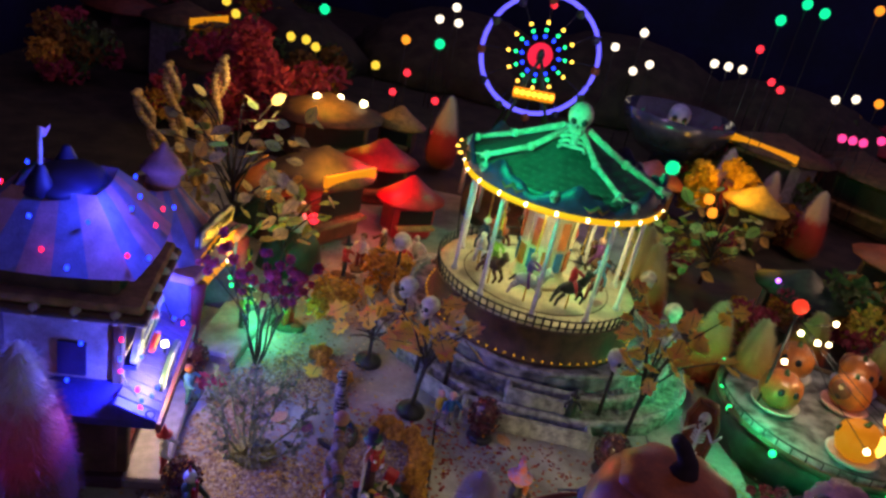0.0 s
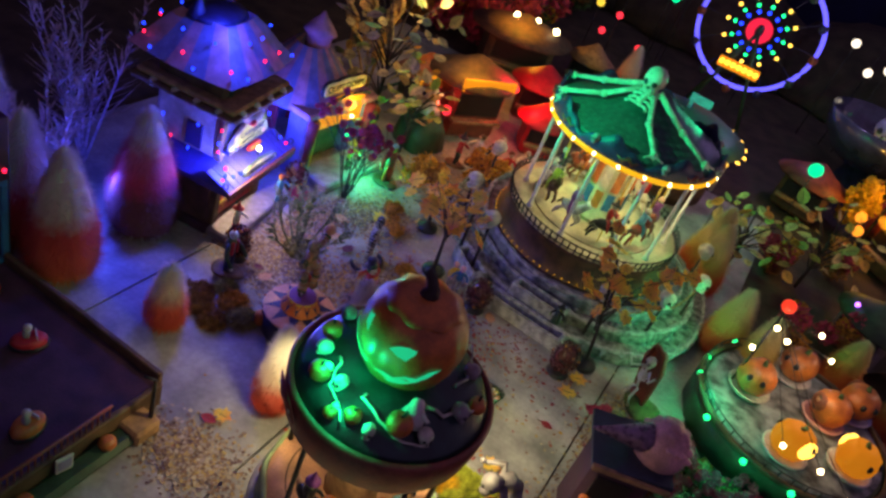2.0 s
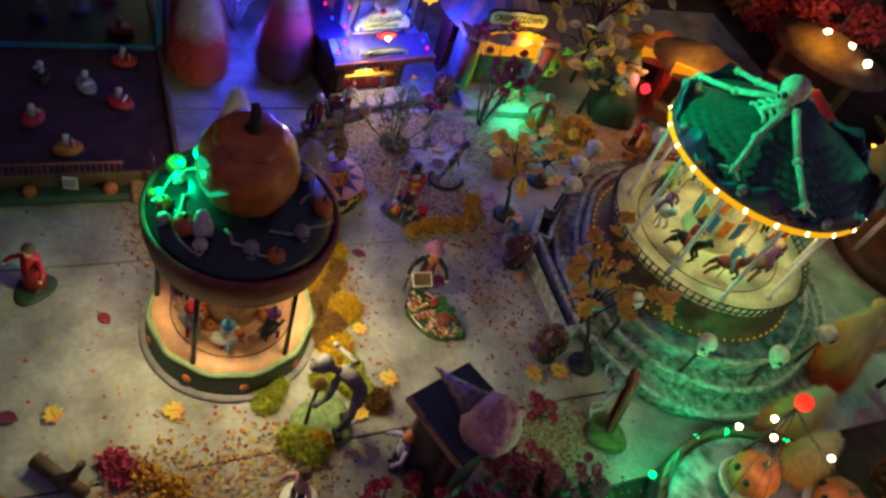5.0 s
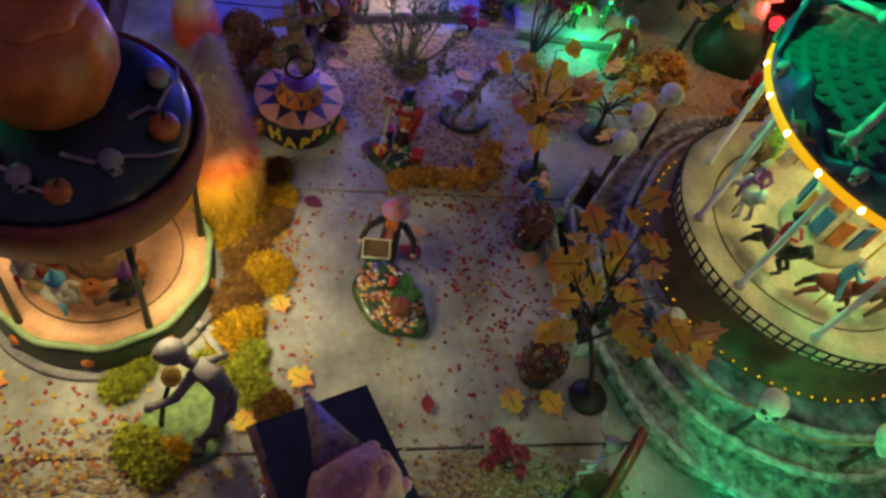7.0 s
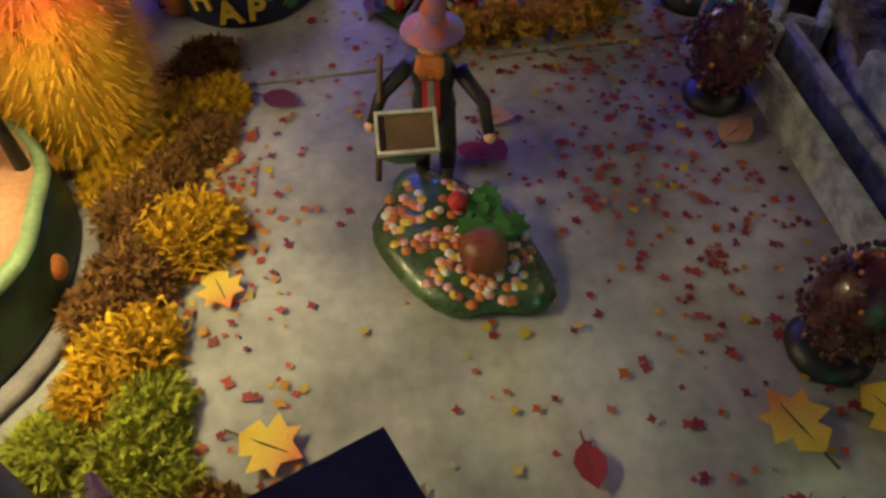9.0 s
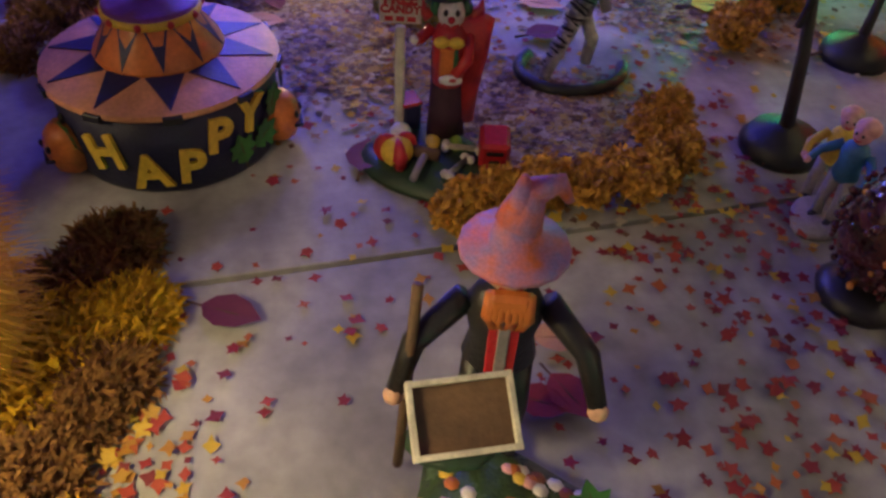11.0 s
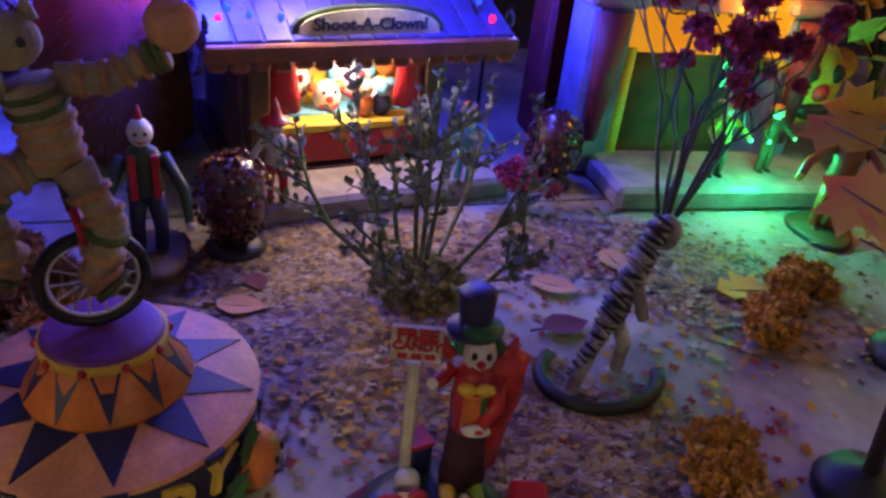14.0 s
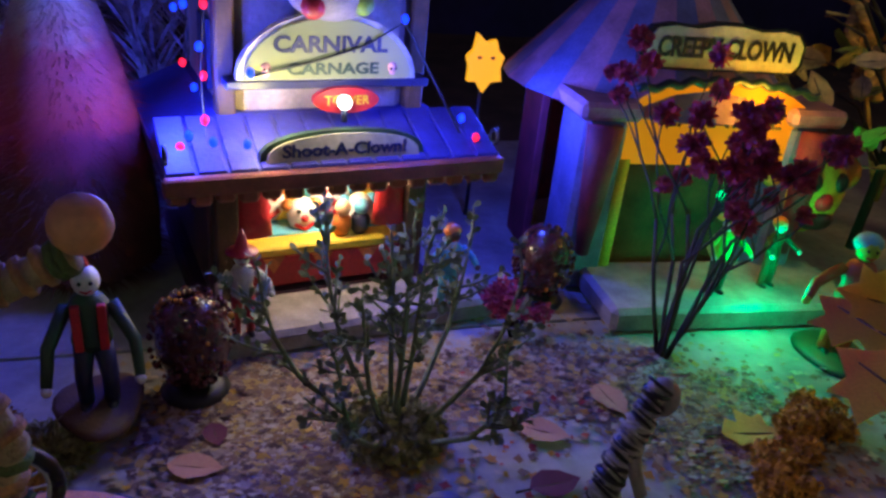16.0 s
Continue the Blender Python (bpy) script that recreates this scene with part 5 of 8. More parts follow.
# ---- birthday drum with its unicyclist ----
DRUMNAVY = material("drum_navy", (0.012, 0.013, 0.055), 0.6, 0.4, 90, 0.4)
PINKP = material("peach_pink_paint", (0.66, 0.30, 0.15), 0.5, 0.25, 90, 0.2)
dr = thing("circus_drum", "round circus drum stand with orange and navy star top", "circus stand", (0.079, 0.482, 0))
part("body", Mesh().lathe([(0.0305, 0), (0.0315, 0.002), (0.0320, 0.012), (0.0320, 0.0258)], DRUMNAVY, 48), dr, "navy drum side")
part("top_plate", Mesh().lathe([(0.0325, 0.0250), (0.0338, 0.0262), (0.0335, 0.0276), (0.030, 0.0284), (0.016, 0.0306)], PINKP, 48, smooth=False), dr, "orange star-patterned top plate")
part("cone", Mesh().lathe([(0.0185, 0.0300), (0.0182, 0.0312), (0.0120, 0.0412), (0.0116, 0.0420)], ORANGE, 36), dr, "orange and navy cone")
part("disc", Mesh().lathe([(0.0126, 0.0415), (0.0132, 0.0425), (0.0130, 0.0440), (0.0118, 0.0444), (0.006, 0.0444)], PURPLE, 36), dr, "purple disc with yellow rim")
part("disc_rim", Mesh().lathe([(0.0128, 0.0408), (0.0138, 0.0415), (0.0137, 0.0432), (0.0129, 0.0435)], YELLOW, 36), dr)
for i in range(10):
    a0 = 36 * i + 5
    A2 = lambda r, a, z: (r * math.cos(radians(a)), r * math.sin(radians(a)), z)
    part("navy_point", Mesh().add([A2(0.0188, a0 - 16, 0.0305), A2(0.0188, a0 + 16, 0.0305), A2(0.0322, a0, 0.0284), A2(0.0188, a0 - 16, 0.0298), A2(0.0188, a0 + 16, 0.0298), A2(0.0322, a0, 0.0277)], [(0, 2, 1), (3, 4, 5), (0, 1, 4, 3), (1, 2, 5, 4), (2, 0, 3, 5)], NAVY), dr)
    part("cone_point", Mesh().add([A2(0.0123, a0 - 15, 0.0409), A2(0.0123, a0 + 15, 0.0409), A2(0.0185, a0, 0.0313), A2(0.0119, a0 - 15, 0.0406), A2(0.0119, a0 + 15, 0.0406), A2(0.0180, a0, 0.0310)], [(0, 2, 1), (3, 4, 5), (0, 1, 4, 3), (1, 2, 5, 4), (2, 0, 3, 5)], NAVY), dr)
    part("rim_notch", Mesh().box((0, 0, 0), (0.0022, 0.0052, 0.0022), BLACK), dr, T=pose(0.0335 * math.cos(radians(a0)), 0.0335 * math.sin(radians(a0)), 0.0262, 0, 0, a0))
    part("disc_stud", Mesh().ball((0, 0, 0), 0.0011, CRIMSON, 8), dr, T=Matrix.Translation(A2(0.0137, a0 + 18, 0.0423)))
for ch, az, z, tilt in (("H", -32, 0.0135, -14), ("A", -11, 0.0085, -6), ("P", 9, 0.0090, 6), ("P", 25, 0.0165, 8), ("Y", 44, 0.0185, 12)):
    lettering("letter", ch, 0.0145, YELLOW, dr, pose(0.0324 * math.cos(radians(az)), 0.0324 * math.sin(radians(az)), z, 0, 0, az) @ UP @ pose(0, 0, 0, 0, 0, -tilt), label="raised yellow letter", bold=0.035)
for az in (-62, 72, 150, -140):
    m = Mesh()
    pumpkin_shape(m, (0, 0, 0), 0.0068, 0.0085, ORANGE, 22, 8)
    for s in (-1, 1):
        m.ball((0.0064, s * 0.0024, 0.002), (0.0007, 0.0009, 0.0013), BLACK, 6)
    m.tube([(0.0062, -0.0032, -0.0015), (0.0072, 0, -0.0034), (0.0062, 0.0032, -0.0015)], 0.0006, BLACK, 5)
    m.tube([(0, 0, 0.007), (0, 0.001, 0.0105)], 0.0009, TWIG, 5)
    part("side_pumpkin", m, dr, "smiling orange pumpkin on the drum's side", T=pose(0.0325 * math.cos(radians(az)), 0.0325 * math.sin(radians(az)), 0.0095, 0, 0, az))
IVY = leaf_mesh(0.010, material("ivy_green", (0.04, 0.17, 0.03), 0.5, 0.3, 120, 0.3), curl=0.1)
for az, z, rz in ((37, 0.005, 100), (44, 0.008, 30), (58, 0.014, 60), (-50, 0.012, 150), (90, 0.012, 20)):
    part("ivy_leaf", IVY, dr, "green ivy leaf", T=pose(0.0328 * math.cos(radians(az)), 0.0328 * math.sin(radians(az)), z, 0, 0, az) @ UP @ pose(0, 0, 0, 0, 0, rz))


def limb(m, pts, r, mat, bands=None):
    m.tube(pts, r, mat, 8)
    for p in pts[1:-1]:
        m.ball(p, r[1] if isinstance(r, list) else r, mat, 8)
    if bands:
        for k in np.linspace(0.15, 0.9, bands):
            j = min(int(k * (len(pts) - 1)), len(pts) - 2)
            u = k * (len(pts) - 1) - j
            p = Vector(pts[j]).lerp(Vector(pts[j + 1]), u)
            d = (Vector(pts[j + 1]) - Vector(pts[j])).normalized() * 0.0007
            rr = (r[0] if isinstance(r, list) else r) * 1.07
            m.tube([p - d, p + d], rr, MOSSGREEN if int(k * 17) % 3 == 0 else TAN, 8)


# the bandaged cat on a unicycle is one still figure
m = Mesh()
wz = 0.0121
m.tube([(0.0, 0.0107 * math.cos(a), wz + 0.0107 * math.sin(a)) for a in np.linspace(0, 6.2832, 33)], 0.0014, BLACK, 8)
m.tube([(0.0, 0.0092 * math.cos(a), wz + 0.0092 * math.sin(a)) for a in np.linspace(0, 6.2832, 33)], 0.0005, WHITE, 6)
for i in range(14):
    a = 6.2832 * i / 14
    m.tube([(0.001 * (i % 2 - 0.5), 0, wz), (0, 0.0092 * math.cos(a), wz + 0.0092 * math.sin(a))], 0.0003, WHITE, 4)
m.ball((0, 0, wz), (0.003, 0.0016, 0.0016), CRIMSON, 8)
for s in (-1, 1):
    m.tube([(s * 0.003, 0, wz), (s * 0.003, -0.001, wz + 0.013), (0, -0.002, wz + 0.018)], 0.0011, CRIMSON, 7)
m.tube([(0, -0.002, wz + 0.017), (0, -0.003, wz + 0.024)], 0.0012, IRON, 7)
m.ball((0, -0.003, wz + 0.026), (0.0035, 0.006, 0.002), BLACK, 10)
limb(m, [(0.003, -0.001, 0.040), (0.006, 0.004, 0.028), (0.005, 0.001, 0.016), (0.007, 0.004, 0.0125)], [0.0042, 0.0036, 0.003, 0.0022], BANDAGE, 7)
limb(m, [(-0.002, -0.006, 0.040), (0.002, -0.017, 0.036), (0.003, -0.015, 0.022), (0.003, -0.018, 0.018)], [0.0042, 0.0036, 0.003, 0.0022], BANDAGE, 7)
limb(m, [(0, -0.003, 0.039), (0, -0.004, 0.048), (0, -0.006, 0.056)], [0.0055, 0.0052, 0.0058], BANDAGE, 5)
limb(m, [(0, -0.001, 0.056), (0.002, 0.008, 0.0565), (0.003, 0.015, 0.060), (0.004, 0.018, 0.0615)], [0.0034, 0.0030, 0.0026, 0.003], BANDAGE, 6)
limb(m, [(0, -0.010, 0.056), (0.001, -0.018, 0.056), (0.001, -0.027, 0.054)], [0.0034, 0.0030, 0.0024], BANDAGE, 6)
m.ball((0.001, -0.008, 0.064), (0.0052, 0.0058, 0.0052), BANDAGE, 12)
for s in (-1, 1):
    m.lathe([(0.002, 0), (0.0004, 0.004)], BANDAGE, 8, T=Matrix.Translation((0, -0.008 + s * 0.0038, 0.0675)))
    m.ball((0.0055, -0.008 + s * 0.002, 0.0648), 0.0010, BLACK, 6)
m.ball((0.004, 0.0195, 0.0665), 0.0052, PEACH, 14)
single("mummy_unicyclist", m, "bandaged cat figure on a unicycle holding an orange ball", "figurine", (0.078, 0.4815, 0.0444), 14)


def figure(label, at, rz, h, skin, torso, legs, hat=None, arms=((0.2, 0.6, 0.55), (0.2, -0.6, 0.55)), base=None, cape=None, wide=1.0, name="figurine", extra=None, stripes=0, lean=0.0):
    """A small standing painted figure, in one mesh; it faces +x and is h tall to the crown."""
    m = Mesh()
    S = h
    for s in (-1, 1):
        m.tube([(0, s * 0.07 * S, 0.01 * S), (0.02 * S, s * 0.075 * S, 0.22 * S), (0, s * 0.05 * S, 0.45 * S)], [0.045 * S, 0.05 * S, 0.065 * S], legs, 9)
        m.ball((0.04 * S, s * 0.075 * S, 0.02 * S), (0.08 * S, 0.04 * S, 0.03 * S), BLACK, 8)
    m.lathe([(0.09 * S * wide, 0.42 * S), (0.12 * S * wide, 0.48 * S), (0.10 * S * wide, 0.58 * S), (0.125 * S * wide, 0.70 * S), (0.09 * S, 0.77 * S), (0.04 * S, 0.80 * S)], torso, 16, T=Matrix.Diagonal((0.75, 1, 1, 1)))
    for fx, fy, fz in arms:
        sd = 1 if fy > 0 else -1
        a, b = (0, sd * 0.12 * S, 0.72 * S), (fx * S, fy * 0.42 * S, fz * S)
        mid = ((a[0] + b[0]) / 2 - 0.03 * S, (a[1] + b[1]) / 2 + sd * 0.05 * S, (a[2] + b[2]) / 2 - 0.02 * S)
        m.tube([a, mid, b], [0.045 * S, 0.04 * S, 0.03 * S], torso, 8)
        m.ball(b, 0.035 * S, skin, 8)
    m.ball((0.01 * S, 0, 0.88 * S), (0.085 * S, 0.08 * S, 0.095 * S), skin, 12)
    for s in (-1, 1):
        m.ball((0.085 * S, s * 0.03 * S, 0.895 * S), 0.014 * S, BLACK, 6)
    m.tube([(0.075 * S, -0.03 * S, 0.845 * S), (0.092 * S, 0, 0.835 * S), (0.075 * S, 0.03 * S, 0.845 * S)], 0.009 * S, CRIMSON, 5)
    if hat:
        kind, hm = hat
        if kind == "cone":
            m.lathe([(0.16 * S, 0.93 * S), (0.155 * S, 0.945 * S), (0.08 * S, 0.96 * S), (0.05 * S, 1.06 * S), (0.01 * S, 1.18 * S)], hm, 16)
        elif kind == "top":
            m.lathe([(0.14 * S, 0.95 * S), (0.14 * S, 0.965 * S), (0.085 * S, 0.97 * S), (0.095 * S, 1.08 * S), (0.085 * S, 1.085 * S)], hm, 16)
        else:
            m.ball((-0.02 * S, 0, 0.92 * S), (0.10 * S, 0.105 * S, 0.085 * S), hm, 10)
    if cape:
        m.lathe([(0.17 * S, 0.12 * S), (0.15 * S, 0.4 * S), (0.13 * S, 0.72 * S), (0.06 * S, 0.79 * S)], cape, 18, T=Matrix.Translation((-0.03 * S, 0, 0)), wob=lambda a, j: 1 + 0.08 * math.sin(7 * a))
    if stripes:
        for k in range(stripes):
            z = (0.08 + 0.70 * k / stripes) * S
            m.lathe([(0.108 * S if z > 0.45 * S else 0.055 * S, z), (0.108 * S if z > 0.45 * S else 0.055 * S, z + 0.018 * S)], BLACK, 12, T=Matrix.Translation((0.012 * S, (0 if z > 0.45 * S else 0.07 * S * (1 if k % 2 else -1)), 0)))
    if base:
        m.lathe([(0.30 * S, -0.03 * S), (0.31 * S, 0), (0.27 * S, 0.025 * S), (0.1 * S, 0.03 * S)], base, 20, T=Matrix.Diagonal((1.1, 0.85, 1, 1)), wob=lambda a, j: 1 + 0.09 * math.sin(3 * a + 1))
    if extra:
        extra(m, S)
    z = at[2] + (0.03 * S if base else 0.0)
    return single(name, m, label, "figurine", (at[0], at[1], z), rz, ry=lean)


# vendor with a tray on a bed of flowers
PATCHED = material("patched_hat", (0.75, 0.16, 0.05), 0.6, 0.2, 190, 0.3, second=(0.34, 0.22, 0.52))


def vendor_extra(m, S):
    T = pose(0.27 * S, -0.10 * S, 0.50 * S, 0, 30, 14)
    m.box((0, 0, -0.012 * S), (0.21 * S, 0.30 * S, 0.02 * S), BROWN, T)
    for s in (-1, 1):
        m.box((0, s * 0.15 * S, 0), (0.23 * S, 0.018 * S, 0.05 * S), BONE, T)
        m.box((s * 0.105 * S, 0, 0), (0.018 * S, 0.30 * S, 0.05 * S), BONE, T)
    m.box((0.075 * S, 0, 0.58 * S), (0.03 * S, 0.09 * S, 0.26 * S), CRIMSON)
    m.box((0.083 * S, 0, 0.60 * S), (0.03 * S, 0.035 * S, 0.24 * S), GREYFIG)
    m.ball((0.30 * S, -0.13 * S, 0.40 * S), (0.10 * S, 0.14 * S, 0.03 * S), DKGREEN, 10)
    m.tube([(0.16 * S, -0.30 * S, 0.02 * S), (0.05 * S, -0.26 * S, 0.80 * S)], 0.018 * S, BROWN, 7)
    for k in range(9):
        a = 0.7 * k
        m.tube([(0.095 * S, 0.05 * S * math.sin(a), 0.84 * S), (0.12 * S, 0.06 * S * math.sin(a), 0.77 * S), (0.12 * S, 0.045 * S * math.sin(a + 0.4), 0.72 * S)], [0.022 * S, 0.018 * S, 0.006 * S], ORANGE, 5)
    m.box((0.10 * S, 0.0, 0.80 * S), (0.05 * S, 0.12 * S, 0.10 * S), ORANGE, bev=0.3)
    m.tube([(0.0, 0.0, 1.02 * S), (-0.02 * S, 0.03 * S, 1.12 * S), (-0.03 * S, 0.10 * S, 1.14 * S), (-0.02 * S, 0.13 * S, 1.09 * S)], [0.07 * S, 0.045 * S, 0.03 * S, 0.012 * S], PATCHED, 9)


figure("flower vendor in black coat and patched pointed hat with tray", (0.208, 0.545, 0.002), -18, 0.060, SKIN, BLACK, BLACK, ("cone", PATCHED), ((0.16, 0.75, 0.42), (0.16, -0.75, 0.42)), extra=vendor_extra)
bed = thing("flower_bed", "glossy green mound covered with orange and pink flowers", "flower bed", (0.243, 0.546, 0), 27)
part("mound", Mesh().lathe([(0.024, 0), (0.025, 0.003), (0.020, 0.0055), (0.008, 0.0068)], material("glossy_green", (0.05, 0.09, 0.03), 0.25, 0.5, 120, 0.4, coat=0.5), 28, T=Matrix.Diagonal((1.38, 0.90, 1, 1)), wob=lambda a, j: 1 + 0.08 * math.sin(3 * a) + 0.05 * math.sin(5 * a)), bed)
blooms = [Mesh().ball((0, 0, 0), (0.0021, 0.0019, 0.0012), c, 7).data("bloom") for c in (ORANGE, PINK, YELLOW, WHITE, RUST)]
R = random.Random(5)
for i in range(190):
    a, k = R.uniform(0, 6.283), math.sqrt(R.uniform(0, 0.8))
    part("bloom", blooms[R.choice((0, 0, 0, 1, 1, 2, 3, 4))], bed, T=Matrix.Translation((0.033 * k * math.cos(a), 0.0215 * k * math.sin(a), 0.0068 - 0.0028 * k * k)))
m = Mesh()
pumpkin_shape(m, (0, 0, 0.0065), 0.0076, 0.0062, RUST, 24, 8, 0.09)
part("pumpkin", m, bed, "dull rust-orange pumpkin among the flowers", T=Matrix.Translation((0.013, 0.000, 0.0045)))
for i in range(7):
    part("pumpkin_leaf", IVY, bed, "green leaf beside the pumpkin", T=pose(0.004 + 0.003 * math.cos(i), 0.010 + 0.003 * math.sin(2.3 * i), 0.0085 + 0.0006 * i, 25 * math.sin(i), 25 * math.cos(i), 50 * i))
part("red_bloom", Mesh().ball((0, 0, 0), 0.0034, CRIMSON, 10).ball((0, 0.001, -0.004), 0.0024, PINK, 8), bed, "large red bloom", T=Matrix.Translation((-0.006, 0.005, 0.0135)))

# clown with sign on a green mound
CLOAK = material("red_cloak", (0.55, 0.03, 0.03), 0.4, 0.35, 120, 0.3, coat=0.2)
GREENP = material("bottle_green", (0.03, 0.16, 0.06), 0.5, 0.4, 120, 0.2)
m = Mesh()
m.lathe([(0.0060, 0.002), (0.0052, 0.010), (0.0046, 0.022), (0.0050, 0.030), (0.0036, 0.036)], DKPURPLE, 18, T=Matrix.Diagonal((0.8, 1, 1, 1)), wob=lambda a, j: 1 + 0.07 * math.sin(5 * a + j))
m.lathe([(0.0058, 0.006), (0.0062, 0.018), (0.0076, 0.030), (0.0074, 0.040), (0.0044, 0.0415)], CLOAK, 18, T=pose(-0.0022, 0.0024, 0, -4, 0, 0) @ Matrix.Diagonal((0.62, 1, 1, 1)), wob=lambda a, j: 1 + 0.06 * math.sin(6 * a + j))
m.lathe([(0.0046, 0.021), (0.0050, 0.030), (0.0052, 0.036), (0.0030, 0.040)], CLOAK, 14, T=Matrix.Translation((0.0012, 0, 0)))
m.box((0.0058, -0.0006, 0.0285), (0.0016, 0.0044, 0.0110), ORANGE, bev=0.3).box((0.0060, 0.0018, 0.0285), (0.0016, 0.0016, 0.0105), GREENP, bev=0.3)
for sy in (-1, 1):
    m.ball((0.0066, sy * 0.0021 - 0.0004, 0.0362), (0.0014, 0.0025, 0.0017), YELLOW, 9)
    m.tube([(-0.001, sy * 0.0058, 0.0400), (-0.0018, sy * 0.0082, 0.0425), (-0.0016, sy * 0.0086, 0.0455)], [0.0022, 0.0016, 0.0003], CLOAK, 7)
m.ball((0.0012, 0, 0.0425), (0.0042, 0.0039, 0.0046), WHITE, 14).ball((0.0054, 0, 0.0424), 0.0011, CRIMSON, 8)
for sy in (-1, 1):
    m.ball((0.0046, sy * 0.0016, 0.0440), (0.0007, 0.0008, 0.0011), BLACK, 7).ball((-0.0006, sy * 0.0042, 0.0432), (0.0022, 0.0018, 0.0026), GREENP, 8)
m.tube([(0.0042, -0.0020, 0.0406), (0.0054, 0, 0.0398), (0.0042, 0.0020, 0.0406)], 0.0005, CRIMSON, 5)
m.lathe([(0.0066, 0.0462), (0.0067, 0.0469), (0.0040, 0.0474), (0.0039, 0.0500), (0.0044, 0.0560), (0.0040, 0.0566)], NAVY, 18, T=pose(-0.0004, 0.0004, 0, 2, -3, 0))
m.lathe([(0.0043, 0.0474), (0.0043, 0.0492)], GREENP, 18)
m.tube([(0, -0.0052, 0.0375), (0.002, -0.0085, 0.0345), (0.004, -0.0098, 0.0352)], [0.0019, 0.0017, 0.0013], CLOAK, 8).ball((0.0046, -0.0102, 0.0356), 0.0014, WHITE, 8)
m.tube([(0, 0.0052, 0.0375), (0.005, 0.0050, 0.0300), (0.0074, 0.0016, 0.0262)], [0.0021, 0.0020, 0.0017], CLOAK, 8)
m.ball((0.0080, 0.0006, 0.0252), (0.0014, 0.0036, 0.0017), WHITE, 10).ball((0.0092, 0.0012, 0.0258), (0.0005, 0.0012, 0.0006), CRIMSON, 7)
for sy in (-1, 1):
    m.ball((0.0052, sy * 0.0034, 0.0014), (0.0046, 0.0024, 0.0020), YELLOW if sy < 0 else LIME, 9)
single("figurine", m, "slim clown in red cloak, purple robe and dark top hat", "figurine", (0.101, 0.563, 0.003), -14)
sb = thing("sign_board", "small white sign with red words on a pale post", "sign", (0.0965, 0.5495, 0), -16)
part("post", Mesh().box((0, 0, 0.020), (0.0018, 0.0030, 0.040), BONE, bev=0.3), sb)
pan = part("panel", Mesh().box((0, 0, 0.0455), (0.0014, 0.0118, 0.0095), BONE, bev=0.2), sb)
lettering("inscription", "FREE", 0.0046, CRIMSON, pan, Matrix.Translation((0.0009, 0, 0.0482)) @ UP, bold=0.05)
lettering("inscription", "CANDY", 0.0032, CRIMSON, pan, Matrix.Translation((0.0009, 0, 0.0451)) @ UP, bold=0.05)
for i in range(3):
    part("faded_mark", Mesh().box((0.0009, -0.0032 + 0.0032 * i, 0.0423), (0.0004, 0.0024, 0.0014), CRIMSON), pan)
mound = Mesh().lathe([(0.021, 0), (0.0215, 0.002), (0.016, 0.004), (0.006, 0.0048)], DKGREEN, 26, T=Matrix.Diagonal((1.1, 0.8, 1, 1)), wob=lambda a, j: 1 + 0.09 * math.sin(3 * a + 2))
single("grass_mound", mound, "dark green flocked mound under the clown", "figurine base", (0.112, 0.556, 0), 35)
m = Mesh().ball((0, 0, 0.0048), 0.0050, YELLOW, 16)
for i in range(3):
    m.tube([(0.0051 * math.cos(a) * math.cos(2.09 * i), 0.0051 * math.cos(a) * math.sin(2.09 * i), 0.0048 + 0.0051 * math.sin(a)) for a in np.linspace(-1.4, 1.4, 9)], [0.0003, 0.0012, 0.0018, 0.0022, 0.0024, 0.0022, 0.0018, 0.0012, 0.0003], CRIMSON, 6)
single("beach_ball", m, "red and yellow beach ball on the mound", "ball", (0.112, 0.5455, 0.003))
single("toy_ball", Mesh().ball((0, 0, 0.0032), 0.0034, WHITE, 12), "white toy ball on the mound", "ball", (0.101, 0.549, 0.003))
m = Mesh()
for s in (-1, 1):
    m.tube([(0, -0.005, 0.002), (0, 0.005, 0.002)], 0.0010, BONE, 6).ball((s * 0.0010, 0.0052, 0.002), 0.0015, BONE, 7).ball((s * 0.0010, -0.0052, 0.002), 0.0015, BONE, 7)
bone_me = m.data("toy_bone")
for x, y, rz in ((0.121, 0.562, 40), (0.112, 0.566, -20)):
    single("toy_bone", bone_me, "white toy bone on the mound", "bone", (x, y, 0.0042), rz, "toy bones")
single("toy_hammer", Mesh().tube([(0, -0.007, 0.003), (0, 0.006, 0.003)], 0.0012, GREYFIG, 7).tube([(-0.004, 0.006, 0.003), (0.004, 0.006, 0.003)], 0.0019, BROWN, 9), "brown-headed toy hammer on the mound", "hammer", (0.119, 0.551, 0.004), 60)
m = Mesh().box((0, 0, 0.0055), (0.010, 0.009, 0.011), CRIMSON)
m.box((0.0051, 0, 0.008), (0.0004, 0.005, 0.0016), BLACK).box((0.0051, 0, 0.004), (0.0004, 0.003, 0.0018), BLACK)
single("toy_box", m, "red toy box with dark face marks", "box", (0.116, 0.5745, 0.0035), -15, ry=12)
single("toy_box", Mesh().box((0, 0, 0.005), (0.007, 0.006, 0.010), NAVY).box((0, 0, 0.0105), (0.0074, 0.0064, 0.001), CRIMSON), "navy and red gift box beside the clown", "box", (0.094, 0.553, 0.003), 10)

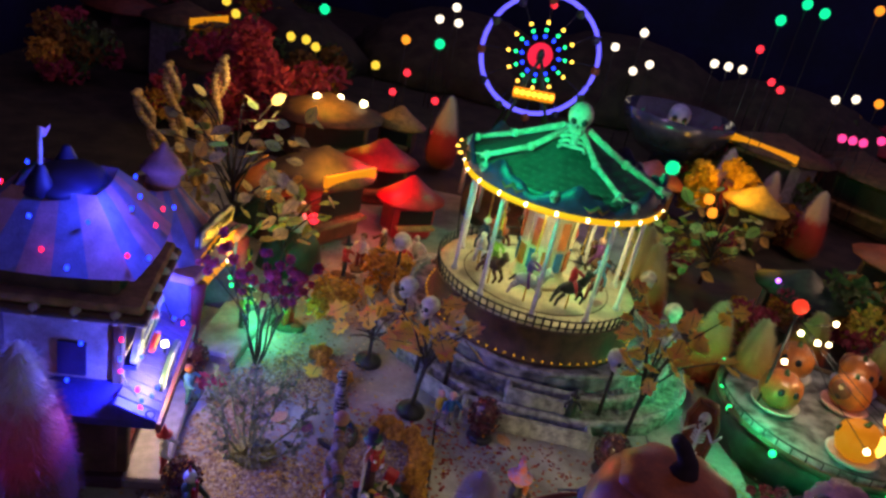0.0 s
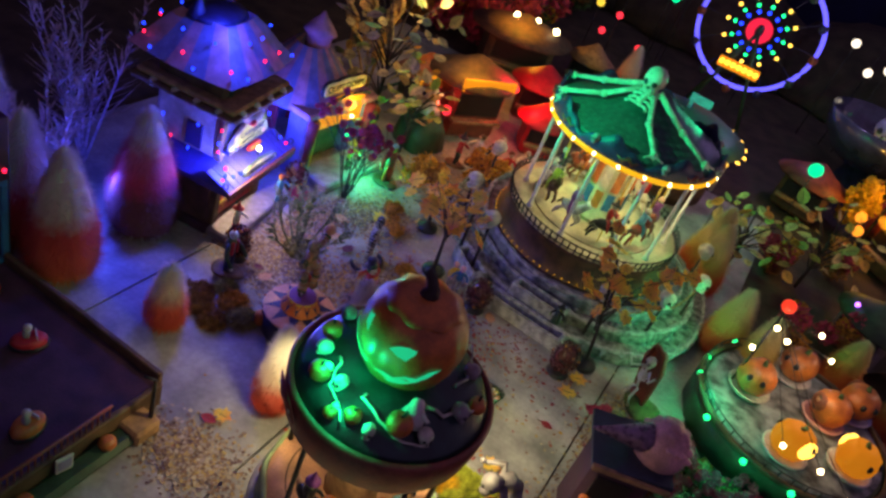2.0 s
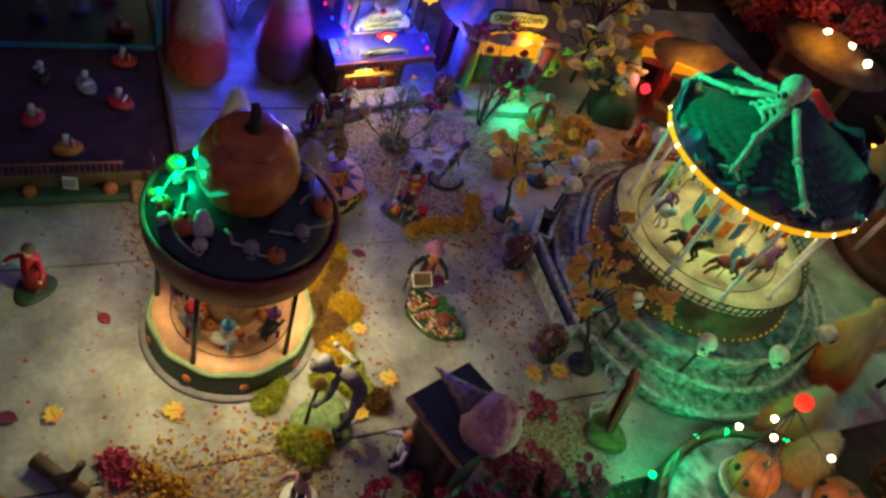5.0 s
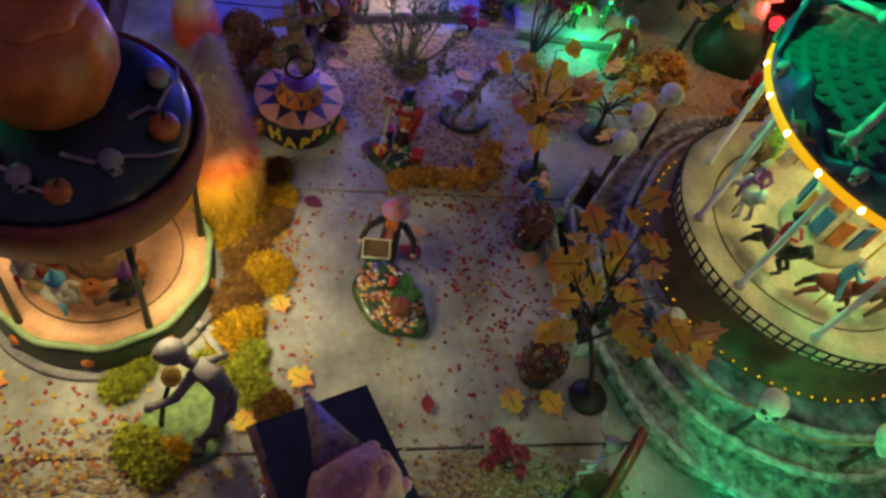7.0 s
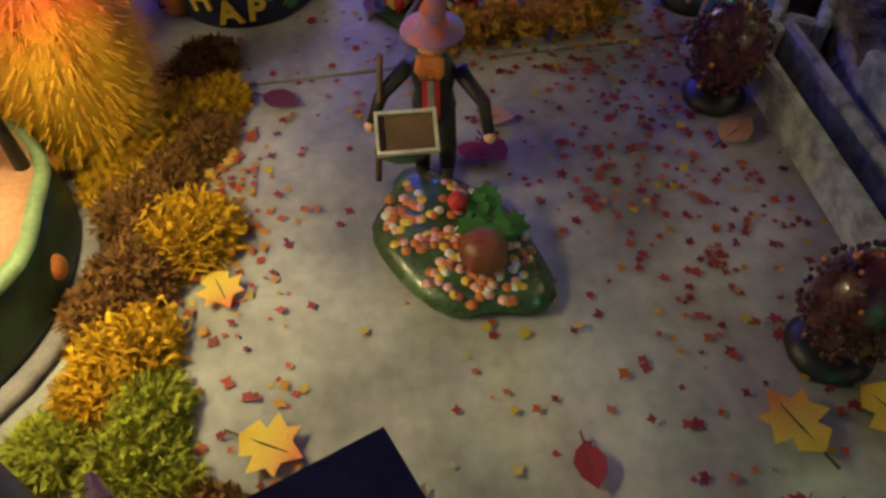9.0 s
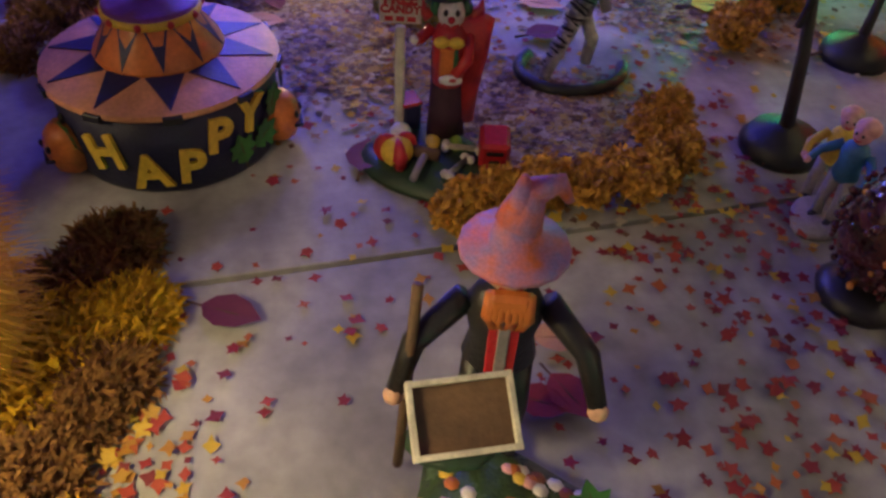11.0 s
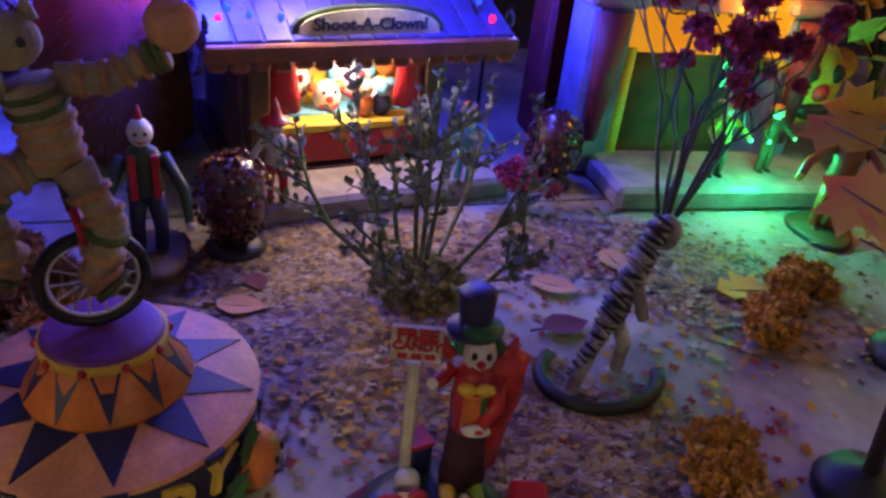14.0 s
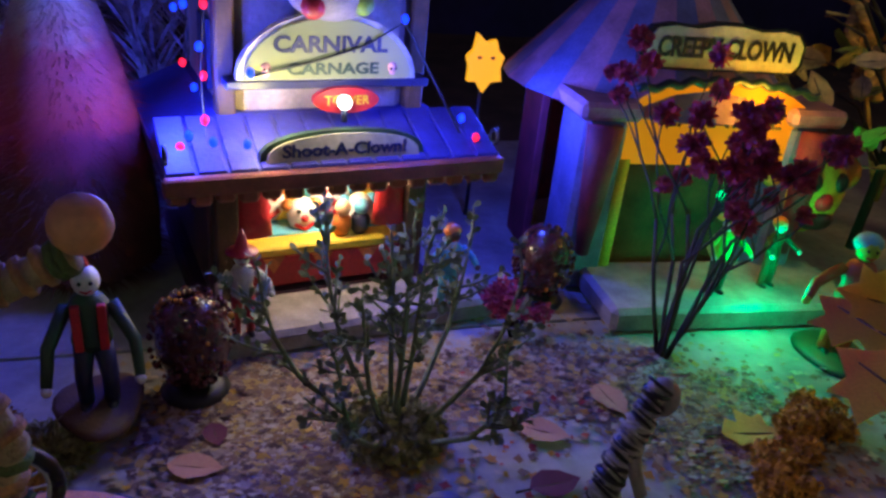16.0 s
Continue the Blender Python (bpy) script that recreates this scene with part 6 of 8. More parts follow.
# striped mummy on a curling base
WRAP = material("grey_wrapping", (0.46, 0.43, 0.40), 0.7, 0.5, 260, 0.6)
m = Mesh()
m.tube([(0.016 * math.cos(a), 0.020 * math.sin(a), 0.0022) for a in np.linspace(-2.6, 1.2, 14)], 0.0024, IRON, 7)
limb(m, [(0.004, -0.014, 0.003), (0.0, -0.006, 0.012), (-0.002, 0.001, 0.022)], [0.0021, 0.0025, 0.0028], WRAP)
limb(m, [(0.0, 0.006, 0.003), (0.001, 0.006, 0.013), (-0.002, 0.003, 0.022)], [0.0021, 0.0025, 0.0028], WRAP)
limb(m, [(-0.002, 0.002, 0.022), (-0.003, 0.006, 0.034), (-0.003, 0.010, 0.043)], [0.0036, 0.0038, 0.0036], GREYFIG)
limb(m, [(-0.003, 0.006, 0.041), (0.004, 0.004, 0.033), (0.006, 0.006, 0.026)], [0.0022, 0.002, 0.0018], GREYFIG)
m.ball((-0.002, 0.014, 0.050), (0.0045, 0.0045, 0.0056), GREYFIG, 12)
for k in range(64):
    u = k / 63
    p = Vector((0.001, -0.012 + 0.006 * u * (1 - u), 0.004)).lerp(Vector((-0.002, 0.012, 0.054)), u)
    rr = float(np.interp(u, [0, 0.3, 0.4, 0.75, 0.85, 1], [0.0024, 0.0028, 0.0040, 0.0042, 0.0036, 0.0036]))
    d = Vector((0, 0.0004 + 0.0003 * math.sin(k), 0.0006))
    m.tube([p - d * 0.5, p + d * 0.5], rr * (1 + 0.13 * math.sin(k * 2.3) + 0.06 * math.sin(k * 5.1)), BLACK if k % 5 in (1, 3) else WRAP, 10)
single("mummy_figurine", m, "grey mummy with dark striped wrapping leaning on a curled base", "figurine", (0.066, 0.620, 0), 10)

# further standing figures
figure("seated zombie clown in tartan shirt and red waistcoat", (-0.012, 0.486, 0.008), 5, 0.050, WHITE, DKGREEN, NAVY, None, ((0.22, 0.6, 0.30), (0.24, -0.6, 0.30)), BROWN, extra=lambda m, S: (m.box((0.08 * S, 0.07 * S, 0.60 * S), (0.05 * S, 0.05 * S, 0.30 * S), CRIMSON), m.box((0.08 * S, -0.07 * S, 0.60 * S), (0.05 * S, 0.05 * S, 0.30 * S), CRIMSON), m.lathe([(0.03 * S, 0.96 * S), (0.004 * S, 1.06 * S)], CRIMSON, 8)))
figure("ragged zombie in orange tartan trousers on a round base", (-0.014, 0.772, 0), -25, 0.055, LIME, RUST, ORANGE, ("hair", SKYP), ((0.25, 0.5, 0.55), (0.2, -0.9, 0.5)), DKGREEN)
figure("pink-faced sitting figure in blue jacket beside the bead bush", (0.158, 0.664, 0), -70, 0.034, PINK, BLUEP, GREYFIG, ("hair", PINK), base=GREYFIG)
figure("pale sitting figure beside the little maple", (0.148, 0.668, 0), -40, 0.032, PINK, YELLOW, GREYFIG, ("hair", PINK))
figure("girl in red cape and white apron on a grassy base", (0.170, 0.212, 0), -40, 0.054, SKIN, CRIMSON, WHITE, ("hair", BROWN), ((0.2, 0.8, 0.6), (0.15, -0.8, 0.55)), DKGREEN, cape=CRIMSON)
figure("dark green witch beside the terrace", (0.268, 0.690, 0.012), -90, 0.030, LIME, BLACK, DKGREEN, ("cone", BLACK), cape=DKGREEN)
figure("walking figure in pink coat on a white base", (0.392, 0.385, 0), -60, 0.050, SKIN, PINK, NAVY, ("hair", BROWN), base=WHITE)
figure("green-faced clown at the tower's corner", (-0.058, 0.612, 0.010), 5, 0.036, BROWN, SKYP, SKYP, ("hair", ORANGE), wide=1.2)
figure("pale clown at the tower's other corner", (-0.046, 0.531, 0.010), 5, 0.036, WHITE, BONE, CRIMSON, ("cone", CRIMSON))
for i in range(7):
    R = random.Random(40 + i)
    figure("small costumed visitor in the midway", (0.02 + 0.016 * i + R.uniform(-0.01, 0.01), 0.90 + 0.03 * (i % 3), 0), R.uniform(-150, 20), 0.045, BONE, (CRIMSON, WHITE, BROWN, NAVY)[i % 4], (BLACK, RUST, GREYFIG)[i % 3], (("cone", BLACK), ("hair", BROWN), None)[i % 3], base=BROWN)

GHOULSKIN = material("mauve_grey_skin", (0.20, 0.175, 0.19), 0.6, 0.3, 120, 0.2)
# bent grey ghoul with a lantern
m = Mesh()
limb(m, [(0.000, 0.000, 0.003), (-0.004, 0.009, 0.020), (-0.013, 0.014, 0.040)], [0.0026, 0.0034, 0.0052], GHOULSKIN)
limb(m, [(-0.012, 0.010, 0.002), (-0.012, 0.017, 0.020), (-0.015, 0.017, 0.040)], [0.0026, 0.0034, 0.0052], GHOULSKIN)
limb(m, [(-0.014, 0.016, 0.040), (-0.021, 0.008, 0.050), (-0.026, -0.001, 0.054)], [0.0060, 0.0072, 0.0058], GHOULSKIN)
m.tube([(-0.026, -0.001, 0.054), (-0.029, -0.009, 0.057)], [0.0036, 0.0032], GHOULSKIN, 9)
m.ball((-0.031, -0.014, 0.060), (0.0078, 0.0086, 0.0084), GHOULSKIN, 16).ball((-0.032, -0.020, 0.056), (0.0050, 0.0044, 0.0042), GHOULSKIN, 10)
for sx in (-1, 1):
    m.ball((-0.0315 + sx * 0.0035, -0.0215, 0.0605), 0.0016, BLACK, 7)
limb(m, [(-0.022, -0.002, 0.051), (-0.012, -0.012, 0.040), (-0.006, -0.022, 0.044)], [0.0034, 0.0026, 0.0021], GHOULSKIN)
limb(m, [(-0.027, 0.004, 0.054), (-0.031, 0.014, 0.056), (-0.044, 0.002, 0.058)], [0.0034, 0.0026, 0.0021], GHOULSKIN)
m.ball((-0.005, -0.024, 0.045), 0.0030, GHOULSKIN, 9).ball((-0.046, 0.000, 0.060), 0.0028, GHOULSKIN, 9)
m.lathe([(0.0060, 0), (0.0062, 0.0024)], BLACK, 14, T=pose(-0.0155, 0.0145, 0.0415, 35, 20, 0))
for p in ((0.002, -0.001, 0.002), (-0.010, 0.008, 0.002)):
    m.box(p, (0.012, 0.007, 0.005), BLACK, bev=0.3)
single("ghoul_figurine", m, "bent grey bald ghoul figure in the moss", "figurine", (0.345, 0.428, 0.004))
lan = thing("pumpkin_lantern_post", "small pumpkin lantern on a dark post", "lantern", (0.333, 0.404, 0))
part("post", Mesh().tube([(0, 0, 0), (-0.006, 0.003, 0.022), (-0.012, 0.008, 0.042)], [0.002, 0.0014, 0.0014], IRON, 7), lan)
mm = Mesh()
pumpkin_shape(mm, (-0.013, 0.009, 0.045), 0.0060, 0.0055, YELLOW, 18, 7)
part("pumpkin", mm, lan)
single("turf_mound", Mesh().lathe([(0.024, 0), (0.025, 0.0025), (0.018, 0.004), (0.006, 0.0045)], material("pale_turf", (0.24, 0.34, 0.14), 0.95, 0.4, 200, 0.9), 26, wob=lambda a, j: 1 + 0.1 * math.sin(3 * a)), "pale green turf base under the ghoul", "figurine base", (0.331, 0.419, 0))

# ---- booth with the clown head ----
bo = thing("fortune_booth", "dark booth with slate roof and a big pink clown head", "booth", (0.388, 0.498, 0), 20)
part("wall", Mesh().box((0, 0, 0.045), (0.050, 0.044, 0.090), DKPURPLE), bo)
part("roof", Mesh().plate([(-0.031, -0.030), (0.033, -0.030), (0.033, 0.030), (-0.031, 0.030)], 0.004, ROOFSLATE, pose(0, 0, 0.0945, 0, -5, 0)), bo, "slate blue roof panel")
part("eave_board", Mesh().box((0, -0.0305, 0.0950), (0.062, 0.004, 0.005), TAN), bo)
# black pane stands for the unlit inside; the wall behind is solid
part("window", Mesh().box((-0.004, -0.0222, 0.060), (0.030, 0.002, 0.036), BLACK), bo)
m = Mesh().ball((0, 0, 0), (0.022, 0.0225, 0.0235), PINK, 20)
for i in range(26):
    u, a = rng.uniform(0.05, 1.3), rng.uniform(0, 6.283)
    m.ball((0.0205 * math.sin(u) * math.cos(a), 0.021 * math.sin(u) * math.sin(a), 0.022 * math.cos(u)), (rng.uniform(0.003, 0.006), rng.uniform(0.003, 0.006), 0.0025), PINK, 8)
part("clown_head", m, bo, "pink wrinkled clown head", T=Matrix.Translation((0.021, 0.002, 0.1085)))
part("hat", Mesh().lathe([(0.014, 0), (0.010, 0.012), (0.004, 0.032), (0.0006, 0.046)], material("glitter_purple", (0.22, 0.12, 0.20), 0.3, 0.5, 250, 0.5, coat=0.5), 18, T=pose(0.008, 0.000, 0.113, 0, -98, 4)), bo, "glittery purple cone hat")
figure("pale clown in purple leaning out of the booth", (0.380, 0.468, 0), -100, 0.054, GREYFIG, LILAC, NAVY, ("hair", ORANGE))

log = Mesh().tube([(0, 0, 0.005), (0.010, 0.006, 0.020), (0.016, 0.012, 0.046)], [0.005, 0.0042, 0.0030], BROWN, 8).tube([(-0.022, -0.008, 0.005), (0.020, 0.010, 0.006)], [0.006, 0.0052], BROWN, 9)
single("driftwood", log, "dark broken driftwood log with an upright stub", "log", (0.343, 0.226, 0), 20)
for i, (x, y) in enumerate(((0.336, 0.262), (0.346, 0.268), (0.352, 0.282), (0.366, 0.300), (0.378, 0.290))):
    m = Mesh()
    R = random.Random(80 + i)
    clump(m, (0, 0, 0.003), 0.012, BERRY if i < 2 else HEDGE, 420, R, 0.0024, 0.4)
    single("leaf_heap", m, "small heap of red and gold leaf flakes", "leaf heap", (x, y, 0), group="leaf heaps")

# ---- coffin with skeleton ----
co = thing("coffin", "open red-brown coffin standing in the moss", "coffin", (0.385, 0.680, 0), -128, ry=9)
co.scale = (0.9, 0.82, 1.25)
shape = [(-0.011, 0.0), (0.011, 0.0), (0.0165, 0.045), (0.009, 0.062), (-0.009, 0.062), (-0.0165, 0.045)]
part("back", Mesh().plate(shape, 0.003, RUST, UP), co)
for i in range(6):
    (x0, z0), (x1, z1) = shape[i], shape[(i + 1) % 6]
    part("side", Mesh().tube([(0.005, x0, z0), (0.005, x1, z1)], 0.0026, RUST, 6), co)
m = Mesh()
skull_shape(m, (0.006, 0, 0.052), 0.0058)
m.tube([(0.006, 0, 0.022), (0.008, 0, 0.034), (0.006, 0, 0.046)], 0.0016, WHITE, 6)
for i in range(4):
    m.tube([(0.006, -0.0055, 0.033 + 0.003 * i), (0.010, 0, 0.032 + 0.003 * i), (0.006, 0.0055, 0.033 + 0.003 * i)], 0.0009, WHITE, 5)
for s in (-1, 1):
    m.tube([(0.006, s * 0.005, 0.044), (0.014, s * 0.013, 0.040), (0.016, s * 0.018, 0.050)], 0.0012, WHITE, 5)
    m.tube([(0.006, s * 0.003, 0.022), (0.014, s * 0.004, 0.014), (0.010, s * 0.005, 0.002)], 0.0014, WHITE, 5)
o = single("skeleton_figurine", m, "white skeleton figure stepping out of the coffin", "figurine", (0.378, 0.668, 0.002), -120, ry=4)
o.scale = (1.0, 1.0, 1.2)
single("turf_mound", Mesh().lathe([(0.019, 0), (0.020, 0.002), (0.015, 0.0036), (0.004, 0.004)], MOSSGREEN, 24, wob=lambda a, j: 1 + 0.1 * math.sin(3 * a)), "green turf base under the coffin", "figurine base", (0.390, 0.668, 0))

# ---- tower ----
tw = thing("carnage_tower", "three-storey carnival tower with striped tent roof and coloured bulbs", "carnival building", (-0.115, 0.558, 0), 9.7)
VIOLET = material("violet_plank", (0.045, 0.04, 0.24), 0.6, 0.35, 60, 0.3)
part("step", Mesh().box((0.052, 0.010, 0.005), (0.030, 0.118, 0.010), GREYFIG, bev=0.2), tw, "grey front step")
part("base", Mesh().box((-0.010, 0, 0.005), (0.095, 0.100, 0.010), DKPURPLE), tw)
for s in (-1, 1):
    part("side_wall", Mesh().box((-0.008, s * 0.0405, 0.039), (0.082, 0.008, 0.058), material("plum_wall", (0.14, 0.06, 0.05), 0.7, 0.5, 60, 0.4) if s < 0 else DKPURPLE), tw)
    part("front_post", Mesh().box((0.036, s * 0.0385, 0.039), (0.008, 0.009, 0.058), BROWN), tw)
part("back_wall", Mesh().box((-0.020, 0, 0.039), (0.006, 0.073, 0.058), YELLOW), tw, "yellow painted stall back")
part("counter", Mesh().box((0.030, 0, 0.0275), (0.012, 0.068, 0.004), YELLOW, bev=0.2), tw, "yellow counter board")
part("counter_front", Mesh().box((0.032, 0, 0.0185), (0.006, 0.068, 0.014), CRIMSON), tw, "red counter front")
for i in range(7):
    part("counter_pennant", Mesh().add([(0, -0.0045, 0), (0, 0.0045, 0), (0, 0, -0.007), (-0.001, -0.0045, 0), (-0.001, 0.0045, 0), (-0.001, 0, -0.007)], [(0, 1, 2), (5, 4, 3), (0, 3, 4, 1), (1, 4, 5, 2), (2, 5, 3, 0)], ORANGE if i % 2 else CRIMSON), tw, T=Matrix.Translation((0.0362, -0.030 + 0.010 * i, 0.0252)))
part("shelf", Mesh().box((0.0185, 0, 0.0290), (0.014, 0.066, 0.003), SKYP), tw)
for s in (-1, 1):
    cm = Mesh().lathe([(0.0075, 0.030), (0.0065, 0.040), (0.0055, 0.050), (0.0095, 0.060)], CRIMSON, 18, T=Matrix.Diagonal((0.45, 1, 1, 1)), wob=lambda a, j: 1 + 0.16 * math.sin(9 * a))
    part("curtain", cm, tw, "red gathered curtain", T=Matrix.Translation((0.036, s * 0.028, 0.006)))
for i in range(6):
    part("valance", Mesh().add([(0, -0.005, 0), (0, 0.005, 0), (0, 0, -0.006), (-0.0015, -0.005, 0), (-0.0015, 0.005, 0), (-0.0015, 0, -0.006)], [(0, 1, 2), (5, 4, 3), (0, 3, 4, 1), (1, 4, 5, 2), (2, 5, 3, 0)], RUST), tw, T=Matrix.Translation((0.041, -0.026 + 0.0104 * i, 0.068)))
for i, (y, z, r, c) in enumerate(((-0.017, 0.052, 0.0045, LIME), (-0.003, 0.054, 0.0055, LILAC), (0.013, 0.053, 0.004, PINK))):
    part("balloon", Mesh().ball((0, 0, 0), (r, r, r * 1.15), c, 12), tw, "painted toy balloon", T=Matrix.Translation((0.016, y, z)))
for y, z, r, c in ((-0.018, 0.0475, 0.0088, ORANGE), (0.010, 0.0475, 0.0092, SKYP)):
    m = Mesh().ball((0, 0, 0), (0.004, r, r * 1.1), WHITE, 16).ball((0.004, 0, -0.001), r * 0.22, CRIMSON, 9)
    m.tube([(0.0030, -r * 0.6, -r * 0.35), (0.0042, 0, -r * 0.72), (0.0030, r * 0.6, -r * 0.35)], r * 0.14, CRIMSON, 6)
    for sy in (-1, 1):
        m.ball((0.0036, sy * r * 0.38, r * 0.38), (0.0008, r * 0.17, r * 0.26), CRIMSON, 8).ball((0.0043, sy * r * 0.38, r * 0.34), (0.0006, r * 0.08, r * 0.12), BLACK, 6).ball((-0.001, sy * r * 0.95, r * 0.4), (0.003, r * 0.34, r * 0.45), c, 8)
    part("painted_clown", m, tw, "large laughing clown face on the stall's back", T=Matrix.Translation((0.013, y, z - 0.0075)))
part("back_board", Mesh().box((0.0085, 0, 0.0465), (0.003, 0.070, 0.036), YELLOW, bev=0.2), tw, "yellow painted board behind the targets")
for y, z, r, c in ((-0.030, 0.056, 0.0052, PINK), (0.026, 0.055, 0.0055, ORANGE), (-0.006, 0.0605, 0.0050, LIME), (0.022, 0.0615, 0.0045, LILAC)):
    part("balloon", Mesh().ball((0, 0, 0), (r * 0.8, r, r * 1.15), c, 12), tw, "painted toy balloon", T=Matrix.Translation((0.0145, y, z - 0.006)))
for y in (-0.004, 0.021):
    m = Mesh().ball((0, 0, 0.006), (0.005, 0.0065, 0.0075), WHITE, 12).ball((0.0045, 0, 0.006), 0.0018, CRIMSON, 8).tube([(0.0035, -0.004, 0.003), (0.0052, 0, 0.0012), (0.0035, 0.004, 0.003)], 0.0008, CRIMSON, 5)
    for s in (-1, 1):
        m.ball((0.0042, s * 0.0025, 0.009), 0.0010, BLACK, 6).ball((-0.001, s * 0.006, 0.010), 0.0028, ORANGE if y < 0 else SKYP, 7)
    part("clown_target", m, tw, "white clown head target", T=Matrix.Translation((0.020, y, 0.0300)))
for y, c, d in ((0.010, ORANGE, SKIN), (0.018, NAVY, SKYP)):
    m = Mesh().ball((0, 0, 0.005), (0.004, 0.0045, 0.0055), c, 9).ball((0.001, 0, 0.0125), 0.0035, d, 9)
    part("prize_toy", m, tw, "small plush prize on the counter", T=Matrix.Translation((0.030, y, 0.0295)))
aw = part("awning", Mesh().add([(0.062, -0.062, 0.0670), (0.062, 0.062, 0.0670), (-0.055, 0.062, 0.0670), (-0.055, -0.062, 0.0670), (0.062, -0.062, 0.0725), (0.062, 0.062, 0.0725), (-0.055, 0.062, 0.0725), (-0.055, -0.062, 0.0725), (0.034, -0.040, 0.0840), (0.034, 0.040, 0.0840), (-0.048, 0.040, 0.0840), (-0.048, -0.040, 0.0840)], [(3, 2, 1, 0), (0, 1, 5, 4), (1, 2, 6, 5), (2, 3, 7, 6), (3, 0, 4, 7), (4, 5, 9, 8), (5, 6, 10, 9), (6, 7, 11, 10), (7, 4, 8, 11), (8, 9, 10, 11)], VIOLET), tw, "violet planked lower roof")
for i in range(12):
    part("awning_plank", Mesh().box((0, 0, 0), (0.0295, 0.0094, 0.0016), VIOLET, bev=0.3), aw, T=pose(0.0482, -0.0570 + 0.01036 * i, 0.0781, 0, 22.3, 0))
for s in (-1, 1):
    part("awning_hook", Mesh().tube([(0.058 + 0.003 * math.cos(a), s * 0.061, 0.0785 + 0.003 * math.sin(a)) for a in np.linspace(-1.2, 4.0, 12)], 0.0007, IRON, 6), aw, "little dark hook")
for i in range(16):
    part("awning_scallop", Mesh().box((0.0630, -0.0585 + 0.0078 * i, 0.0650), (0.0034, 0.0070, 0.0050 + 0.0014 * (i % 2)), RUST, bev=0.4), aw)
part("awning_edge", Mesh().box((0.0632, 0, 0.0690), (0.004, 0.126, 0.0066), RUST, bev=0.2), tw, "red-brown awning edge")
arch = [(0.031 * math.cos(a), 0.0125 * math.sin(a) ** 0.6 if 0 < a < math.pi else 0) for a in np.linspace(0, math.pi, 15)]
shoot = part("stall_sign", Mesh().plate(arch, 0.003, DKGREEN, Matrix.Translation((0.056, 0.000, 0.0722)) @ UP), tw, "green arched stall sign")
part("sign_face", Mesh().plate([(x * 0.92, 0.0008 + y * 0.84) for x, y in arch], 0.0008, CREAM, Matrix.Translation((0.0592, 0.000, 0.0722)) @ UP), shoot)
lettering("inscription", "Shoot-A-Clown!", 0.0062, NAVY, shoot, Matrix.Translation((0.0602, 0, 0.0778)) @ UP, width=0.046, bold=0.035)
part("upper_wall", Mesh().box((-0.008, 0, 0.108), (0.078, 0.074, 0.062), material("stained_plaster", (0.42, 0.33, 0.28), 0.7, 0.4, 70, 0.4)), tw, "stained plaster upper storey")
for s in (-1, 1):
    part("corner_post", Mesh().box((0.031, s * 0.0365, 0.108), (0.007, 0.007, 0.062), BROWN), tw)
arch2 = [(0.0335 * math.cos(a), 0.024 * math.sin(a)) for a in np.linspace(0, math.pi, 19)]
cs = part("tower_sign", Mesh().plate(arch2, 0.004, BONE, Matrix.Translation((0.038, -0.001, 0.0975)) @ UP), tw, "arched lit tower sign")
part("sign_face", Mesh().plate([(x * 0.93, 0.001 + y * 0.88) for x, y in arch2], 0.0008, BACKLIT, Matrix.Translation((0.0422, -0.001, 0.0975)) @ UP), cs, "backlit sign face")
lettering("inscription", "CARNIVAL", 0.0078, NAVY, cs, Matrix.Translation((0.0432, -0.001, 0.1105)) @ UP, width=0.042, bold=0.03)
lettering("inscription", "CARNAGE", 0.0056, DKGREEN, cs, Matrix.Translation((0.0432, 0.000, 0.1020)) @ UP, width=0.034, bold=0.03)
for s in (-1, 1):
    mm = Mesh()
    skull_shape(mm, (0, 0, 0), 0.0022, mat=PINK)
    part("sign_skull", mm, cs, T=Matrix.Translation((0.0425, -0.001 + s * 0.0235, 0.1025)))
part("sign_ledge", Mesh().box((0.038, 0, 0.0965), (0.010, 0.076, 0.003), NAVY), tw)
oval = [(0.0125 * math.cos(a), 0.0048 * math.sin(a)) for a in np.linspace(0, 6.0, 20)]
ov = part("oval_sign", Mesh().plate(oval, 0.003, CRIMSON, Matrix.Translation((0.044, 0.004, 0.0915)) @ UP), tw, "red oval sign")
lettering("inscription", "TOWER", 0.0050, YELLOW, ov, Matrix.Translation((0.0474, 0.004, 0.0915)) @ UP, width=0.017)
part("frosted_bulb", Mesh().ball((0, 0, 0), 0.0026, G_WHITE, 12).tube([(0, 0, -0.007), (0, 0, -0.002)], 0.0012, IRON, 6), tw, "lit round bulb on the awning", T=Matrix.Translation((0.053, 0.001, 0.0925)))
part("window", Mesh().box((0.002, -0.0378, 0.100), (0.018, 0.002, 0.026), NAVY), tw, "dark side window")
for (w, z, mt) in ((0.108, 0.142, BROWN), (0.100, 0.148, TAN)):
    part("eave", Mesh().box((-0.006, 0, z), (w + 0.008, w, 0.006), mt, bev=0.3), tw)
for i in range(4):
    part("eave_skull", skull_shape(Mesh(), (0, 0, 0), 0.0045, mat=BONE), tw, T=Matrix.Translation((0.048, -0.036 + 0.024 * i, 0.1445)))
    part("eave_skull", skull_shape(Mesh(), (0, 0, 0), 0.0042, mat=BONE), tw, T=pose(-0.040 + 0.024 * i, -0.050, 0.1435, 0, 0, -90))
m = Mesh().ball((0, 0, 0), (0.010, 0.016, 0.010), GREYFIG, 14).ball((0.006, -0.008, -0.004), 0.0045, CRIMSON, 9).ball((0.006, 0.010, -0.003), 0.004, LIME, 9)
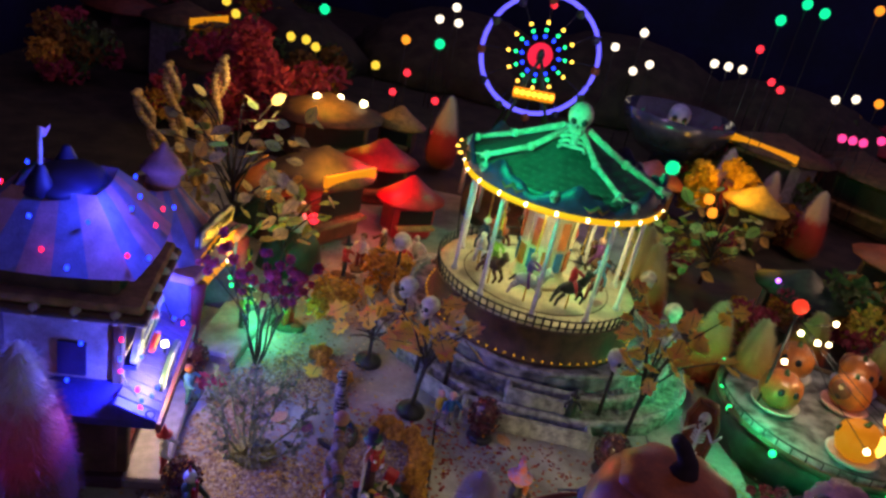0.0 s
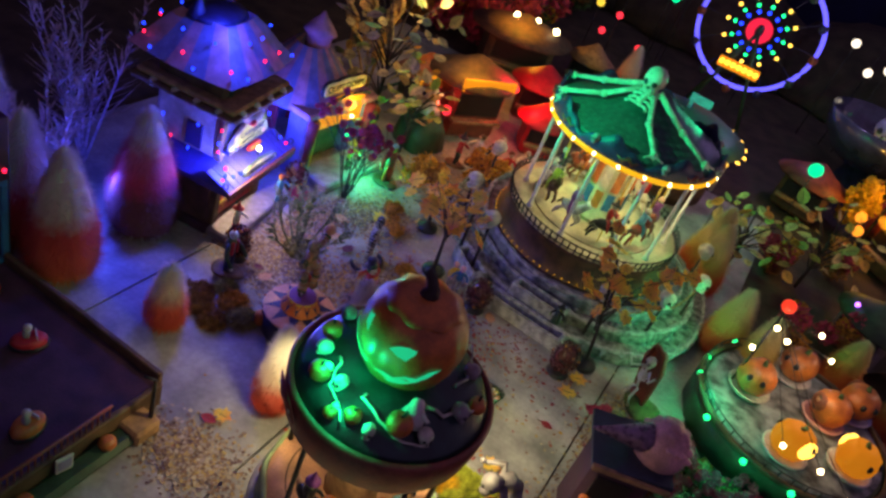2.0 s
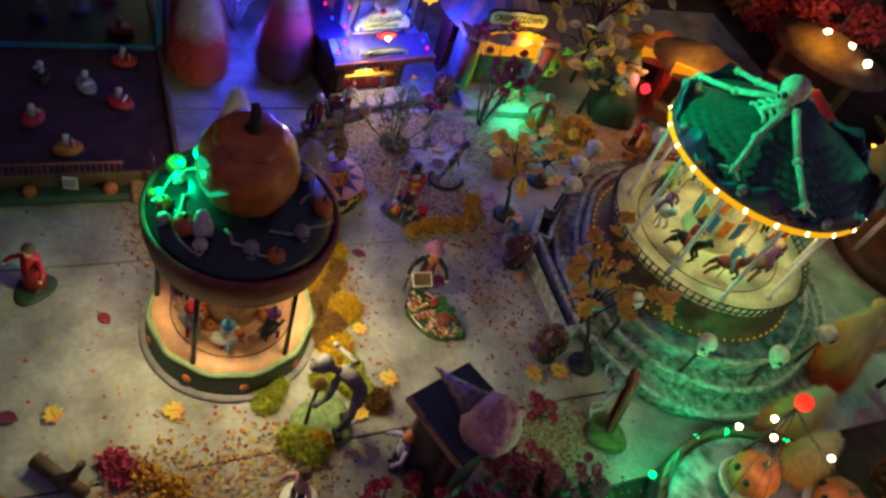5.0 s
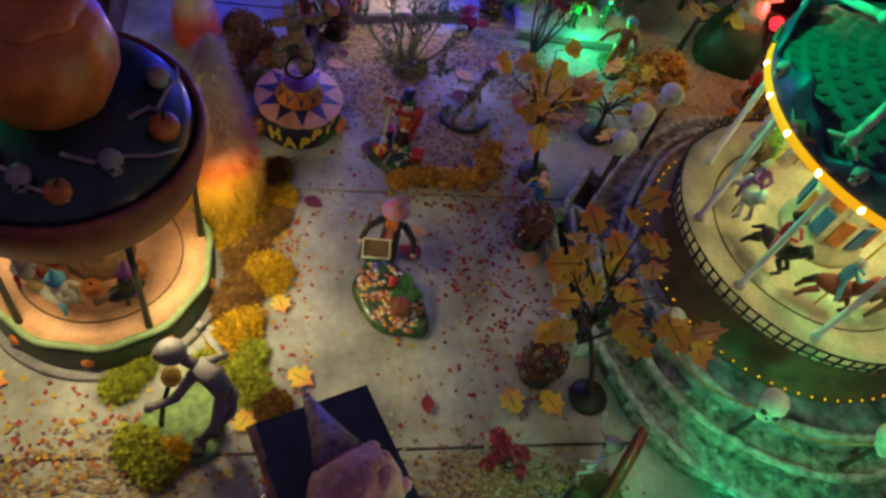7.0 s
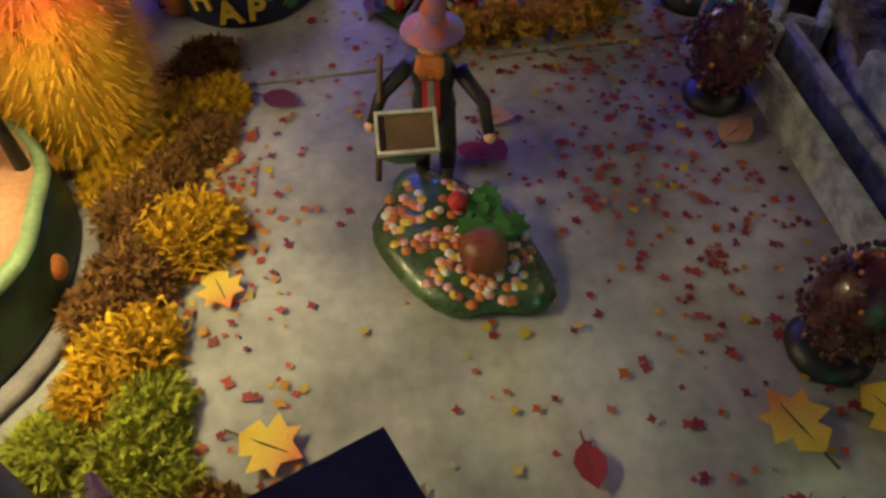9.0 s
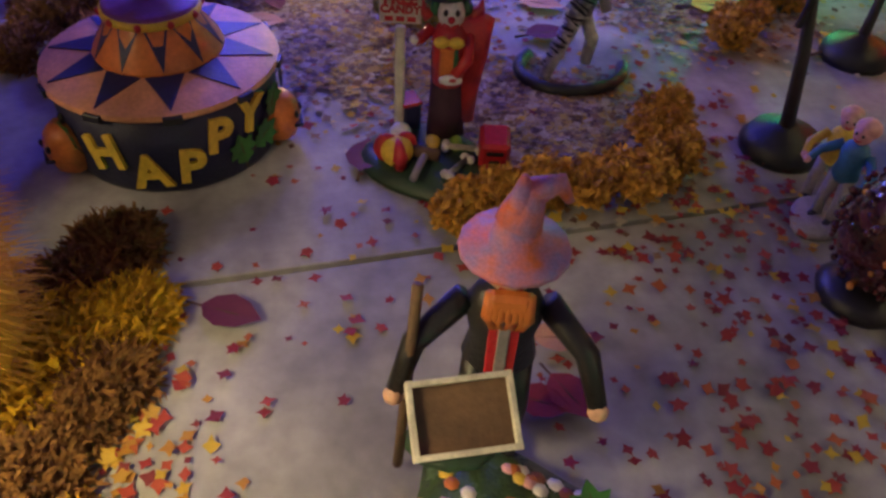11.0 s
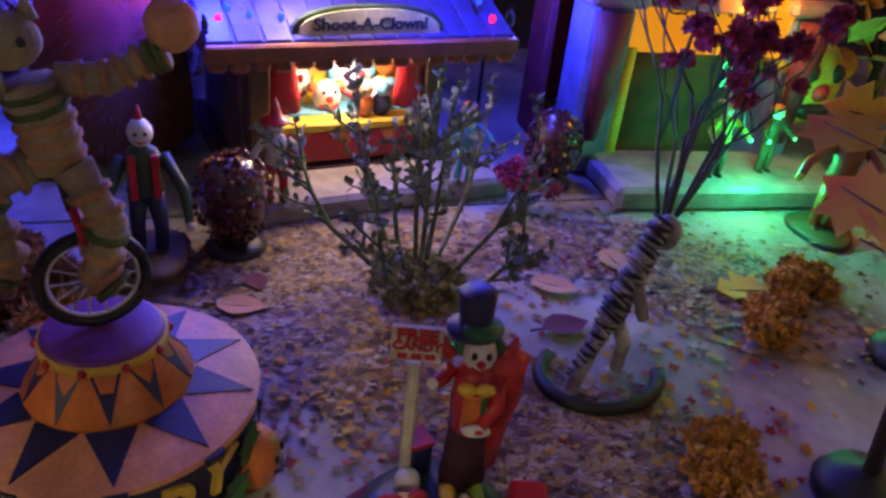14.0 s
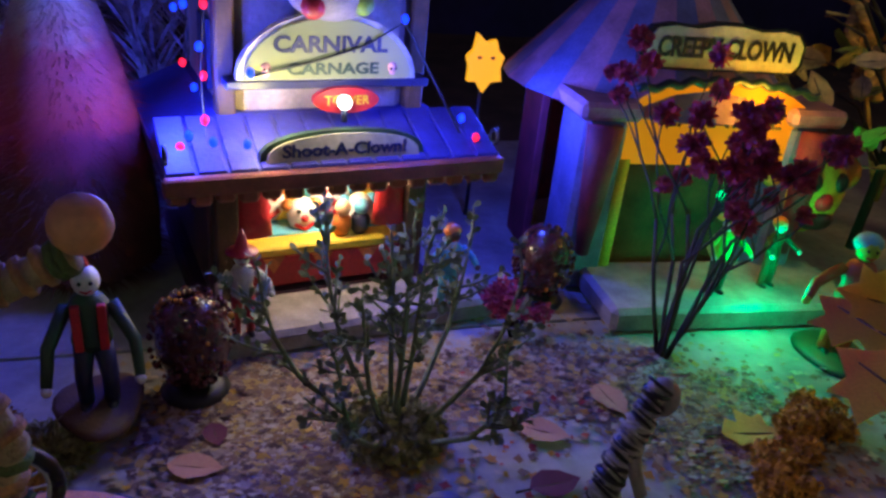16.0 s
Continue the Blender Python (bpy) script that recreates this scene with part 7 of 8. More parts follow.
part("gargoyle", m, tw, "grey monster head above the sign", T=Matrix.Translation((0.040, -0.001, 0.128)))
part("attic", Mesh().box((-0.008, 0, 0.163), (0.076, 0.078, 0.030), BROWN), tw, "dark attic storey")
for i in range(4):
    part("attic_figure", Mesh().ball((0, 0, 0), (0.004, 0.005, 0.008), (DKGREEN, RUST, NAVY, BROWN)[i], 9).ball((0.001, 0, 0.009), 0.003, BONE, 8), tw, T=Matrix.Translation((0.030, -0.030 + 0.020 * i, 0.160)))
STRIPE_B = material("striped_canvas_blue", (0.16, 0.16, 0.30), 0.7, 0.3, 90, 0.3)
STRIPE_R = material("striped_canvas_rose", (0.42, 0.20, 0.24), 0.7, 0.3, 90, 0.3)
roof_prof = [(0.062, 0.174), (0.047, 0.190), (0.036, 0.204), (0.027, 0.213)]
for i in range(20):
    a0, a1 = radians(18 * i + 45), radians(18 * (i + 1) + 45)
    sq = lambda a: 1 / max(abs(math.cos(a)), abs(math.sin(a))) ** 0.7
    vs = [(r * sq(a) * math.cos(a), r * sq(a) * math.sin(a), z) for r, z in roof_prof for a in (a0, a1)]
    vs += [(x * 0.97, y * 0.97, z - 0.001) for x, y, z in vs]
    n = len(roof_prof)
    fs = [(2 * j, 2 * j + 1, 2 * j + 3, 2 * j + 2) for j in range(n - 1)] + [(8 + 2 * j, 8 + 2 * j + 2, 8 + 2 * j + 3, 8 + 2 * j + 1) for j in range(n - 1)] + [(0, 8, 9, 1)]
    part("tent_panel", Mesh().add(vs, fs, STRIPE_B if i % 2 else STRIPE_R), tw, T=Matrix.Translation((-0.012, 0, 0)))
part("tent_crown", Mesh().lathe([(0.029, 0.210), (0.026, 0.214), (0.018, 0.217), (0.006, 0.218)], NAVY, 20, T=Matrix.Translation((-0.012, 0, 0)) @ Matrix.Diagonal((0.8, 1.15, 1, 1))), tw)
for y, h in ((-0.024, 0.018), (0.024, 0.014)):
    part("tent_peak", Mesh().lathe([(0.010, 0.210), (0.005, 0.210 + h * 0.6), (0.0025, 0.210 + h), (0.0022, 0.2105 + h)], NAVY, 12, T=Matrix.Translation((-0.02, y, 0))), tw)
fp = part("flagpole", Mesh().tube([(-0.020, -0.024, 0.226), (-0.020, -0.024, 0.252)], 0.0014, WHITE, 7), tw, "white flagpole")
part("flag", Mesh().add([(-0.020, -0.024 + 0.0035 * i, 0.2505 - 0.004 * j * (1 - i / 8) + 0.001 * math.sin(i * 1.6) - 0.0006 * i) for i in range(6) for j in range(3)], [(i * 3 + j, i * 3 + 3 + j, i * 3 + 4 + j, i * 3 + 1 + j) for i in range(5) for j in range(2)], LILAC), fp)
led = {k: Mesh().ball((0, 0, 0), (0.0014, 0.0014, 0.0018), g, 8).data("bulb") for k, g in (("b", G_BLUE), ("r", G_RED))}
for i in range(26):
    a = radians(360 * i / 26 + 10)
    k = (0.35, 0.75, 0.95)[i % 3]
    r, z = float(np.interp(k, [0, 1], [0.032, 0.064])) * sq(a), float(np.interp(k, [0, 1], [0.212, 0.176]))
    part("string_bulb", led["r" if i % 3 == 1 else "b"], tw, T=Matrix.Translation((-0.012 + r * math.cos(a), r * math.sin(a), z + 0.003)))
for x, y, z, c in ((0.050, -0.052, 0.082, "b"), (0.046, -0.046, 0.086, "r"), (0.055, -0.045, 0.081, "b"), (0.056, -0.034, 0.080, "b"), (0.05, -0.055, 0.078, "r"), (0.050, 0.050, 0.084, "b"), (0.056, 0.054, 0.078, "r"), (0.034, -0.045, 0.108, "b"), (0.034, -0.044, 0.098, "r"), (0.034, -0.043, 0.122, "r"), (0.0, -0.042, 0.085, "b"), (-0.02, -0.043, 0.090, "r"), (-0.03, -0.044, 0.110, "b"), (0.01, -0.046, 0.118, "b"), (-0.02, -0.052, 0.074, "b"), (0.01, -0.055, 0.072, "r"), (0.044, 0.026, 0.120, "b"), (0.044, -0.030, 0.101, "b")):
    part("string_bulb", led[c], tw, T=Matrix.Translation((x, y, z)))
m = Mesh()
for L in (((0.05, -0.055, 0.072), (0.046, -0.046, 0.079), (0.034, -0.045, 0.098), (0.034, -0.044, 0.110), (0.034, -0.043, 0.122), (0.036, -0.03, 0.135)), ((0.044, -0.03, 0.100), (0.0445, -0.006, 0.1055), (0.0445, 0.012, 0.1110), (0.044, 0.026, 0.119), (0.05, 0.05, 0.078), (0.056, 0.054, 0.071))):
    m.tube(L, 0.0005, BLACK, 5)
part("light_wire", m, tw, "thin dark bulb wire")

# ---- clown tent ----
ct = thing("clown_tent", "striped circus tent front with amber arch and clown sign", "carnival building", (-0.135, 0.738, 0), -4)
for i in range(9):
    a = radians(90 + 22.5 * i)
    part("tent_wall", Mesh().box((0, 0, 0.041), (0.004, 0.026, 0.082), (STRIPE_B, STRIPE_B, BERRYC := material("claret_canvas", (0.20, 0.02, 0.04), 0.7, 0.4, 90, 0.3))[i % 3]), ct, T=pose(0.062 * math.cos(a) - 0.0, 0.062 * math.sin(a), 0, 0, 0, math.degrees(a)))
for s in (-1, 1):
    part("front_wall", Mesh().box((0.043, s * 0.050, 0.041), (0.030, 0.020, 0.082), STRIPE_B), ct)
    part("drape", Mesh().lathe([(0.003, 0.02), (0.006, 0.05), (0.008, 0.080)], BERRYC, 12, T=Matrix.Translation((0.0595, s * 0.052, 0))), ct, "claret drape")
    part("cornice", Mesh().box((0.042, s * 0.050, 0.086), (0.040, 0.028, 0.008), STRIPE_R, bev=0.25), ct)
for i in range(24):
    a0, a1 = radians(15 * i), radians(15 * (i + 1))
    vs = [(r * math.cos(a), r * math.sin(a), z) for r, z in ((0.072, 0.084), (0.046, 0.112), (0.020, 0.142)) for a in (a0, a1)]
    part("roof_panel", Mesh().add(vs + [(x * 0.97, y * 0.97, z - 0.001) for x, y, z in vs], [(0, 1, 3, 2), (2, 3, 5, 4), (6, 8, 9, 7), (8, 10, 11, 9), (0, 6, 7, 1)], STRIPE_B if i % 2 else STRIPE_R), ct, T=Matrix.Translation((-0.005, -0.005, 0)))
part("turret", Mesh().lathe([(0.015, 0.138), (0.015, 0.154), (0.020, 0.155), (0.012, 0.166), (0.005, 0.174), (0.002, 0.180)], STRIPE_R, 16), ct, "small striped turret")
archp = [(0.045, 0), (0.045, 0.020)] + [(0.045 * math.cos(a), 0.020 + 0.018 * math.sin(a)) for a in np.linspace(0.2, math.pi - 0.2, 11)] + [(-0.045, 0.020), (-0.045, 0)]
part("arch_panel", Mesh().plate(archp, 0.004, BACKYEL, Matrix.Translation((0.052, 0.004, 0.062)) @ UP), ct, "yellow ornate arch lit from inside")
part("arch_crest", Mesh().tube([(0.0575, 0.004 - 0.044 + 0.002 * i, 0.0955 + 0.0050 * math.sin(math.pi * i / 44) + 0.0010 * math.sin(i * 1.15)) for i in range(45)], 0.0019, TEAL, 7), ct, "dark wavy arch crest")
lettering("inscription", "CARNIVAL", 0.0105, BROWN, ct, Matrix.Translation((0.0566, 0.004, 0.083)) @ UP, width=0.060)
part("doorway", Mesh().box((0.030, 0.004, 0.031), (0.002, 0.080, 0.062), BROWN), ct)
for s in (-1, 1):
    part("arch_column", Mesh().tube([(0.054, 0.004 + s * 0.043, 0), (0.054, 0.004 + s * 0.043, 0.064)], 0.004, YELLOW, 10), ct)
NAMEPLATE = [(-0.036, 0.0), (-0.039, 0.004), (-0.039, 0.013), (-0.035, 0.018), (-0.027, 0.0195), (-0.016, 0.0185), (-0.006, 0.0205), (0.006, 0.0205), (0.016, 0.0185), (0.027, 0.0195), (0.035, 0.018), (0.039, 0.013), (0.039, 0.004), (0.036, 0.0)][::-1]
sg = part("name_sign", Mesh().plate(NAMEPLATE, 0.003, BLACK, Matrix.Translation((0.050, -0.001, 0.1035)) @ UP), ct, "cream sign with black border")
part("sign_face", Mesh().plate([(x * 0.94, 0.0012 + y * 0.88) for x, y in NAMEPLATE], 0.0008, CREAM, Matrix.Translation((0.0535, -0.001, 0.1035)) @ UP), sg)
lettering("inscription", "CREEPY CLOWN", 0.0115, BLACK, sg, Matrix.Translation((0.0545, -0.001, 0.1130)) @ UP, width=0.064, bold=0.03)
m = Mesh().ball((0, 0, 0), (0.014, 0.018, 0.022), YELLOW, 18).ball((0.012, 0, -0.002), 0.005, CRIMSON, 10)
for s in (-1, 1):
    m.ball((0.011, s * 0.007, 0.007), (0.004, 0.004, 0.005), BLACK, 9).ball((-0.002, s * 0.018, 0.008), 0.009, AMBERBEAD, 10)
m.ball((0.011, 0, -0.012), (0.004, 0.010, 0.005), BLACK, 9)
part("clown_face", m, ct, "grinning yellow clown face beside the arch", T=Matrix.Translation((0.052, 0.062, 0.050)))
part("porch", Mesh().box((0.075, 0.012, 0.006), (0.046, 0.125, 0.012), GREYFIG, bev=0.2), ct, "grey porch slab")
part("porch_bulb", Mesh().ball((0, 0, 0), 0.0026, G_GREEN, 10), ct, "lit green bulb", T=Matrix.Translation((0.068, 0.006, 0.060)))
part("porch_bulb", Mesh().ball((0, 0, 0), 0.0022, G_GREEN, 10), ct, "lit green bulb", T=Matrix.Translation((0.070, 0.004, 0.053)))
part("amber_bulb", Mesh().ball((0, 0, 0), 0.0020, G_WARM, 10), ct, "lit amber bulb", T=Matrix.Translation((0.058, 0.022, 0.068)))
part("amber_bulb", Mesh().ball((0, 0, 0), 0.0020, G_GOLD, 10), ct, "lit amber bulb", T=Matrix.Translation((0.058, 0.050, 0.062)))
figure("ticket clown in green on the porch", (-0.052, 0.735, 0.012), 0, 0.038, BONE, LIME, DKGREEN, ("cone", LIME))
figure("small clown on the porch", (-0.055, 0.765, 0.012), 10, 0.034, WHITE, DKGREEN, BROWN, ("hair", ORANGE))
st = thing("face_lamp", "glowing amber leaf-shaped face lamp on a pole", "lamp", (-0.17, 0.657, 0))
part("pole", Mesh().tube([(0, 0, 0), (0, 0, 0.078)], 0.0012, IRON, 6), st)
star = [((0.0112 - 0.0012 * math.sin(i * 2.1) if i % 2 == 0 else 0.0085) * math.cos(i * 0.4488 - 1.57), (0.0150 - 0.0018 * math.sin(i * 1.3) if i % 2 == 0 else 0.0105) * math.sin(i * 0.4488 - 1.57)) for i in range(14)]
part("lamp_head", Mesh().plate(star, 0.004, glow("lit_leaf_lamp", (1.0, 0.42, 0.02), 1.5), Matrix.Translation((0, 0, 0.085)) @ UP).ball((0.004, -0.0035, 0.088), (0.0008, 0.0013, 0.0009), RUST, 6).ball((0.004, 0.0035, 0.088), (0.0008, 0.0013, 0.0009), RUST, 6), st, "glowing yellow face")


# ---- bumper car arena ----
ar = thing("bumper_car_arena", "dark purple bumper car arena with blue-framed mirror wall and arched sign", "fairground ride", (0, 0, 0))
part("floor", Mesh().box((-0.035, 0.215, 0.011), (0.185, 0.240, 0.022), DKPURPLE, bev=0.05), ar, "dark purple arena floor")
part("kerb", Mesh().box((-0.035, 0.3370, 0.0155), (0.185, 0.005, 0.031), BROWN, bev=0.2), ar)
part("kerb", Mesh().box((0.0600, 0.215, 0.012), (0.005, 0.240, 0.024), BROWN, bev=0.2), ar)
rail = part("railing", Mesh().tube([(0.060, 0.175, 0.036), (0.060, 0.288, 0.036)], 0.0013, RUST, 6), ar, "low rust-coloured railing")
for i in range(23):
    part("baluster", Mesh().tube([(0.060, 0.176 + 0.005 * i, 0.024), (0.060, 0.176 + 0.005 * i, 0.036)], 0.0007, RUST, 5), rail)
part("back_wall", Mesh().box((-0.1345, 0.215, 0.080), (0.012, 0.260, 0.16), DKPURPLE, bev=0.05), ar)
fr = part("mirror_frame", Mesh().box((-0.127, 0.215, 0.104), (0.006, 0.250, 0.006), BLUEP), ar, "blue painted frame")
part("frame_bar", Mesh().box((-0.127, 0.215, 0.024), (0.006, 0.250, 0.006), BLUEP), fr)
for y in (0.093, 0.337):
    part("frame_bar", Mesh().box((-0.127, y, 0.064), (0.006, 0.006, 0.074), BLUEP), fr)
MIRROR = bpy.data.materials.new("mirror")
MIRROR.use_nodes = True
MIRROR.node_tree.nodes["Principled BSDF"].inputs["Metallic"].default_value = 1.0
MIRROR.node_tree.nodes["Principled BSDF"].inputs["Roughness"].default_value = 0.12
MIRROR.node_tree.nodes["Principled BSDF"].inputs["Base Color"].default_value = (0.45, 0.42, 0.48, 1)
part("mirror", Mesh().box((-0.1278, 0.215, 0.064), (0.003, 0.240, 0.074), MIRROR), ar, "dull mirror panel")
big_arch = [(0.125 * math.cos(a), 0.060 * math.sin(a)) for a in np.linspace(0, math.pi, 21)]
asn = part("arch_sign", Mesh().plate(big_arch, 0.006, DKPURPLE, Matrix.Translation((-0.128, 0.215, 0.108)) @ UP), ar, "arched dark sign with gold letters")
for i, ch in enumerate("BUMP IN THE NIGHT!"):
    if ch != " ":
        a = math.pi - 0.42 - i * (math.pi - 0.84) / 17
        lettering("letter", ch, 0.013, YELLOW, asn, Matrix.Translation((-0.1212, 0.215 + 0.104 * math.cos(a), 0.108 + 0.045 * math.sin(a))) @ UP @ pose(0, 0, 0, 0, 0, (math.degrees(a) - 90) * 0.62))
for i in range(9):
    a = math.pi * (i + 0.5) / 9
    part("sign_bulb", Mesh().ball((0, 0, 0), 0.0018, G_GREEN if i % 2 else G_RED, 8), asn, T=Matrix.Translation((-0.121, 0.215 + 0.122 * math.cos(a), 0.108 + 0.058 * math.sin(a))))
m = Mesh()
pumpkin_shape(m, (0, 0, 0), 0.007, 0.007, ORANGE, 18, 7)
part("sign_pumpkin", m, asn, T=Matrix.Translation((-0.119, 0.215, 0.128)))
part("strip_light", Mesh().tube([(-0.122, 0.235, 0.099), (-0.122, 0.280, 0.099)], 0.0014, BACKLIT, 8), ar, "short warm strip light")


def bumper_car(at, rz, mat):
    c = thing("bumper_car", "small glossy bumper car on the arena floor", "bumper car", at, rz, "bumper cars")
    part("body", Mesh().lathe([(0.0085, 0.001), (0.0105, 0.003), (0.0105, 0.006), (0.0085, 0.0085), (0.006, 0.009)], mat, 22, T=Matrix.Diagonal((1.25, 0.85, 1, 1))), c)
    part("bumper", Mesh().lathe([(0.0095, 0.0002), (0.0115, 0.001), (0.0115, 0.0028), (0.0095, 0.0034)], BLACK, 22, T=Matrix.Diagonal((1.25, 0.85, 1, 1))), c)
    part("driver", Mesh().ball((-0.002, 0, 0.012), (0.003, 0.0035, 0.005), GREYFIG, 9).ball((-0.001, 0, 0.0185), 0.0034, BONE, 9), c, "little pale driver")
    part("windscreen", Mesh().box((0.005, 0, 0.0105), (0.001, 0.009, 0.004), WHITE), c)
    return c


for at, rz, mt in (((0.030, 0.243, 0.022), 100, ORANGE), ((-0.035, 0.292, 0.022), 60, CRIMSON), ((-0.012, 0.215, 0.022), 150, CRIMSON), ((-0.06, 0.262, 0.022), 20, GREYFIG), ((-0.075, 0.222, 0.022), 200, BLACK), ((-0.02, 0.16, 0.022), 40, NAVY), ((-0.10, 0.30, 0.022), 90, CRIMSON)):
    bumper_car(at, rz, mt)
single("notice_card", Mesh().box((0, 0, 0.008), (0.0016, 0.0125, 0.015), WHITE, bev=0.2).box((0.0010, 0, 0.008), (0.0004, 0.0095, 0.010), LILAC), "small white notice card on the arena's edge", "sign", (0.067, 0.243, 0.010), -10)
mm = thing("planter_bank", "dark green bank in front of the arena with pumpkins", "planting", (0.070, 0.255, 0))
part("bank", Mesh().box((0, -0.02, 0.005), (0.018, 0.130, 0.010), DKGREEN, bev=0.4), mm)
for y, r in ((0.021, 0.0065), (-0.045, 0.0060), (-0.075, 0.005)):
    p = Mesh()
    pumpkin_shape(p, (0, 0, 0), r, r * 0.85, ORANGE, 18, 7)
    part("pumpkin", p, mm, "small orange pumpkin", T=Matrix.Translation((0.001, y, 0.010 + r * 0.6)))
part("ramp", Mesh().box((0.001, 0.050, 0.007), (0.022, 0.024, 0.014), TAN, bev=0.15), mm, "orange-tan entry ramp")
part("lamp_post", Mesh().tube([(0.004, 0.058, 0), (0.004, 0.058, 0.056), (-0.002, 0.052, 0.060)], [0.002, 0.0016, 0.001], IRON, 7), mm)
gh = Mesh().lathe([(0.016, 0), (0.014, 0.012), (0.009, 0.024), (0.008, 0.032), (0.002, 0.040)], WHITE, 18, wob=lambda a, j: 1 + (0.15 * math.sin(5 * a) if j == 0 else 0)).tube([(0, 0.008, 0.02), (0.006, 0.020, 0.024)], [0.005, 0.002], WHITE, 7).tube([(0, -0.008, 0.02), (0.006, -0.020, 0.024)], [0.005, 0.002], WHITE, 7)
single("ghost_figurine", gh, "white sheet ghost behind the arena sign", "figurine", (-0.16, 0.335, 0.12))
single("ghost_pole", Mesh().tube([(0, 0, 0), (0, 0, 0.122)], 0.002, IRON, 7), "dark support pole under the ghost", "pole", (-0.16, 0.335, 0))
corn_tree("leaning candy corn tree behind the arena", (-0.22, 0.40, 0), 0.20, 0.026, CORN, ry=-12)
corn_tree("red and white candy corn tree beside the hut", (0.095, 0.125, 0), 0.09, 0.020, CORNS)

# ---- hut with green window ----
hu = thing("ticket_hut", "dark purple hut with a glowing green window", "miniature house", (0.205, 0.137, 0))
part("plinth", Mesh().box((0.015, -0.010, 0.015), (0.170, 0.100, 0.030), DKPURPLE, bev=0.1), hu)
part("wall", Mesh().box((0, -0.004, 0.062), (0.086, 0.050, 0.074), DKPURPLE, bev=0.05), hu)
part("roof", Mesh().add([(-0.058, -0.036, 0.078), (0.056, -0.036, 0.078), (0.056, 0.040, 0.078), (-0.058, 0.040, 0.078), (-0.058, -0.036, 0.083), (0.056, -0.036, 0.083), (0.056, 0.040, 0.083), (-0.058, 0.040, 0.083), (-0.058, -0.026, 0.108), (0.056, -0.026, 0.108)], [(3, 2, 1, 0), (0, 1, 5, 4), (1, 2, 6, 5), (2, 3, 7, 6), (3, 0, 4, 7), (5, 6, 9), (7, 4, 8), (6, 7, 8, 9), (4, 5, 9, 8)], DKPURPLE), hu, "dark purple pitched roof", T=Matrix.Translation((0, 0, 0.018)))
wn = part("window", Mesh().box((0.0438, -0.003, 0.058), (0.002, 0.026, 0.050), G_CYAN), hu, "glowing green window")
part("mullion", Mesh().box((0.0452, 0.006, 0.058), (0.002, 0.003, 0.051), DKPURPLE), wn)
part("mullion", Mesh().box((0.0452, -0.003, 0.066), (0.002, 0.026, 0.0016), DKPURPLE), wn)
part("window_ledge", Mesh().box((0.0460, -0.003, 0.0315), (0.006, 0.032, 0.003), DKPURPLE), wn)
part("side_light", Mesh().box((0.0, -0.0295, 0.050), (0.006, 0.002, 0.034), G_CYAN), hu, "narrow glowing slit")
lamp("hut_light", (0.262, 0.137, 0.050), (0.05, 1.0, 0.75), 0.02, 0.006)
for i in range(11):
    part("ridge_trim", Mesh().box((0, 0, 0), (0.003, 0.002, 0.006), DKPURPLE), hu, T=Matrix.Translation((-0.052 + 0.010 * i, -0.026, 0.128)))

# ---- teacup ride ----
tc = thing("teacup_ride", "round teacup ride with lit pumpkin cups", "fairground ride", (0.526, 0.748, 0))
tc.scale = (1.12, 1.12, 1.0)
part("plinth", Mesh().lathe([(0.094, 0), (0.095, 0.030), (0.090, 0.034)], DKGREEN, 56, wob=lambda a, j: 1 + 0.01 * math.sin(16 * a)), tc)
part("turntable", Mesh().lathe([(0.086, 0.033), (0.086, 0.0375), (0.08, 0.038), (0.02, 0.038)], STONE, 48), tc, "grey stone turntable")
part("rim", Mesh().tube([(0.0925 * math.cos(a), 0.0925 * math.sin(a), 0.037) for a in np.linspace(0, 6.2832, 61)], 0.0032, BROWN, 7), tc)
rl = part("railing", Mesh().tube([(0.0925 * math.cos(a), 0.0925 * math.sin(a), 0.048) for a in np.linspace(1.8, 5.6, 41)], 0.0007, IRON, 5), tc)
for a in np.linspace(1.8, 5.6, 30):
    part("railing_post", Mesh().tube([(0.0925 * math.cos(a), 0.0925 * math.sin(a), 0.038), (0.0925 * math.cos(a), 0.0925 * math.sin(a), 0.048)], 0.0006, IRON, 4), rl)
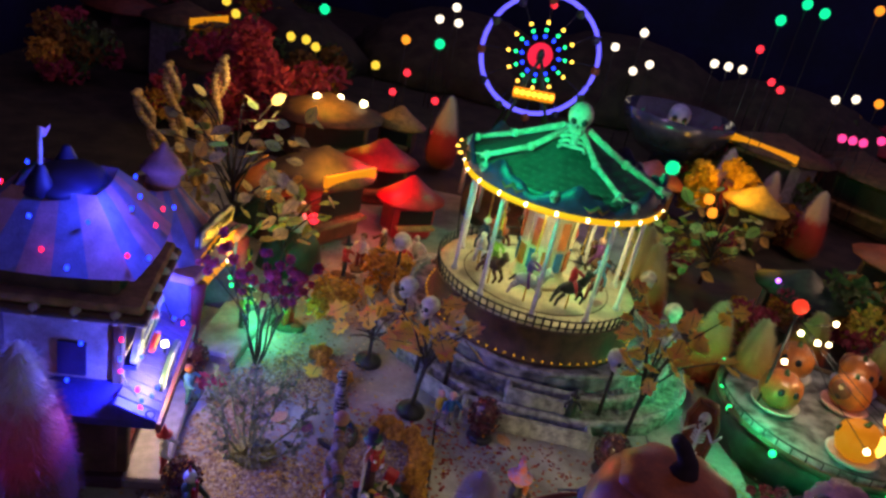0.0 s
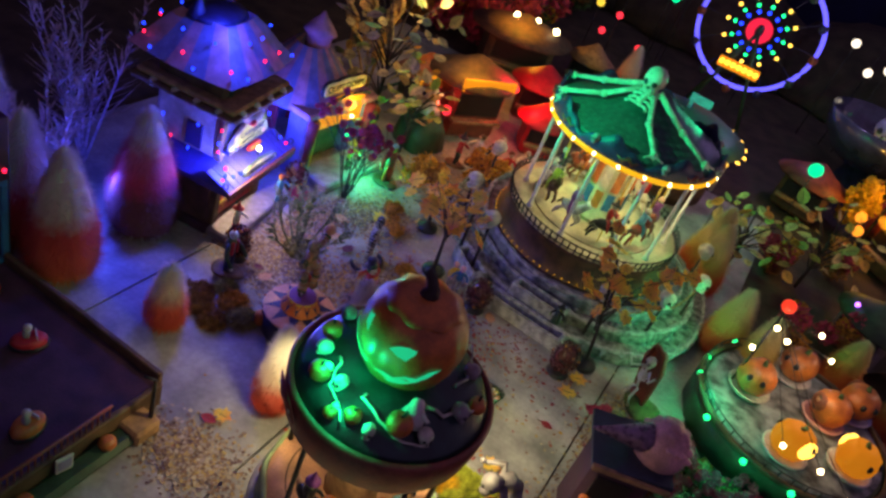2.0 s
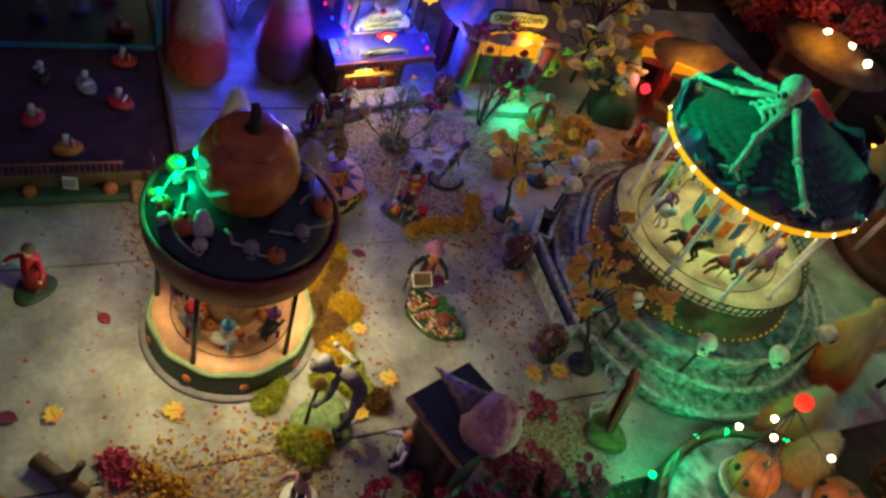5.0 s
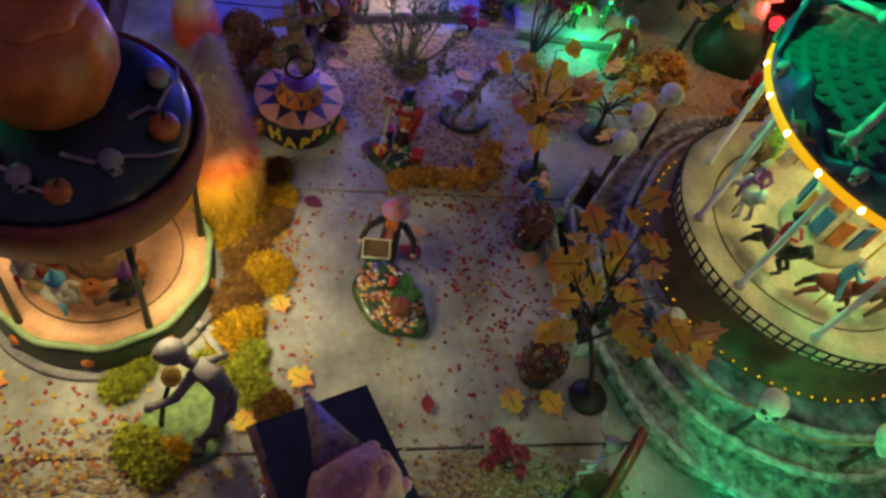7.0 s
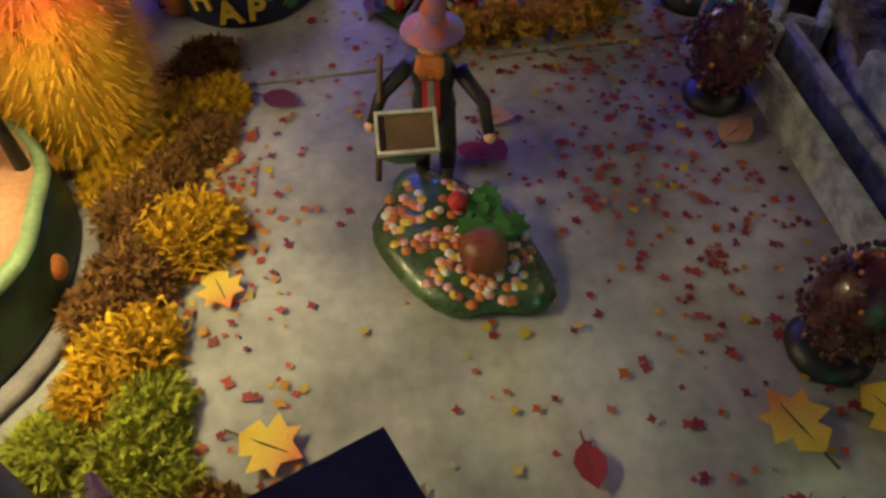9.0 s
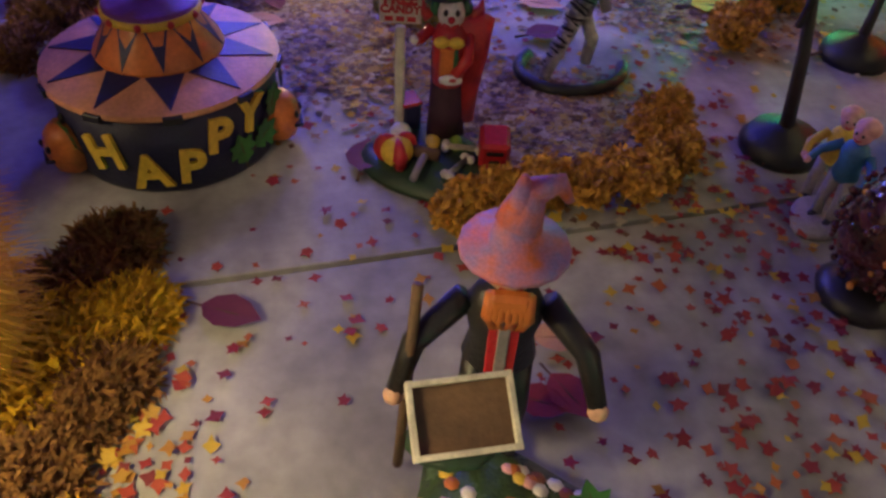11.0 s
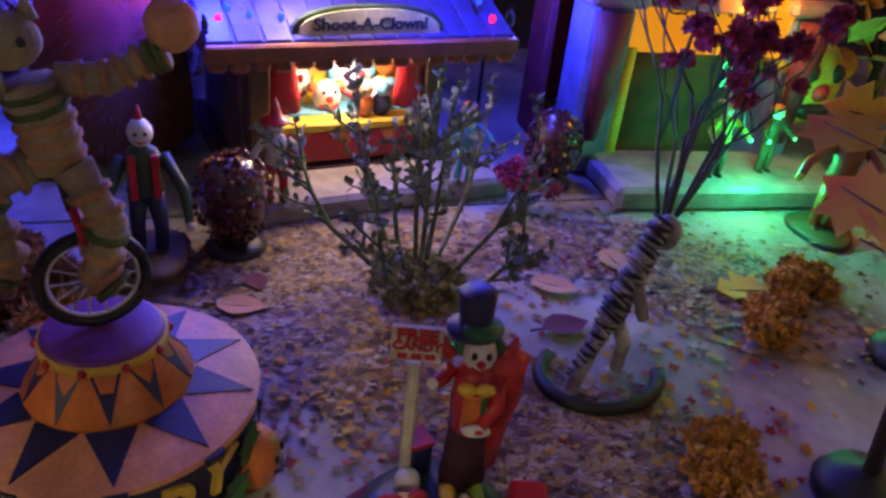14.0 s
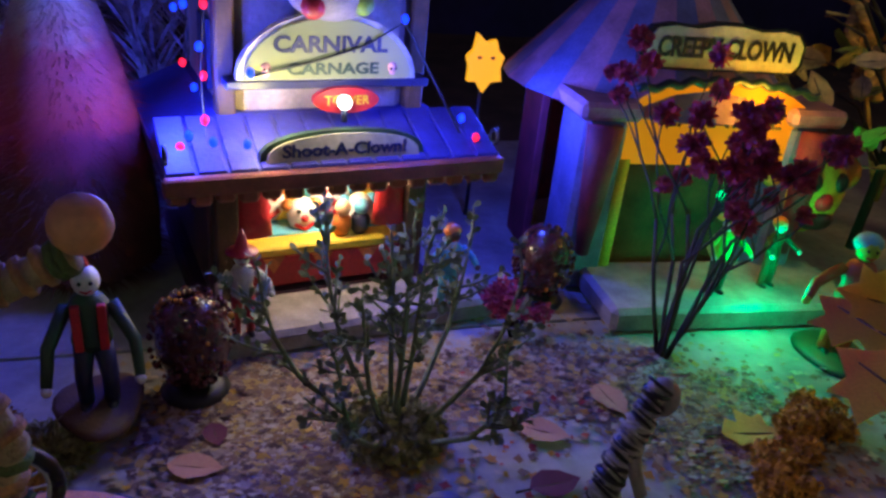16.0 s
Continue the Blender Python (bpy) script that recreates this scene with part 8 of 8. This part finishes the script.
for x, y, mt, lit in ((0.472, 0.745, BONE, False), (0.510, 0.812, WHITE, False), (0.522, 0.682, WHITE, True), (0.552, 0.768, PINK, False), (0.580, 0.810, LILAC, False), (0.585, 0.715, WHITE, True)):
    c = thing("pumpkin_cup", "orange pumpkin teacup " + ("lit from inside" if lit else "with a carved face on its saucer"), "teacup car", (x, y, 0.038), rng.uniform(0, 360), "pumpkin cups")
    part("saucer", Mesh().lathe([(0.012, 0), (0.022, 0.004), (0.0235, 0.007), (0.020, 0.006), (0.01, 0.004)], mt, 26), c)
    p = Mesh()
    # lit cups: shell and opening glow by themselves, there is no lamp within
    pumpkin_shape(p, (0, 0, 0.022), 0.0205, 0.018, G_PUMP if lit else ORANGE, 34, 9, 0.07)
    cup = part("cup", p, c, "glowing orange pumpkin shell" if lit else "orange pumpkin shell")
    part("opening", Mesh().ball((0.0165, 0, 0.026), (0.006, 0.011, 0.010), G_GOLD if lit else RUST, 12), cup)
    part("rider", Mesh().ball((0.018, 0.001, 0.022), (0.004, 0.0055, 0.006), DKPURPLE, 9).ball((0.0195, 0.001, 0.030), 0.0036, SKIN, 9).ball((0.0185, 0.001, 0.0325), (0.0038, 0.0038, 0.0022), BROWN, 8), c, "small painted rider")
    for s in (-1, 1):
        part("eye", Mesh().ball((-0.017, s * 0.007, 0.027), (0.003, 0.0035, 0.004), BLACK, 8), cup)
    part("stem", Mesh().tube([(0, 0, 0.037), (0.002, 0.001, 0.043)], [0.003, 0.0018], MOSSGREEN, 7), cup)
lamps = {"green": (G_GREEN, ((0.424, 0.728, 0.037), (0.446, 0.668, 0.037), (0.491, 0.640, 0.037), (0.540, 0.638, 0.037), (0.424, 0.762, 0.037), (0.444, 0.820, 0.037))), "white": (G_WARM, ((0.468, 0.715, 0.130), (0.455, 0.724, 0.132), (0.446, 0.713, 0.106), (0.495, 0.746, 0.138), (0.51, 0.65, 0.07), (0.545, 0.64, 0.075), (0.575, 0.63, 0.07), (0.53, 0.80, 0.09)))}
gb = Mesh().ball((0, 0, 0), 0.0034, G_GREEN, 9).tube([(0, 0, -0.006), (0, 0, -0.002)], 0.0014, DKGREEN, 6)
for p in lamps["green"][1]:
    single("rim_bulb", gb, "lit green bulb on the teacup ride's rim", "bulb", p, group="green rim bulbs")
wire = thing("bulb_garland", "hanging garland of small warm bulbs on a pole", "string lights", (0.454, 0.741, 0))
part("pole", Mesh().tube([(0, 0, 0), (0, 0, 0.144)], 0.0014, IRON, 6), wire)
part("red_globe", Mesh().ball((0, 0, 0.150), 0.0072, glow("red_globe", (1.0, 0.05, 0.02), 0.9), 14), wire, "glowing red globe")
for x, y, z in lamps["white"][1]:
    part("bulb", Mesh().ball((x - 0.454, y - 0.741, z), 0.0027, G_WARM, 9), wire)
    part("wire", Mesh().tube([(0, 0, 0.140), ((x - 0.454) / 2, (y - 0.741) / 2, (0.14 + z) / 2 - 0.006), (x - 0.454, y - 0.741, z)], 0.0004, BLACK, 4), wire)
lamp("green_rim_light", (0.436, 0.69, 0.055), GREEN, 0.10, 0.004)
lamp("green_rim_light", (0.475, 0.60, 0.055), GREEN, 0.08, 0.004)

# ---- far fairground ----
fw = thing("ferris_wheel", "ferris wheel with a glowing blue rim and coloured spokes", "ferris wheel", (0.246, 1.583, 0), 6)
part("rim_light", Mesh().tube([(0.112 * math.cos(a), 0, 0.187 + 0.112 * math.sin(a)) for a in np.linspace(0, 6.2832, 65)], 0.0042, G_RING, 8), fw, "glowing blue rim")
part("hub", Mesh().lathe([(0.022, -0.004), (0.024, 0), (0.022, 0.004)], glow("red_hub", (1.0, 0.02, 0.06), 0.9), 24, T=Matrix.Translation((0, 0, 0.187)) @ pose(0, 0, 0, 90, 0, 0)), fw, "red lit hub")
part("hub_face", Mesh().ball((0, -0.006, 0.187), (0.008, 0.004, 0.014), BLACK, 12), fw)
for i in range(12):
    a = 0.5236 * i
    sp = part("spoke", Mesh().tube([(0.02 * math.cos(a), 0, 0.187 + 0.02 * math.sin(a)), (0.108 * math.cos(a), 0, 0.187 + 0.108 * math.sin(a))], 0.0011, IRON, 5), fw)
    for k, g in ((0.036, G_BLUE), (0.048, G_GREEN), (0.062, G_GOLD)):
        part("spoke_bulb", Mesh().ball((k * math.cos(a), -0.003, 0.187 + k * math.sin(a)), 0.0036, g, 8), sp)
    g = part("gondola", Mesh().lathe([(0.004, 0), (0.008, 0.004), (0.0085, 0.012), (0.003, 0.018)], (RUST, NAVY, DKGREEN)[i % 3], 12), fw, T=Matrix.Translation((0.112 * math.cos(a), 0, 0.170 + 0.112 * math.sin(a))))
for s in (-1, 1):
    for d in (-1, 1):
        part("leg", Mesh().tube([(s * 0.06, d * 0.025, 0), (0, d * 0.012, 0.187)], 0.0035, DKGREEN, 7), fw)
part("name_board", Mesh().box((0, -0.03, 0.118), (0.080, 0.006, 0.020), BACKYEL, bev=0.3), fw, "amber lit name board")
for i in range(7):
    part("board_bulb", Mesh().ball((-0.034 + 0.0113 * i, -0.036, 0.120), 0.0058, G_AMBER, 8), fw)
uf = thing("bowl_ride", "large dark glassy bowl ride with amber bulbs", "fairground ride", (0.532, 1.568, 0))
GLASSY = material("smoky_bowl", (0.05, 0.05, 0.09), 0.15, 0.4, 40, 0.1, coat=1.0)
part("bowl", Mesh().lathe([(0.03, 0.05), (0.07, 0.07), (0.10, 0.105), (0.108, 0.140), (0.104, 0.142), (0.09, 0.11), (0.05, 0.08), (0.01, 0.075)], GLASSY, 40), uf)
part("stand", Mesh().lathe([(0.05, 0), (0.035, 0.01), (0.028, 0.05)], NAVY, 20), uf)
part("skull", skull_shape(Mesh(), (0, 0, 0.135), 0.024, pose(0, 0, 0, 0, 0, -100), LILAC), uf, "pale lilac skull")
for i in range(8):
    a = radians(-150 + 17 * i)
    part("bulb", Mesh().ball((0.045 * math.cos(a), 0.045 * math.sin(a), 0.103), 0.0058, G_GOLD, 8), uf)
for i in range(3):
    part("green_bulb", Mesh().ball((0.012 * (i - 1), -0.02, 0.108 + 0.006 * (i % 2)), 0.0058, G_GREEN, 8), uf)

g2 = thing("small_carousel", "small green-lit carousel roof with gold bulbs", "carousel", (0.235, 1.20, 0))
g2.scale = (1.6, 1.6, 0.80)
part("roof", Mesh().lathe([(0.066, 0.118), (0.068, 0.122), (0.05, 0.138), (0.03, 0.148), (0.006, 0.156)], ROOFTEAL, 36), g2)
part("drum", Mesh().lathe([(0.055, 0), (0.055, 0.035), (0.02, 0.04), (0.02, 0.118)], BROWN, 28), g2)
for i in range(22):
    a = 6.2832 * i / 22
    part("bulb", Mesh().ball((0.069 * math.cos(a), 0.069 * math.sin(a), 0.119), 0.0024, G_GOLD, 8), g2)
for i in range(8):
    a = 0.785 * i
    part("pole", Mesh().tube([(0.058 * math.cos(a), 0.058 * math.sin(a), 0.03), (0.058 * math.cos(a), 0.058 * math.sin(a), 0.12)], 0.002, WHITE, 7), g2)
part("finial", Mesh().tube([(0, 0, 0.15), (0, 0, 0.175)], 0.002, SKYP, 6).box((0.008, 0, 0.178), (0.022, 0.003, 0.016), SKYP), g2, "sky blue flag")
lamp("small_carousel_light", (0.29, 1.09, 0.21), GREEN, 0.45, 0.006)


def stall(at, rz, wall, roof_m, label, w=0.06, h=0.06, sign=None):
    s = thing("market_stall", label, "stall", at, rz, "midway stalls")
    part("wall", Mesh().box((0, 0, h / 2), (w * 0.8, w, h), wall), s)
    part("roof", Mesh().lathe([(w * 0.78, h), (w * 0.80, h + 0.003), (w * 0.4, h + 0.018), (0.004, h + 0.034)], roof_m, 14, T=Matrix.Diagonal((0.85, 1, 1, 1)), wob=lambda a, j: 1 + 0.05 * math.sin(7 * a)), s)
    part("counter", Mesh().box((w * 0.45, 0, h * 0.4), (0.012, w * 0.9, 0.005), TAN), s)
    # black sheet on the solid wall, in place of shade inside the hatch
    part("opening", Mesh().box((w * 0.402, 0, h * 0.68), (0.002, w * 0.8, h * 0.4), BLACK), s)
    if sign:
        part("sign", Mesh().box((w * 0.5, 0, h + 0.008), (0.005, w * 0.95, 0.018), sign), s)
    return s


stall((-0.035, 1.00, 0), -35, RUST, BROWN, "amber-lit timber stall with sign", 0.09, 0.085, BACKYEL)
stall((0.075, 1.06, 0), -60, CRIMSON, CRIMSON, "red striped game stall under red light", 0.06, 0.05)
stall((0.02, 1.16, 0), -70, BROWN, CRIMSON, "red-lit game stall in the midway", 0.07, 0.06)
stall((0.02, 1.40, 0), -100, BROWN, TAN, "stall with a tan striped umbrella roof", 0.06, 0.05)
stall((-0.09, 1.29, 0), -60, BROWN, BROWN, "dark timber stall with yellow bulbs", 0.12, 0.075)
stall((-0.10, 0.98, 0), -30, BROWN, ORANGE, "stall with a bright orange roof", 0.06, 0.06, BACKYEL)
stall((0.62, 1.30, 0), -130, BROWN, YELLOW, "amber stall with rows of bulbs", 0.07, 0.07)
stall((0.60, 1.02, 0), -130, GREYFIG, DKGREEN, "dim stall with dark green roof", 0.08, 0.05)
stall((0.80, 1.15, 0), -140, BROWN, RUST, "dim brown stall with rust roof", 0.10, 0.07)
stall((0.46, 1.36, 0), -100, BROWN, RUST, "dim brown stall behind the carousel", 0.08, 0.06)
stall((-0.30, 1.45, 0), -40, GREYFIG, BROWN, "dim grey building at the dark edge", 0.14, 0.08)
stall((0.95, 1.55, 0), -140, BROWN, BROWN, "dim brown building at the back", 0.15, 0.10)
single("ghost_figurine", gh, "large white ghost beside the midway path", "figurine", (-0.045, 0.90, 0.05))
for bx, by, br, bh in ((-0.58, 1.75, 0.20, 0.09), (-0.50, 2.05, 0.26, 0.14), (-0.30, 1.95, 0.18, 0.11), (0.10, 2.20, 0.30, 0.16), (0.55, 2.25, 0.32, 0.18), (0.95, 2.10, 0.30, 0.16)):
    single("rock_bluff", Mesh().lathe([(br, 0), (br * 0.92, bh * 0.3), (br * 0.75, bh * 0.62), (br * 0.45, bh * 0.9), (br * 0.1, bh)], EARTH, 40, wob=lambda a, j: 1 + 0.08 * math.sin(5 * a + j) + 0.05 * math.sin(13 * a + 2 * j)), "dark brown rocky bluff behind the fairground", "rock", (bx, by, 0), group="rocky bluffs")
single("dark_mound", Mesh().lathe([(0.035, 0), (0.03, 0.03), (0.018, 0.05), (0.005, 0.052)], DKGREEN, 16, wob=lambda a, j: 1 + 0.1 * math.sin(4 * a)), "dark green mound under the ghost", "mound", (-0.045, 0.90, 0))
m = Mesh()
R = random.Random(77)
for i in range(14):
    clump(m, (R.uniform(-0.06, 0.06), R.uniform(-0.05, 0.05), R.uniform(0.02, 0.16)), 0.035, BERRY, 300, R, 0.006, 0.9)
m.tube([(0, 0, 0), (0, 0, 0.1)], 0.004, TWIG, 7)
single("red_tree", m, "large dark red leafy tree in the far fairground", "miniature tree", (-0.20, 1.36, 0.0))
for x, y in ((0.50, 0.93), (0.56, 0.98), (0.66, 1.0), (0.45, 1.12), (0.72, 1.12), (0.55, 1.2), (0.02, 0.80), (0.07, 0.88)):
    m = Mesh()
    for i in range(7):
        clump(m, (R.uniform(-0.02, 0.02), R.uniform(-0.02, 0.02), R.uniform(0.01, 0.05)), 0.018, (BERRY, HEDGE, MOSSB)[i % 3] if x > 0.3 else HEDGE, 160, R, 0.004, 0.8)
    single("autumn_bush", m, "dim red and brown autumn bush", "miniature bush", (x, y, 0), group="autumn bushes")
m = Mesh()
for i in range(10):
    clump(m, (R.uniform(-0.05, 0.05), R.uniform(-0.03, 0.03), R.uniform(0.03, 0.12)), 0.02, MOSSY, 160, R, 0.006, 0.9)
m.tube([(0, 0, 0), (0, 0, 0.09)], 0.003, TWIG, 6)
single("golden_tree", m, "golden leafy tree beside the bowl ride", "miniature tree", (0.575, 1.351, 0))
lamp("golden_tree_light", (0.56, 1.28, 0.12), AMBER, 0.25, 0.006)
lamp("far_light_amber", (-0.08, 1.24, 0.14), AMBER, 0.35, 0.006)
lamp("far_light_violet", (0.4, 1.4, 0.28), (0.6, 0.4, 1.0), 0.5, 0.01)
lamp("far_light_warm", (0.75, 1.05, 0.25), (1.0, 0.6, 0.4), 0.6, 0.01)


def bulbs(spots, g, colour, r=0.0058):
    """Far coloured bulbs, each on its own little post."""
    me = Mesh().ball((0, 0, 0), r, g, 8).data("bulb")
    for x, y, z in spots:
        t = thing("garden_bulb", "far " + colour + " bulb on a thin dark post", "bulb", (x, y, 0), 0, colour + " bulbs")
        part("bulb", me, t, T=Matrix.Translation((0, 0, max(z, 0.02))))
        part("post", Mesh().tube([(0, 0, 0), (0, 0, max(z, 0.02))], 0.001, BLACK, 5), t)


bulbs(((0.07, 1.75, 0.22), (0.04, 1.75, 0.19), (0.08, 1.75, 0.19), (0.46, 1.75, 0.17), (0.49, 1.75, 0.19), (0.41, 1.75, 0.21), (0.46, 1.75, 0.25), (0.62, 1.75, 0.22), (0.65, 1.75, 0.22), (0.68, 1.75, 0.22), (0.89, 1.75, 0.20), (0.93, 1.75, 0.21)), glow("pale_bulb", (1.0, 0.85, 0.65), 1.6), "white", 0.009)
bulbs(((-0.42, 1.75, 0.09), (-0.20, 1.75, 0.16), (0.05, 1.75, 0.14), (0.72, 1.75, 0.33), (-0.82, 1.75, 0.04), (0.76, 1.75, 0.37), (0.44, 1.2, 0.13), (0.80, 1.75, 0.36)), glow("dim_green_bulb", (0.0, 1.0, 0.35), 1.0), "green", 0.011)
bulbs(((-0.36, 1.6, 0.16), (-0.34, 1.6, 0.14), (-0.23, 1.6, 0.12), (-0.20, 1.6, 0.12), (-0.18, 1.6, 0.11), (-0.06, 1.6, 0.10)), glow("dim_yellow_bulb", (1.0, 0.65, 0.05), 1.0), "yellow", 0.009)
bulbs(((-0.106, 1.276, 0.102), (-0.073, 1.297, 0.102), (-0.035, 1.30, 0.10)), G_WARM, "warm", 0.006)
bulbs(((-0.01, 1.6, 0.16), (0.83, 1.6, 0.39), (0.90, 1.6, 0.23), (0.71, 1.6, 0.03), (0.55, 1.28, 0.05), (0.545, 1.30, 0.065), (0.60, 1.29, 0.075), (0.605, 1.30, 0.06)), glow("dim_orange_bulb", (1.0, 0.30, 0.02), 1.3), "orange", 0.009)
bulbs(((0.01, 1.5, 0.12), (-0.01, 1.5, 0.08), (0.07, 1.5, 0.08), (0.26, 1.7, 0.29), (0.26, 1.7, 0.27), (0.65, 1.5, 0.24), (0.67, 1.5, 0.23), (0.61, 1.5, 0.29), (0.08, 1.5, 0.02), (-0.026, 0.918, 0.057)), glow("dim_red_bulb", (1.0, 0.03, 0.05), 1.5), "red", 0.007)
bulbs(((0.81, 1.5, 0.17), (0.83, 1.5, 0.17), (0.85, 1.5, 0.17), (0.88, 1.5, 0.18)), glow("dim_pink_bulb", (1.0, 0.05, 0.25), 1.5), "pink", 0.008)
bulbs(((0.575, 1.00, 0.055), (0.60, 1.02, 0.05), (0.56, 1.01, 0.065)), G_VIOLET, "violet", 0.003)

R = random.Random(91)
for i in range(46):
    x, y = (R.uniform(0.62, 1.5), R.uniform(0.85, 2.3)) if i % 3 else (R.uniform(-0.62, -0.15), R.uniform(1.25, 2.3))
    m = Mesh()
    tall = R.uniform(0.05, 0.13)
    for k in range(7):
        clump(m, (R.uniform(-0.04, 0.04), R.uniform(-0.04, 0.04), R.uniform(0.01, tall)), 0.03, (BERRY, HEDGE, MOSSB, MOSSGREEN)[(i + k) % 4], 90, R, 0.008, 0.8)
    single("autumn_bush", m, "dim autumn bush in the far fairground", "miniature bush", (x, y, 0), group="far autumn bushes")
for i in range(12):
    x, y = (R.uniform(0.7, 1.4), R.uniform(1.0, 2.2)) if i % 3 else (R.uniform(-0.6, -0.3), R.uniform(1.5, 2.2))
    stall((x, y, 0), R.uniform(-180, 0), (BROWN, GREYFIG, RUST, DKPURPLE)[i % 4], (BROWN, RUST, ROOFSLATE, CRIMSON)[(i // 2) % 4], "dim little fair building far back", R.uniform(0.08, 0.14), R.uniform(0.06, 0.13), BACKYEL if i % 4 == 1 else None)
